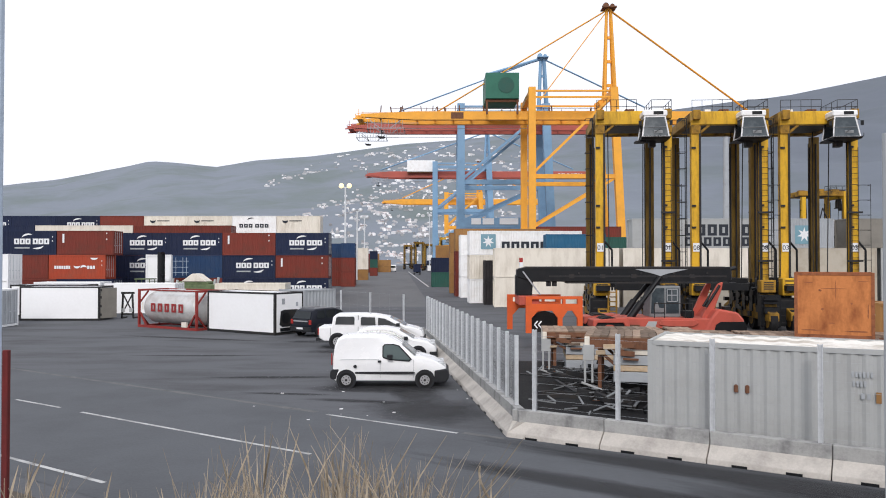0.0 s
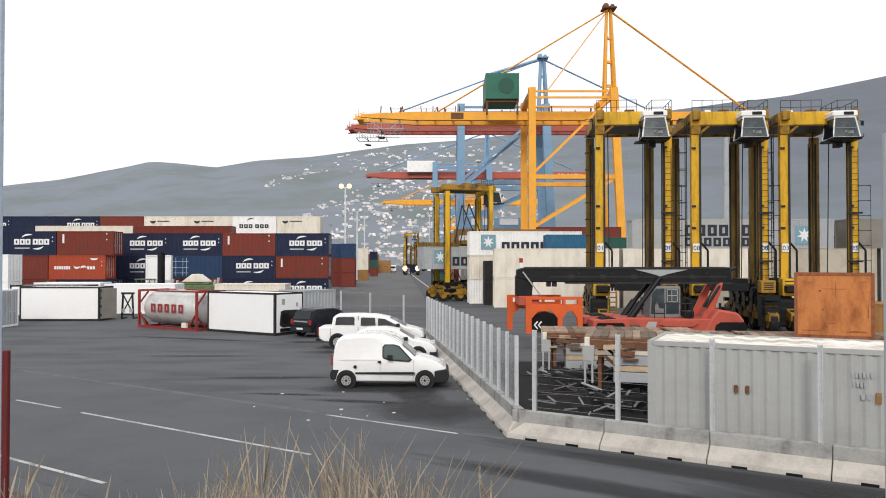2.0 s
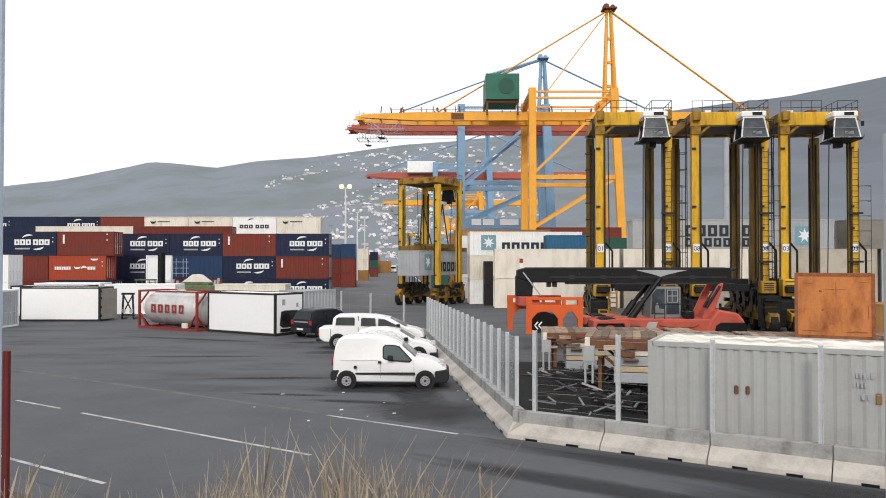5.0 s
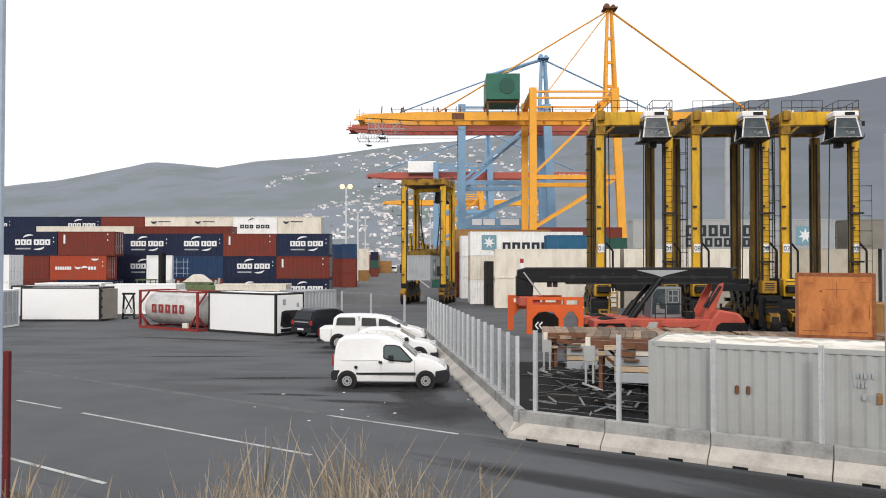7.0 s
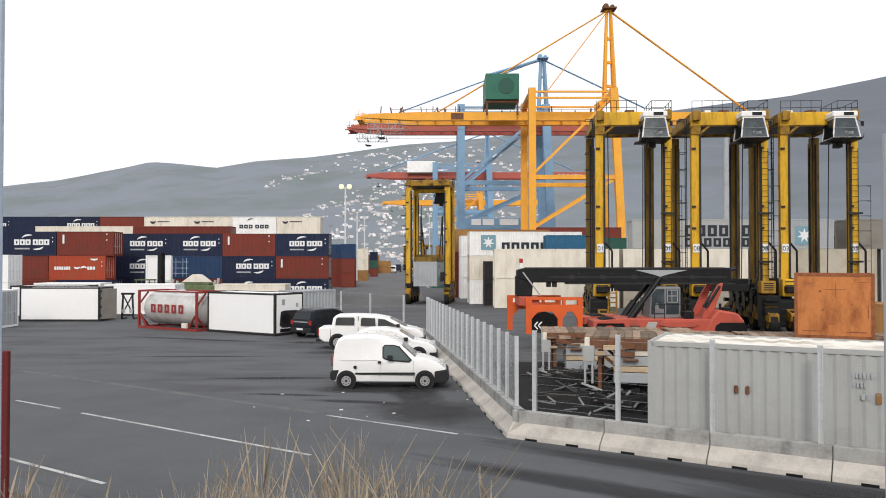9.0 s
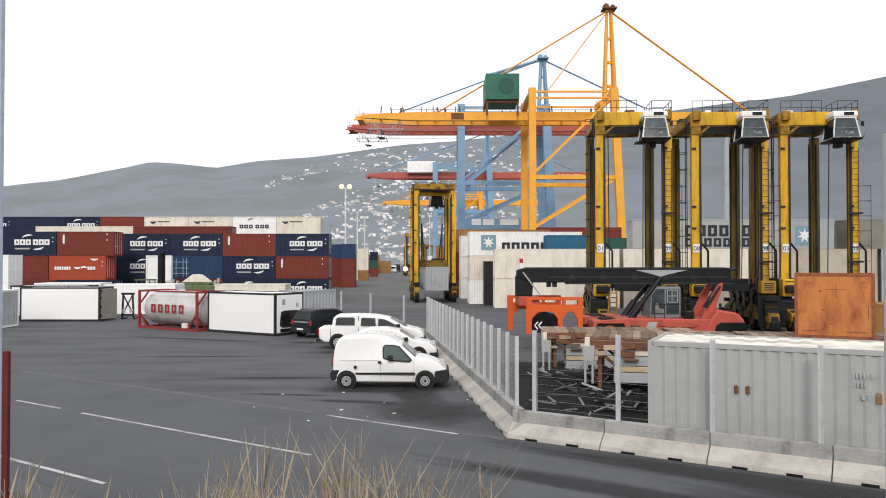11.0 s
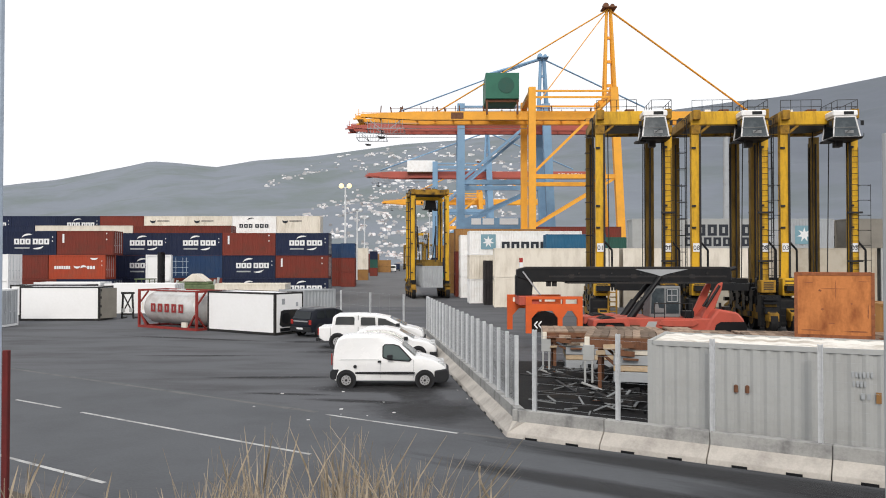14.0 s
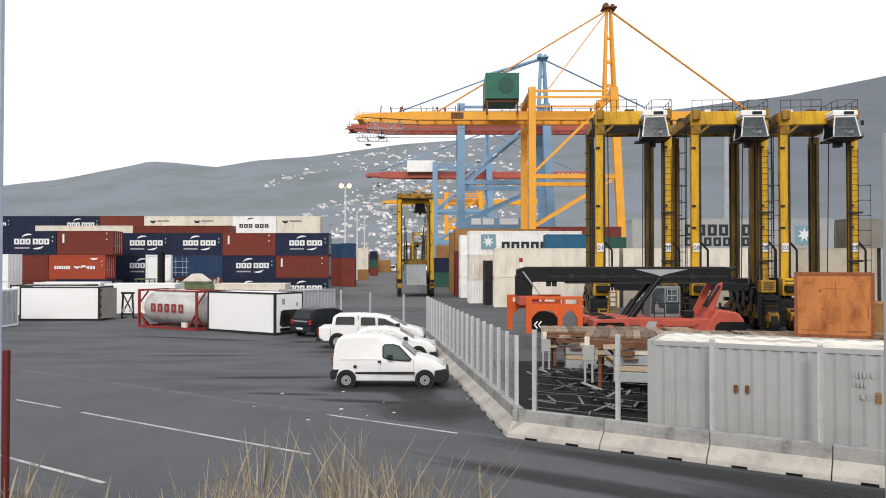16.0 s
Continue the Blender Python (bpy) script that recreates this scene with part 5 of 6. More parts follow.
PICKUP = ((0.05, 0.55), (0.0, 0.8), (0.03, 1.12), (0.68, 1.14), (0.74, 1.6), (0.92, 1.76), (2.1, 1.78), (2.9, 1.74), (3.6, 1.62), (4.5, 1.16), (5.0, 1.06), (5.32, 0.92), (5.42, 0.6), (5.35, 0.4), (0.3, 0.4))
pickup = car(pose(-6.383, 40.1, 0), "white double-cab pickup with a canopy parked by the fence", PICKUP, 0.88, 1.14, 0.14,
    [((0.88, 1.24), (0.92, 1.58), (1.02, 1.64), (1.80, 1.64), (1.86, 1.58), (1.86, 1.24)), ((2.18, 1.22), (2.18, 1.58), (2.26, 1.62), (2.90, 1.60), (2.94, 1.22)), ((3.06, 1.20), (3.06, 1.58), (3.40, 1.54), (4.10, 1.20))], (1.0, 4.42), 0.37, WHITE_CAR, GLASS,
    screens=(((4.45, 1.2), (3.62, 1.60), 0.035),), trim=((-0.12, 0.12, 0.42, 0.56, -0.05), (5.2, 5.48, 0.42, 0.62, -0.08)), lamps=((5.3, 0.82),), tail=((-0.01, 0.72, 0.06, 0.34),))
bm = B()
for x, z0, z1 in ((0.62, 0.55, 1.12), (2.04, 0.55, 1.62), (2.99, 0.6, 1.6)):
    box(bm, x, x + 0.02, -0.886, -0.872, z0, z1 if z1 < 1.2 else 1.14)
box(bm, 2.03, 2.06, -0.80, -0.70, 1.14, 1.70)
part("door_seam", bm, PLASTIC, pickup)
SUV = ((0.08, 0.3), (0.0, 0.6), (0.04, 1.02), (0.3, 1.55), (0.6, 1.66), (2.0, 1.68), (2.6, 1.55), (3.25, 1.08), (4.0, 0.96), (4.25, 0.7), (4.28, 0.4), (4.15, 0.28))
car(pose(-8.42, 45.5, 0, 0, 0, 52), "black off-road car with its rear towards the road", SUV, 0.88, 1.05, 0.14,
    [((0.45, 1.1), (0.6, 1.5), (1.15, 1.54), (1.15, 1.1)), ((1.25, 1.1), (1.25, 1.54), (2.0, 1.54), (2.0, 1.1)), ((2.1, 1.1), (2.1, 1.54), (2.5, 1.48), (3.05, 1.1))], (0.8, 3.4), 0.36, CAR_BLACK, GLASS,
    screens=(((0.06, 1.08), (0.28, 1.5), -0.03), ((3.2, 1.1), (2.6, 1.52), 0.03)), trim=((-0.08, 0.2, 0.32, 0.6, -0.02),), tail=((-0.02, 0.75, 0.06, 0.28),), lamps=((4.24, 0.72),))

suv = [ob for ob in bpy.data.objects if ob.parent is None and ob.name.startswith("car")][-1]
bm = B()
box(bm, -0.03, 0.02, -0.62, 0.62, 0.90, 0.97)
part("tailgate_trim", bm, HUB, suv, "bright tailgate strip")
bm = B()
box(bm, -0.105, -0.08, -0.26, 0.26, 0.46, 0.57)
part("plate", bm, MARK_WHITE, suv, "pale plate")
bm = B()
box(bm, 0.5, 2.6, -0.66, -0.62, 1.69, 1.73)
box(bm, 0.5, 2.6, 0.62, 0.66, 1.69, 1.73)
part("roof_rail", bm, HUB, suv, "pale roof rail")
stand = thing("trailer_stand", pose(-24.75, 60.3, 0), "grey steel trailer stand with braces behind the tank", "trailer stand")
bm = B()
for x in (-0.45, 0.45):
    beam(bm, (x, 0, 0.05), (x * 0.8, 0, 2.0), 0.12)
    beam(bm, (x, 0, 0.05), (x, 0.9, 0.05), 0.12)
beam(bm, (-0.5, 0, 0.35), (0.5, 0, 0.35), 0.14)
beam(bm, (-0.5, 0, 2.0), (0.5, 0, 2.0), 0.16)
beam(bm, (-0.42, 0, 0.4), (0.36, 0, 1.9), 0.08)
beam(bm, (0.42, 0, 0.4), (-0.36, 0, 1.9), 0.08)
part("frame", bm, DARK, stand, "dark braced frame")
bm = B()
for x in (-0.3, 0.3):
    box(bm, x - 0.14, x + 0.14, -0.12, -0.06, 0.5, 0.8)
part("winding_box", bm, GREY_BOX, stand, "pale gear boxes", bevel=0.02)

# ---- tank container ----
tank = thing("tank_container", pose(-20.9, 52.6, 0, 0, 0, -33), "steel tank in a red container frame with red marking bars", "tank container")
bm = B()
for x in (0, S20 - 0.14):
    for y in (0, W - 0.14):
        box(bm, x, x + 0.14, y, y + 0.14, 0, HT)
    for z in (0, HT - 0.14):
        box(bm, x, x + 0.14, 0.14, W - 0.14, z, z + 0.14)
    for sy in (0.14, W - 0.14):
        beam(bm, (x + 0.07, sy, 0.9), (x + 0.07, W / 2 + (sy - W / 2) * 0.4, 0.14), 0.09)
        beam(bm, (x + 0.07, sy, HT - 0.9), (x + 0.07, W / 2 + (sy - W / 2) * 0.4, HT - 0.14), 0.09)
for y in (0, W - 0.12):
    box(bm, 0.14, S20 - 0.14, y, y + 0.12, 0.0, 0.16)
    box(bm, 0.14, S20 - 0.14, y, y + 0.08, HT - 0.09, HT - 0.01)
for x in (0.9, S20 - 0.9):
    beam(bm, (x, 0.06, 0.1), (x - (0.7 if x < 3 else -0.7), 0.06, 1.0), 0.1)
part("frame", bm, TANK_RED, tank, "red-painted container frame")
bm = B()
prev = None
for x, r in ((0.18, 0.5), (0.26, 0.8), (0.42, 1.02), (0.62, 1.1), (S20 - 0.62, 1.1), (S20 - 0.42, 1.02), (S20 - 0.26, 0.8), (S20 - 0.18, 0.5)):
    ring = [bm.verts.new((x, W / 2 + r * math.cos(a), 1.36 + r * math.sin(a))) for a in (i * math.pi / 16 for i in range(32))]
    if prev:
        for i in range(32):
            bm.faces.new((prev[i - 1], prev[i], ring[i], ring[i - 1]))
    else:
        bm.faces.new(ring)
    prev = ring
bm.faces.new(prev)
part("tank", bm, STEEL, tank, "dull steel tank", smooth=True)
letters(tank, MARK_RED, 1.3, 1.10, 5, 0.46, 0.56, 0.085, 0.55, "plain red bar")
bm = B()
for x in (1.0, 2.3, 3.8, 5.0):
    tube(bm, (x, W / 2 - 1.115, 1.36), (x, W / 2 - 0.1, 2.48), 0.02, n=4)
box(bm, 0.6, S20 - 0.6, W / 2 - 0.3, W / 2 + 0.3, 2.47, 2.53)
tube(bm, (3.0, W / 2, 2.4), (3.0, W / 2, 2.62), 0.3, n=12)
part("catwalk", bm, STEEL, tank)
bm = B()
box(bm, 0.5, 0.62, -0.01, 0.0, 1.2, 1.7)
box(bm, 4.6, 5.1, -0.02, 0.1, 0.18, 0.5)
part("plate", bm, CREAM, tank)

# ---- small plant in the yard behind the tank ----
def loader(m, label):
    th = thing("yard_loader", m, label, "forklift")
    bm = B()
    box(bm, -1.6, 1.4, -0.9, 0.9, 0.6, 1.5)
    prism(bm, ((-1.7, 0.7), (-1.7, 1.7), (-0.6, 1.9), (-0.6, 0.7)), -0.85, 0.85)
    part("body", bm, OLIVE, th, "olive green machine body", bevel=0.06)
    bm = B()
    for x in (-0.55, 0.75):
        for y in (-0.7, 0.7):
            tube(bm, (x, y, 1.5), (x, y, 2.7), 0.05, n=6)
    box(bm, -0.7, 0.9, -0.8, 0.8, 2.7, 2.8)
    part("cab", bm, OLIVE, th)
    bm = B()
    for y in (-0.5, 0.5):
        box(bm, 1.5, 1.8, y - 0.12, y + 0.12, 0.2, 5.4)
    for z in (1.5, 3.0, 5.2):
        box(bm, 1.55, 1.75, -0.5, 0.5, z, z + 0.2)
    part("mast", bm, BLACK, th, "black lifting mast")
    for x in (-1.0, 1.0):
        for y in (-0.8, 0.8):
            wheel_part(th, x, y, 0.6, 0.4)
    return th


loader(pose(-29.549, 76, 0, 0, 0, 0), "green yard loader with a black mast among containers")
container(S20, HT, WHITE_CLEAN, pose(-27.807, 78.5, 0, 0, 0, 108), "white container seen end on behind the loader", "", True, FRONT, rails=WHITE_CLEAN)
container(S20, HT, WHITE_CLEAN, pose(-27.807, 78.5, HT, 0, 0, 108), "white container seen end on, on another", "", True, FRONT, rails=WHITE_CLEAN)


cm = thing("covered_machine", pose(-23.116, 72, 0), "olive machine under a pale pitched cover", "machine")
bm = B()
box(bm, -2.4, 2.6, -1.0, 1.0, 0.0, 2.35)
box(bm, -1.6, 1.4, -0.9, 0.9, 2.35, 2.6)
part("body", bm, OLIVE, cm, bevel=0.06)
bm = B()
prism(bm, ((-1.1, 2.61), (-0.1, 3.35), (0.3, 3.3), (1.2, 2.61)), -1.0, 1.0)
part("cover", bm, CREAM, cm, "pale pitched cover", bevel=0.04)
bm = B()
for x, z in ((-2.0, 2.9), (-1.6, 2.75), (1.9, 2.8), (2.2, 3.0)):
    tube(bm, (x, -0.8, 2.3), (x + 0.1, -0.8, z), 0.12, n=8)
part("exhaust", bm, GREY_BOX, cm)


def tractor(m, label):
    th = thing("truck", m, label, "truck")
    bm = B()
    prism(bm, ((-1.0, 0.7), (-1.0, 3.0), (-0.6, 3.15), (0.7, 3.0), (1.05, 1.9), (1.1, 0.6)), -1.2, 1.2)
    cab = part("cab", bm, WHITE, th, bevel=0.06)
    bm = B()
    box(bm, 1.0, 1.09, -1.0, 1.0, 1.85, 2.6)
    for sy in (-1, 1):
        box(bm, -0.3, 0.6, sy * 1.2 - 0.015, sy * 1.2 + 0.015, 1.8, 2.6)
    part("window", bm, GLASS, cab)
    bm = B()
    box(bm, -5.2, 1.0, -0.5, 0.5, 0.6, 0.9)
    part("chassis", bm, DARK, th)
    for x in (0.2, -3.4, -4.6):
        for y in (-1.0, 1.0):
            wheel_part(th, x, y, 0.5, 0.35)
    return th


tractor(pose(-24.543, 330, 0, 0, 0, -86), "distant white truck on the yard road")
tractor(pose(-21.384, 330, 0, 0, 0, -86), "distant white truck on the yard road")
container(S20, HT, WHITE_CLEAN, pose(-29.808-6.06, 51.5, 0, 0, 0, 0), "white refrigerated container on the asphalt", "", True, FRONT, MID_GREY)
container(S20, HT, WHITE_CLEAN, pose(-37.32, 70, 0, 0, 0, 0), "white container with its roof showing over others", "", True, FRONT)

# ---- reach stacker ----
rs = thing("reach_stacker", pose(9.308, 40, 0), "red reach stacker with a black telescopic boom and orange spreader", "reach stacker")
bm = B()
prism(bm, ((-4.772, 3.419), (-5.479, 3.655), (-5.479, 4.067), (-5.007, 4.185), (5.538, 4.185), (5.596, 3.507), (5.243, 3.331), (-1.767, 3.419)), -0.45, 0.45)
boom = part("boom", bm, BLACK, rs, "black telescopic boom", bevel=0.04)
bm = B()
box(bm, -3.829, 5.302, -0.47, 0.47, 3.655, 3.743)
for x in (-2.8, -1.2, 0.4, 2.0, 3.4):
    box(bm, x, x + 0.25, -0.475, 0.475, 3.596, 3.802)
for x in (-3.9, -3.6):
    box(bm, x, x + 0.18, -0.3, 0.3, 3.18, 3.42)
box(bm, -5.02, 5.2, -0.50, 0.50, 4.10, 4.20)
box(bm, -2.9, 5.4, -0.49, 0.49, 3.33, 3.42)
for x in (-2.3, -0.6, 0.9, 2.6, 4.3):
    tube(bm, (x, -0.50, 3.86), (x, 0.50, 3.86), 0.05, n=8)
tube(bm, (5.4, -0.2, 4.0), (5.85, -0.2, 4.15), 0.10, n=8)
part("boom_rib", bm, DARK, boom)
bm = B()
beam(bm, (-5.2, -0.5, 3.95), (-4.3, -0.5, 2.75), 0.07)
part("hose_guide", bm, MID_GREY, boom, "grey hose guide at the boom head")
bm = B()
prism(bm, ((-5.538, 3.773), (-5.538, 2.712), (-4.713, 2.712), (-4.654, 3.537)), -0.4, 0.4)
part("boom_head", bm, BLACK, boom, bevel=0.04)
bm = B()
prism(bm, ((0.589, 4.067), (1.532, 3.831), (1.885, 3.714), (2.239, 3.831), (3.299, 4.067)), -0.48, 0.48)
part("boom_bracket", bm, MID_GREY, boom)
bm = B()
box(bm, -5.331, -5.155, -0.1, 0.1, 4.185, 4.421)
part("warning_lamp", bm, MARK_WHITE, boom, "white lamp base")
bm = B()
box(bm, -5.331, -5.155, -0.1, 0.1, 4.421, 4.656)
part("warning_lamp", bm, TAIL_RED, boom, "red warning lamp")
for sy in (-0.75, 0.75):
    bm = B()
    tube(bm, (1.826, sy * 0.8, 3.655), (0.825, sy, 2.388), 0.12, n=10)
    tube(bm, (0.825, sy, 2.388), (-0.118, sy, 1.063), 0.19, n=10)
    part("lift_cylinder", bm, BLACK, rs, "black lift cylinder")
    bm = B()
    prism(bm, ((3.535, 0.915), (4.418, 2.83), (4.713, 3.331), (4.948, 3.419), (4.89, 3.066), (4.359, 1.652), (4.418, 0.827)), sy * 1.1 - 0.1, sy * 1.1 + 0.1)
    part("boom_support", bm, STACK_RED, rs, "sloping red boom support", bevel=0.03)
bm = B()
prism(bm, ((-0.412, 0.474), (-0.412, 1.563), (-0.295, 1.652), (4.418, 1.593), (4.418, 0.474), (0, 0.474)), -1.5, 1.5)
part("chassis", bm, STACK_RED, rs, "red chassis with steps", bevel=0.05)
bm = B()
prism(bm, ((3.535, 0.474), (4.124, 1.652), (4.477, 2.094), (5.449, 1.917), (5.803, 1.504), (5.803, 0.827), (5.449, 0.591)), -1.6, 1.6)
part("counterweight", bm, STACK_RED, rs, "rounded red counterweight", bevel=0.1)
bm = B()
prism(bm, ((1.267, 1.593), (1.325, 2.83), (1.591, 3.213), (2.857, 3.213), (2.857, 1.593)), -0.7, 0.7)
rcab = part("cab", bm, CAB_GREY, rs, "grey operator cab with pale window frames", bevel=0.05)
for sy in (-1, 1):
    for outline in (((2.10, 1.80), (2.10, 3.08), (2.76, 3.08), (2.76, 1.80)), ((1.33, 1.80), (1.38, 2.80), (1.60, 3.10), (2.02, 3.10), (2.02, 1.80))):
        bm = B()
        bm.faces.new([bm.verts.new((x, sy * 0.706, z)) for x, z in outline])
        part("cab_window", bm, GLASS_CAB, rcab, "tinted cab glass")
bm = B()
for x0, x1 in ((2.14, 2.18), (2.38, 2.41), (2.66, 2.70)):
    box(bm, x0, x1, -0.735, -0.712, 2.40, 3.05)
for z in (2.40, 2.72, 3.02):
    box(bm, 2.14, 2.70, -0.735, -0.712, z, z + 0.04)
part("window_frame", bm, MID_GREY, rcab, "pale sliding window frame")
bm = B()
prism(bm, ((1.50, 1.86), (1.56, 2.34), (1.66, 2.40), (1.74, 2.10), (2.02, 2.06), (2.02, 1.86)), -0.730, -0.710)
part("cab_seat", bm, CAB_GREY, rcab, "grey seat behind the glass")
bm = B()
box(bm, 2.887, 3.358, -1.3, -0.6, 1.652, 1.976)
tube(bm, (3.122, -1.32, 1.77), (3.122, -0.6, 1.77), 0.2, n=10)
part("air_tank", bm, BLACK, rs, "black tank behind the cab", bevel=0.03)
bm = B()
prism(bm, ((4.065, 0.297), (4.33, 1.298), (4.566, 1.446), (5.773, 1.446), (5.862, 1.298), (5.862, 0.297)), -1.63, 1.63)
part("wheel_arch", bm, BLACK, rs, "black wheel opening in the counterweight")
bm = B()
prism(bm, ((0.62, 0.80), (0.98, 1.46), (1.42, 1.46), (1.20, 0.80)), -1.56, -1.5)
part("access_ramp", bm, GREY_BOX, rs, "pale grey slanted access steps", bevel=0.01)
bm = B()
box(bm, -0.05, 0.50, -1.55, -1.4, 0.80, 1.05)
part("step", bm, GREY_BOX, rs, "pale grey step", bevel=0.02)
bm = B()
for x0, x1, z0, z1 in ((1.5, 2.7, 0.74, 0.92), (2.85, 3.5, 0.70, 0.98), (-0.38, 0.55, 1.22, 1.30)):
    box(bm, x0, x1, -1.56, -1.4, z0, z1)
part("side_box", bm, RUST, rs, "rusty brown side boxes", bevel=0.02)
bm = B()
prism(bm, ((1.5, 1.30), (1.62, 1.52), (3.3, 1.52), (3.5, 1.36), (3.2, 1.20), (1.9, 1.22)), -1.60, -1.48)
part("deck_edge", bm, STACK_RED, rs, "red deck edge", bevel=0.02)
bm = B()
for y in (-1.0, -0.55):
    tube(bm, (4.05, y, 2.15), (4.75, y, 3.25), 0.07, n=8)
part("hose", bm, BLACK, rs, "black hoses along the boom support")
bm = B()
for x in (4.2, 5.0):
    box(bm, x, x + 0.35, -0.9, -0.4, 2.0, 2.16)
tube(bm, (4.9, -0.6, 2.0), (4.9, -0.6, 2.35), 0.07, n=8)
part("exhaust", bm, BLACK, rs, "black fittings on the counterweight")
bm = B()
for x in (1.32, 1.82, 2.88, 3.24):
    tube(bm, (x, -1.4, 1.593), (x, -1.4, 2.388), 0.025, n=5)
tube(bm, (1.32, -1.4, 2.359), (3.24, -1.4, 2.359), 0.025, n=5)
part("handrail", bm, DARK, rs)
for x, y in ((-1.031, -1.55), (-1.031, -0.85), (-1.031, 0.85), (-1.031, 1.55), (4.86, -1.2), (4.86, 1.2)):
    wheel_part(rs, x, y, 0.86, 0.6, STACK_RED)
for sy in (-1.2, 1.2):
    bm = B()
    prism(bm, ((-1.885, 1.18), (-1.856, 1.563), (-0.118, 1.681), (0, 1.004), (-0.177, 1.004), (-0.353, 1.416), (-1.649, 1.416), (-1.767, 1.18)), sy - 0.75, sy + 0.75)
    part("mudguard", bm, STACK_RED, rs, bevel=0.03)
# spreader: turned square to the boom, so its long side runs away from the road
for y in (1.15, -1.15):
    bm = B()
    xa, xb = -5.125 - (0.75 if y > 0 else 0), -2.268 - (0.75 if y > 0 else 0)
    y0, y1 = y - 0.14, y + 0.14
    box(bm, xa, xb, y0, y1, 2.56, 2.70)
    box(bm, xa, xb, y0 + 0.02, y1 - 0.02, 1.98, 2.32)
    for x0, x1 in ((xa, xa + 0.30), (xa + 1.86, xa + 2.0), (xb - 0.26, xb)):
        box(bm, x0, x1, y0, y1, 2.32, 2.56)
    for x0, x1, z0 in ((xa, xa + 0.28, 0.85), (xa + 1.62, xa + 1.84, 0.85), (xb - 0.26, xb, 0.80)):
        box(bm, x0, x1, y0, y1, z0, 1.98)
    for x, dx in ((xa + 0.28, 0.34), (xa + 1.62, -0.3), (xa + 1.84, 0.26), (xb - 0.26, -0.26)):
        prism(bm, ((x, 1.98), (x + dx, 1.98), (x, 1.60)), y0 + 0.01, y1 - 0.01)
    spr = part("spreader", bm, STACK_ORANGE, rs, "orange lifting spreader with slotted top bars")
bm = B()
for x in (xa + 0.42, xa + 0.62):
    beam(bm, (x + 0.16, -1.31, 1.46), (x, -1.31, 1.28), 0.06)
    beam(bm, (x, -1.31, 1.28), (x + 0.16, -1.31, 1.10), 0.06)
part("chevron", bm, MARK_WHITE, spr, "white chevron marks")
bm = B()
for y in (-1.15, 1.15):
    xa = -5.125 - (0.75 if y > 0 else 0)
    tube(bm, (xa + 0.4, y, 2.594), (xa + 2.5, y, 2.594), 0.06, n=6)
box(bm, -5.449, -4.418, -1.1, 1.1, 2.241, 2.712)
part("spreader_frame", bm, STACK_RED, spr, bevel=0.03)
bm = B()
prism(bm, ((-4.86, 0.768), (-4.713, 1.652), (-3.976, 1.887), (-3.24, 1.652), (-3.063, 0.768)), 0.2, 0.6)
part("spreader_plate", bm, DARK, spr)

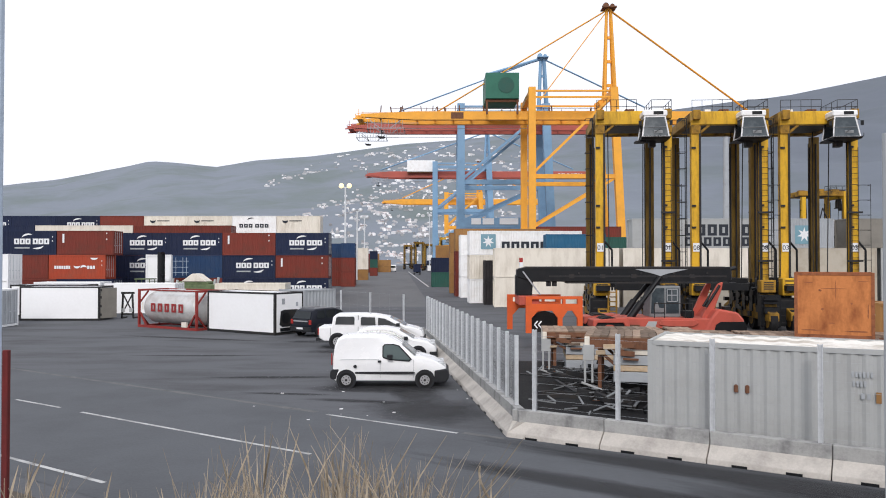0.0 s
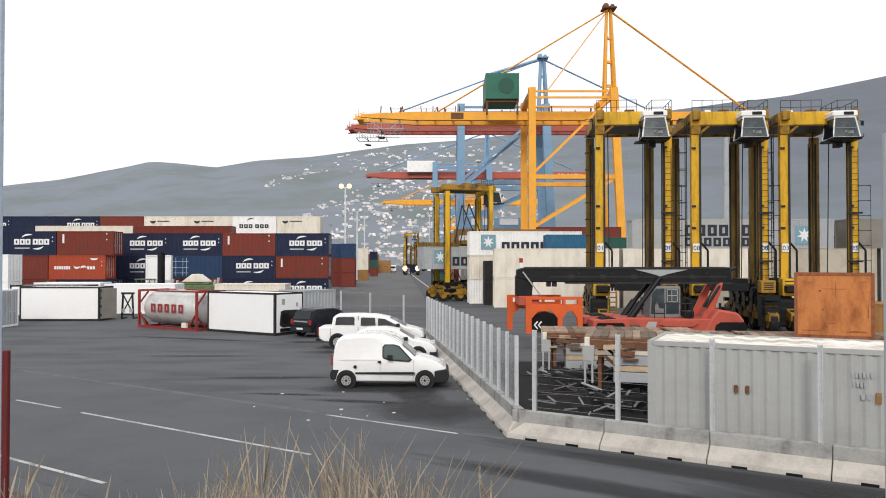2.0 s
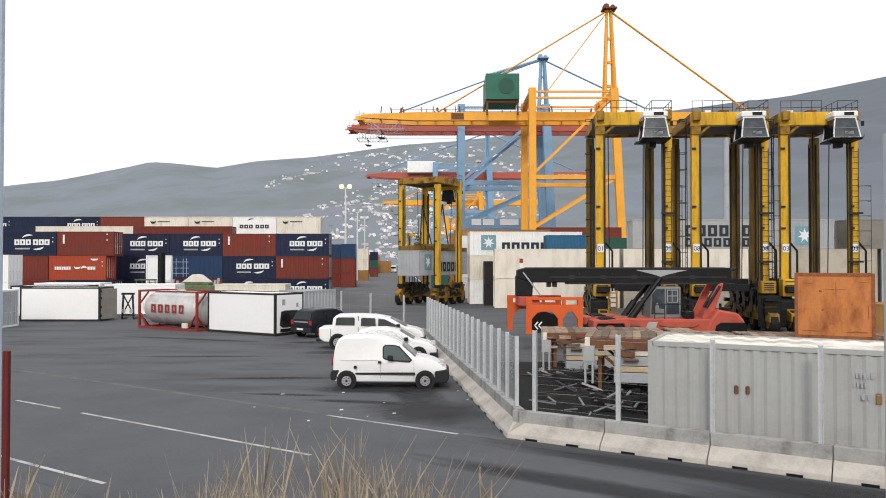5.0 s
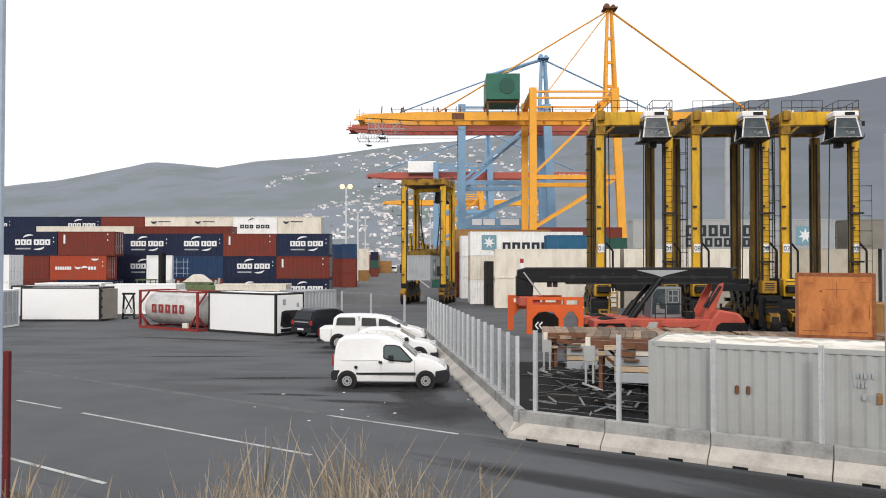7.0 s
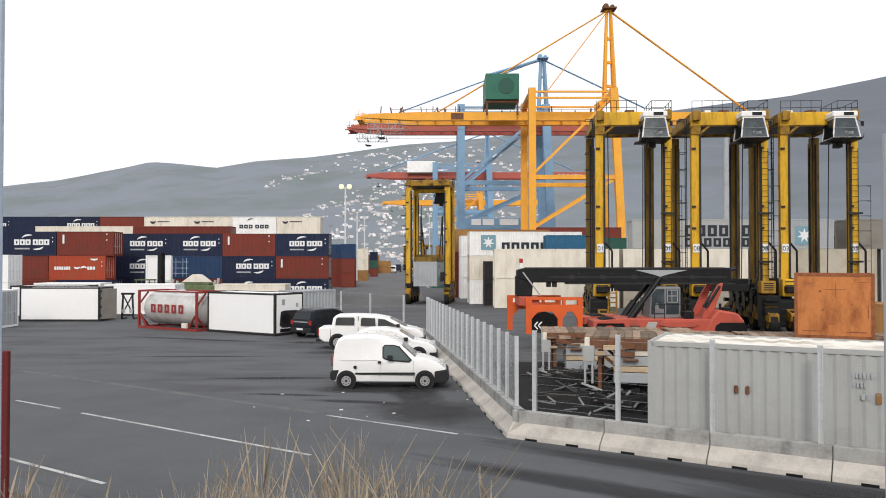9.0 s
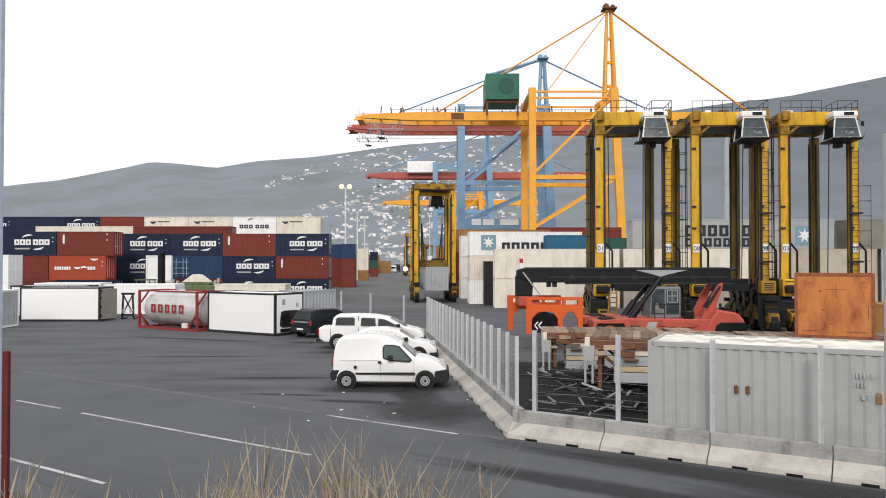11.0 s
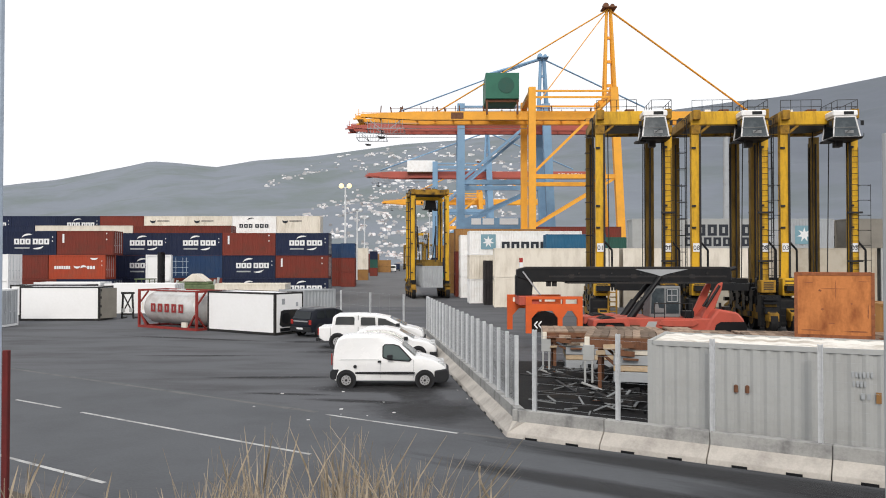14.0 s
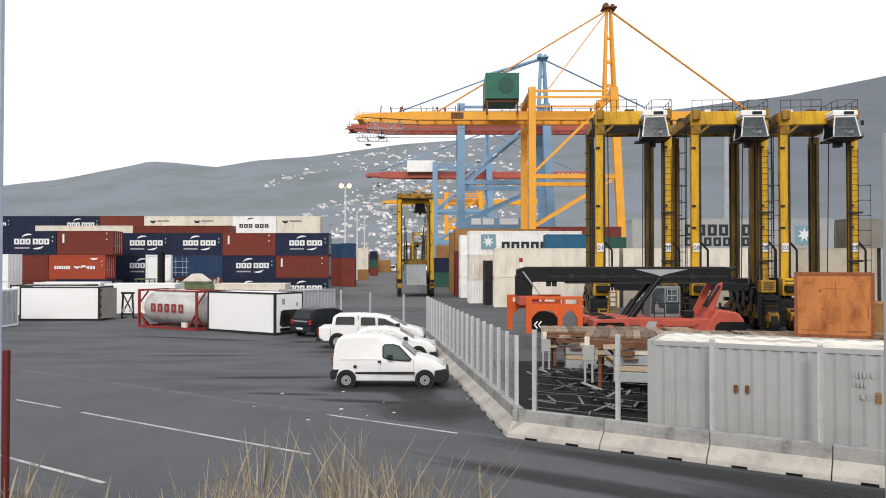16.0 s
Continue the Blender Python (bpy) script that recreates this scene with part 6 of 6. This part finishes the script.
# ---- rusty container on a low trailer ----
def flat_trailer(m, length, deck, label, name="flat_rack", white=False):
    th = thing(name, m, label, "flat rack", "flat racks")
    for y in (0, W - 0.14):
        bm = B()
        box(bm, 0, length, y, y + 0.14, deck - 0.42, deck - 0.06)
        part("side_rail", bm, RUST, th, "rusty steel side rail")
    cross = None
    for x in np.arange(0.1, length, 0.9):
        if cross is None:
            bm = B()
            box(bm, 0, 0.1, 0.14, W - 0.14, deck - 0.36, deck - 0.1)
            cross = part("cross_member", bm, RUST, th)
            cross.matrix_basis = pose(x, 0, 0)
        else:
            again(cross, pose(x, 0, 0), th)
    if white:
        for z0, z1, paint, text in ((0.44, 0.60, CREAM, "cream steel deck edge"), (0.62, 0.92, MID_GREY, "grey deck of a folded rack"), (0.94, 1.12, WOOD_PALE, "pale timber deck edge"), (1.14, 1.46, MID_GREY, "grey deck of a folded rack")):
            bm = B()
            box(bm, 0.9, length, 0.05, W - 0.05, deck - z1, deck - z0)
            part("stacked_deck", bm, paint, th, text, bevel=0.015)
        r = random.Random(int(deck * 50))
        for k in range(9):
            x, z = r.uniform(0.15, 1.3), deck - r.uniform(0.15, 0.75)
            bm = B()
            box(bm, 0, r.uniform(0.15, 0.5), 0, 0.12, 0, r.uniform(0.06, 0.16))
            o = part("timber_block", bm, r.choice((WOOD, WOOD_PALE, RUST, RUST)), th, bevel=0.01)
            o.matrix_basis = pose(x, -0.14 + r.uniform(-0.03, 0.0), z, 0, r.uniform(-4, 4), r.uniform(-3, 3))
        for x in (-0.05,):
            bm = B()
            box(bm, x, x + 0.36, -0.08, 0.1, deck - 0.8, deck - 0.3)
            for dx in (0.03, 0.26):
                box(bm, x + dx, x + dx + 0.07, -0.08, -0.01, deck - 1.5, deck - 0.8)
            beam(bm, (x - 0.05, -0.05, deck - 1.5), (x + 0.6, -0.05, deck - 1.72), 0.07)
            part("end_bracket", bm, GREY_BOX, th, "pale hinged end bracket", bevel=0.015)
    r = random.Random(int(length * 10))
    board = None
    k = 0
    x = 0.0
    while x < length - 0.2:
        if board is None:
            bm = B()
            box(bm, 0, 0.24, 0.02, W - 0.02, deck - 0.06, deck)
            board = part("plank", bm, WOOD, th)
        elif r.random() > 0.06:
            again(board, pose(x, r.uniform(-0.03, 0.03), r.uniform(-0.012, 0.008), 0, 0, r.uniform(-0.4, 0.4)), th)
        x += 0.25
    for x in (0.35, length - 0.75):
        for y in (0.02, W - 0.24):
            bm = B()
            box(bm, x + 0.06, x + 0.18, y + 0.04, y + 0.16, 0, deck - 0.42)
            box(bm, x - 0.14, x + 0.38, y - 0.06, y + 0.26, 0, 0.05)
            beam(bm, (x + 0.12, y + 0.1, deck - 0.5), (x + 0.9 if x < 2 else x - 0.7, y + 0.1, 0.9), 0.09)
            part("stanchion", bm, RUST, th, "rusty end post", bevel=0.01)
    bm = B()
    for x in (0.0, length - 0.16):
        box(bm, x, x + 0.16, -0.04, W + 0.04, deck - 0.7, deck - 0.04)
    part("end_beam", bm, CREAM if white else RUST, th, bevel=0.015)
    return th


flat_trailer(pose(3.888, 30, 0, 0, 0, -6), 6.06, 1.76, "stack-height flat rack with weathered brown plank deck", white=True)
flat_trailer(pose(4.529, 24.6, 0, 0, 0, -14), 6.06, 2.10, "flat rack with plank deck and pale end posts", white=True)
flat_trailer(pose(7.549, 33.5, 0, 0, 0, -6), 12.2, 1.3, "long flat rack with weathered plank deck")
flat_trailer(pose(14.836, 32.6, 0, 0, 0, -26), 3.4, 1.24, "low rusty trailer deck under an orange container")
orange_box = container(2.991, 2.75, RUSTY, pose(14.908, 32.6, 1.252, 0, 0, -26), "faded orange container with rust stains on a low deck", "", True, "loose containers", rails=RUSTY_EDGE)
r = random.Random(6)
for x, z, w, h in ((0.95, 2.06, 1.05, 0.035), (1.55, 1.5, 0.03, 0.95), (0.9, 1.95, 0.16, 0.10), (1.0, 1.16, 0.14, 0.12), (2.1, 1.42, 0.10, 0.09), (1.25, 0.62, 0.3, 0.05), (0.4, 2.3, 0.35, 0.05), (2.3, 2.36, 0.5, 0.04), (0.25, 0.30, 0.9, 0.06), (1.9, 0.28, 0.9, 0.08), (2.72, 0.7, 0.05, 0.8)):
    bm = B()
    pts = [bm.verts.new((x + w * (0.5 + 0.5 * math.cos(a) * r.uniform(0.6, 1.1)), 0.014, z + h * (0.5 + 0.5 * math.sin(a) * r.uniform(0.6, 1.1)))) for a in (2 * math.pi * i / 14 for i in range(14))]
    bm.faces.new(pts)
    part("rust_patch", bm, RUSTY_EDGE, orange_box, "brown rust patch")
container(S20, HT, BROWN_BOX, pose(19.409, 34.5, 0, 0, 0, -26), "brown container beside the orange one", "", False, "loose containers")
gc = container(S20 * 2 + 0.08, HT, GREY_BOX, pose(4.88, 18.35, 0, 0, 0, TURN + 7.5), "pale grey corrugated container close behind the wire fence", "", False, "loose containers")
for x in (1.93, 2.17):
    bm = B()
    box(bm, x, x + 0.09, -0.02, 0.03, 1.46, 1.66)
    part("vent", bm, RUST, gc, "rusty vent", bevel=0.025)
for x, z, k, w in ((4.30, 1.98, 6, 0.045), (4.32, 1.78, 4, 0.045), (4.48, 1.52, 2, 0.07)):
    letters(gc, MID_GREY, x, z, k, w, 0.12, -0.012, 0.6, "small dark bar")
for ob in gc.children:
    if ob.name.startswith("roof"):
        ob.data.materials[0] = STAINED_ROOF
bm = B()
box(bm, 4.76, 4.86, -0.012, 0.02, 1.45, 1.68)
part("plate", bm, BROWN_BOX, gc)

# scrap on the ground under the flat racks
r = random.Random(11)
bm = B()
for k in range(260):
    x, y = r.uniform(4.3, 9.5), r.uniform(22.2, 31)
    a = r.uniform(0, math.pi)
    l = r.uniform(0.3, 1.7)
    z = r.uniform(0.06, 0.45)
    beam(bm, (x, y, z), (x + l * math.cos(a), y + l * math.sin(a), max(0.05, z + r.uniform(-0.2, 0.25))), r.uniform(0.03, 0.16), r.uniform(0.03, 0.2))
tagged(part("scrap_steel", bm, DARK, None, "tangle of dark scrap steel on the ground"), category="scrap", kind="stuff")
bm = B()
for k in range(80):
    x, y = r.uniform(3.2, 8.0), r.uniform(21.4, 29)
    a = r.uniform(0, math.pi)
    l = r.uniform(0.08, 0.9)
    z = r.uniform(0.06, 0.5)
    beam(bm, (x, y, z), (x + l * math.cos(a), y + l * math.sin(a), max(0.05, z + r.uniform(-0.1, 0.2))), r.uniform(0.02, 0.08), 0.03)
tagged(part("scrap_bars", bm, CAB_GREY, None, "grey metal bars lying on the scrap"), category="scrap", kind="stuff")
# Thin near-black sheet laid on the ground under the racks.
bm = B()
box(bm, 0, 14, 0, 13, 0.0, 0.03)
setting("oily_ground", bm, NEAR_BLACK, "near-black yard ground under the racks", "ground", pose(2.2, 21.2, 0.002, 0, 0, 0))
bm = B()
bmesh.ops.create_icosphere(bm, subdivisions=2, radius=0.28)
for v in bm.verts:
    v.co *= 1 + 0.25 * noise.noise(v.co * 4)
    v.co.z = max(v.co.z * 0.7 + 0.12, 0)
st = part("boulder", bm, CREAM, None, "pale stone by the fence corner", smooth=True)
st.matrix_world = pose(2.15, 21.0, 0.0)
tagged(st, category="stone")

# ---- lamp posts and masts ----
def lamp_post(m, h, label, heads=2, lit=True):
    th = thing("street_lamp", m, label, "lamp post", "yard lamps")
    bm = B()
    tube(bm, (0, 0, 0), (0, 0, h), 0.28, 0.16, n=10)
    beam(bm, (-0.9, 0, h), (0.9, 0, h), 0.18)
    part("pole", bm, GALV, th)
    for k in range(heads):
        x = -0.85 + 1.7 * k
        bm = B()
        bmesh.ops.create_uvsphere(bm, u_segments=12, v_segments=8, radius=0.55)
        for v in bm.verts:
            v.co.y *= 0.5
        o = part("lamp_head", bm, LAMP if lit else GALV, th, "glowing warm lamp" if lit else "", smooth=True)
        o.matrix_basis = pose(x, -0.1, h + 0.3)
    return th


lamp_post(pose(-21.02, 165, 0), 20.488, "tall yard lamp post with two lit lamps")
lamp_post(pose(-21.267, 190, 0), 16.902, "tall yard lamp post", lit=False)
lamp_post(pose(-23.542, 230, 0), 17.491, "tall yard lamp post", lit=False)
lamp_post(pose(-7.069, 400, 0), 29.487, "tall yard lamp post", lit=False)
mast = thing("mast", pose(55.449, 150, 0), "tall pale tapering mast", "mast")
bm = B()
tube(bm, (0, 0, 0), (0, 0, 29.303), 0.75, 0.5, n=14)
part("pole", bm, MID_GREY, mast, smooth=True)
bm = B()
box(bm, -0.8, 0.8, -0.8, 0.8, 29.303, 29.965)
part("mast_head", bm, MID_GREY, mast)

# ---- distant yard ----
far_model = bpy.data.objects["straddle_carrier"]
for x, y, rz in ((-12.0, 385, 85), (-7.8, 430, 95), (-20.5, 450, 88), (-20.2, 520, 92)):
    tagged(copy_thing(far_model, pose(x, y, 0, 0, 0, rz)), "distant yellow straddle carrier on the yard road", "straddle carrier", "distant straddle carriers")
far_carrier = copy_thing(far_model, pose(-7.069, 300, 0, 0, 0, -88))
tagged(far_carrier, "distant yellow straddle carrier driving with lit headlamps", "straddle carrier", "distant straddle carriers")
for y in (-2.1, 2.1):
    bm = B()
    bmesh.ops.create_uvsphere(bm, u_segments=10, v_segments=8, radius=0.75)
    hl = part("headlamp", bm, HEADLAMP, far_carrier, "glowing white headlamp")
    hl.matrix_basis = pose(4.6, y, 2.3)
far_truck = tractor(pose(-9.01, 266, 0, 0, 0, 92), "distant dark truck on the yard road")
for ob in far_truck.children:
    if ob.name.startswith("cab"):
        bm = B()
        box(bm, -5.6, -1.2, -1.25, 1.25, 0.95, 3.6)
        part("load", bm, NAVY, far_truck, "dark box load")
r = random.Random(21)
for k in range(46):
    y = r.uniform(270, 560)
    u = r.choice((r.uniform(-0.115, -0.082), r.uniform(-0.028, 0.04)))
    paint = r.choice((RED_BOX, NAVY, WHITE, CREAM, BROWN_BOX, WHITE))
    for z in range(r.choice((1, 2, 3))):
        container(S20, HT, paint, pose(u * y, y, z * HT, 0, 0, r.choice((4, 94))), "distant container beside the yard road", "", False, "distant containers")

# the yard road and its lines
bm = B()
bm.faces.new([bm.verts.new(p) for p in ((-13.2, 76, 0.003), (-1.2, 76, 0.003), (-16.2, 345, 0.003), (-30.5, 345, 0.003))])
setting("yard_road", bm, YARD, "pale worn asphalt of the yard road", "road")
bm = B()
bm.faces.new([bm.verts.new(p) for p in ((-14.3, 97, 0.012), (-13.9, 97, 0.012), (-25.0, 263, 0.012), (-25.7, 263, 0.012))])
setting("yard_line", bm, DUST, "faint pale line along the yard road", "road line")
bm = B()
bm.faces.new([bm.verts.new(p) for p in ((-2.704, 136, 0.012), (-2.704 + 0.3, 136, 0.012), (-15.477 + 0.5, 339, 0.012), (-15.477, 339, 0.012))])
setting("yard_line", bm, PAINT, "faded white line along the yard road", "road line")

# ---- houses on the slope ----
r = random.Random(5)
bw, bf = B(), B()
TOWN_U = (-0.215, -0.19, -0.135, -0.075, -0.003, 0.045, 0.13)      # bearing, and the upper edge of the town there
TOWN_TOP = (0.050, 0.060, 0.088, 0.103, 0.128, 0.147, 0.150)
made = 0
while made < 1750:
    u, t = r.uniform(-0.24, 0.13), r.uniform(0.0, 0.95)
    p = hill_point(u, t)
    e = (p.z - 4.5) / p.y
    edge = float(np.interp(u, TOWN_U, TOWN_TOP))
    town = 0.9 if 0.030 < e < edge and u > -0.205 else 0.0
    town *= 0.35 + 0.65 * math.exp(-((u + 0.06) / 0.07) ** 2)
    shore = 1.0 if e < 0.026 and -0.105 < u < -0.03 else 0.0
    upper = 0.55 * math.exp(-((u + 0.045) / 0.075) ** 2) * math.exp(-((e - 0.134) / 0.012) ** 2)
    lane = 0.5 * math.exp(-(((e - 0.106) - (u + 0.21) * 0.25) / 0.0035) ** 2) * (1.0 if -0.235 < u < -0.15 else 0.0)
    clump = 0.05 + 2.8 * max(0, noise.noise(Vector((u * 60, e * 170, 3.0))) - 0.02)
    if r.random() > max(town, shore, upper, lane) * clump:
        continue
    made += 1
    size = 0.8 if e > 0.1 else 0.62 if e > 0.03 else 0.5
    w, d, h = r.choice((6, 9, 12, 18)) * r.uniform(0.7, 1.1) * size * (0.7 + 0.5 * t), r.uniform(5, 9) * size, r.uniform(2.8, 5.5) * size
    a = r.uniform(-0.6, 0.6)
    for bm, z0, z1, k in ((bw, -3, h, 1.0), (bf, h, h + 1.3, 0.5)):
        c, s_ = math.cos(a), math.sin(a)
        lo = [bm.verts.new((p.x + (x * c - y * s_) * w / 2, p.y + (x * s_ + y * c) * d / 2, p.z + z0)) for x, y in ((-1, -1), (1, -1), (1, 1), (-1, 1))]
        hi = [bm.verts.new((p.x + (x * c - y * s_ * 1) * w / 2 * k, p.y + (x * s_ + y * c) * d / 2 * k, p.z + z1)) for x, y in ((-1, -1), (1, -1), (1, 1), (-1, 1))]
        for i in range(4):
            bm.faces.new((lo[i - 1], lo[i], hi[i], hi[i - 1]))
        bm.faces.new(hi)
tagged(part("house_walls", bw, HOUSE, None, "white houses scattered over the hillside"), category="houses", kind="stuff")
tagged(part("house_roofs", bf, ROOFS, None, "pale roofs of the hillside houses"), category="houses", kind="stuff")


# ---- dry grass, posts close by ----
def bank_height(x, y):
    o = (x - ROAD_AT.x) * RN.x + (y - ROAD_AT.y) * RN.y
    return float(np.interp(-o, (9.3, 10.4, 12.2, 14.4, 15.8, 19), (0, 0.12, 1.3, 2.6, 3.0, 3.1)))


r = random.Random(8)
bm = B()


def blade(x, y, z, length, lean, turn, width, head):
    pts = []
    n = 5
    for i in range(n + 1):
        t = i / n
        b = lean * t * t * length
        pts.append(Vector((x + math.cos(turn) * b, y + math.sin(turn) * b, z + length * t * (1 - 0.25 * lean * t))))
    prev = None
    for i, p in enumerate(pts):
        w = width * (1 - 0.75 * i / n)
        if head and i >= n - 1:
            w = width * (1.5 if i == n - 1 else 0.3)
        pair = (bm.verts.new(p + Vector((-w, 0, 0))), bm.verts.new(p + Vector((w, w * 0.7, 0))))
        if prev:
            bm.faces.new((prev[0], prev[1], pair[1], pair[0]))
        prev = pair


for cx, count, low, fan in ((-0.335, 30, 0.27, 0.5), (-0.30, 50, 0.25, 0.45), (-0.27, 40, 0.27, 0.4), (-0.245, 60, 0.20, 0.25), (-0.225, 50, 0.24, 0.35), (-0.19, 20, 0.25, 0.4), (-0.155, 50, 0.25, 0.4), (-0.14, 60, 0.20, 0.3), (-0.115, 50, 0.22, 0.3), (-0.09, 40, 0.26, 0.4), (-0.06, 50, 0.24, 0.4),
                           (-0.04, 60, 0.24, 0.45), (-0.015, 40, 0.25, 0.5), (0.02, 8, 0.28, 0.4), (0.055, 5, 0.26, 0.2), (0.09, 6, 0.29, 0.5), (0.135, 4, 0.29, 0.3), (-0.39, 8, 0.26, 0.3), (-0.44, 6, 0.28, 0.3), (-0.53, 22, 0.28, 0.4), (-0.55, 30, 0.26, 0.3), (-0.5, 14, 0.28, 0.4)):
    yc = r.uniform(3.9, 4.8)
    for k in range(count):
        y = yc + r.gauss(0, 0.12)
        x = cx * yc + r.gauss(0, 0.035)
        z = bank_height(x, y) - 0.03
        top = 4.5 - (low + (0.345 - low) * r.betavariate(2.2, 1.3)) * y
        lean = min(abs(r.gauss(0.0, fan)), 0.9)
        length = max(0.25, top - z) / (1 - 0.25 * lean)
        blade(x, y, z, length, lean * 0.45, r.choice((0, math.pi)) + r.gauss(0, 0.6), r.uniform(0.0016, 0.0045), r.random() < 0.35)
for i in range(14):
    t0, t1 = i / 14, (i + 1) / 14
    p, q = ((0.275 + 0.05 * math.sin(t * 5.2) - 0.025 * t, 4.3, 2.85 + 0.46 * t) for t in (t0, t1))
    tube(bm, p, q, 0.011 - 0.005 * t0, 0.011 - 0.005 * t1, n=5)
tagged(part("dry_grass", bm, STRAW, None, "tall dry straw-coloured grass on the bank"), category="grass", kind="stuff")
bm = B()
tube(bm, (0, 0, 0), (0, 0, 3.5), 0.02, n=10)
pp = part("post", bm, PALE_BLUE, None, "slim pale blue-grey steel post close by", smooth=True)
pp.matrix_world = pose(-1.745, 3.0, bank_height(-1.745, 3.0) - 0.05)
tagged(pp, category="post")
# Upright added for the dark band along the view's right edge.
bm = B()
tube(bm, (0, 0, 0), (0, 0, 2.7), 0.02, n=10)
pp = part("post", bm, MID_GREY, None, "slim grey upright added for the dark band at the view's right edge", smooth=True)
pp.matrix_world = pose(1.743, 3.0, bank_height(1.743, 3.0) - 0.05)
tagged(pp, category="post")
bm = B()
beam(bm, (0, 0, 0), (0, 0, 3.945 - 2.0), 0.034)
pp = part("stake", bm, POST_RED, None, "dull red steel stake on the bank", bevel=0.004)
pp.matrix_world = pose(-2.498, 4.4, 2.0)
tagged(pp, category="stake")
# litter
r = random.Random(2)
bm = B()
for k in range(12):
    x, y = r.uniform(-6, 0.8), r.uniform(20.8, 27)
    e = r.uniform(0.012, 0.04)
    box(bm, x - e * 1.6, x + e * 1.6, y - e, y + e, 0.0, e * 0.6)
tagged(part("litter", bm, WHITE, None, "scattered pale litter on the asphalt"), category="litter", kind="stuff")


# ---- what moves ----
# the loaded carrier: seconds, x, y, heading in degrees
PATH = (
    (0, 47.6, 98, 182), (0.8, 47.6, 98, 182), (0.9, 4.95, 91, 190), (1.5, 3.85, 91, 194), (2, 2.35, 90, 198), (2.5, 1.42, 88.2, 204),
    (3, 0.48, 85.9, 212), (3.5, -0.1, 83.5, 220), (4, -0.6, 82.0, 231), (4.2, -0.8, 81.8, 234), (5.2, -1.4, 82.6, 247), (6.3, -1.7, 84, 256),
    (7, -1.6, 84.1, 259), (8, -1.6, 84.2, 260), (8.5, -1.45, 84.5, 262), (9.2, -1.3, 85.2, 265), (10.2, -1.3, 87.2, 272.5), (11.3, -1.2, 89.6, 278.5),
    (12, -0.95, 91.5, 281), (12.5, -0.9, 92.7, 281), (13.5, -1.6, 95.2, 280), (14.5, -2.4, 97.8, 277.5), (16, -3.75, 102, 274.5))
# height of its load's base: seconds, metres
LIFT = ((0.0, 3.65), (2.5, 3.63), (4.2, 3.3), (6.3, 2.75), (7.0, 2.6), (8.0, 2.3), (9.2, 1.9), (11.3, 1.35), (13.5, 1.35), (16.0, 1.53))
DRIVE = [(t, x, y, h, float(np.interp(t, [a for a, b in LIFT], [b for a, b in LIFT]))) for t, x, y, h in PATH]


def rolled(radius):
    """Turn of the mover's wheels, in degrees, every tenth of a second."""
    ts, xs, ys, hs = (np.array(c) for c in list(zip(*DRIVE))[:4])
    rows, total = [(0.0, 0.0)], 0.0
    for k in range(1, 161):
        t0, t1 = (k - 1) / 10, k / 10
        if t0 >= 0.9:
            h = radians(float(np.interp(t1, ts, hs)))
            total += ((np.interp(t1, ts, xs) - np.interp(t0, ts, xs)) * math.cos(h) + (np.interp(t1, ts, ys) - np.interp(t0, ts, ys)) * math.sin(h)) / radius
        rows.append((t1, math.degrees(total)))
    return rows


def motions():
    spin = rolled(0.72)
    for ob in mover.children:
        if ob.name.startswith("wheel") and not ob.name.startswith("wheel_frame"):
            at = ob.location.copy()
            walk(ob, [(t, pose(*at, 0, a, 0)) for t, a in spin])
    walk(far_carrier, [(t, pose(x, y, 0, 0, 0, h)) for t, x, y, h in ((0.0, 1.2, 310, -95), (0.8, 1.2, 310, -95), (0.9, -8.814, 285, -95), (1.5, -9.923, 275, -93), (2.0, -10.733, 265, -91), (4.2, -10.032, 262, -91), (9.2, -9.068, 262, -88), (11.3, -10.611, 262, -91), (11.7, -6.6, 262, -88), (16.0, -8.103, 262, -88))])
    walk(far_truck, [(t, pose(x, y, 0, 0, 0, 92)) for t, x, y in ((0.0, -9.01, 266), (0.8, -9.01, 266), (2.5, -11.959, 290), (6.3, -16.767, 330), (8.5, -20.677, 360), (12.6, -22.367, 375), (16.0, -22.386, 380))])
    walk(mover, [(t, pose(x, y, 0, 0, 0, h)) for t, x, y, h, z in DRIVE])
    walk(mover_spreader, [(t, pose(-0.9, 0, z + HT)) for t, x, y, h, z in DRIVE])
    walk(cargo, [(t, pose(x, y, z, 0, 0, h) @ pose(S40 / 2 - 0.9, W / 2, 0, 0, 0, 180)) for t, x, y, h, z in DRIVE])


motions()
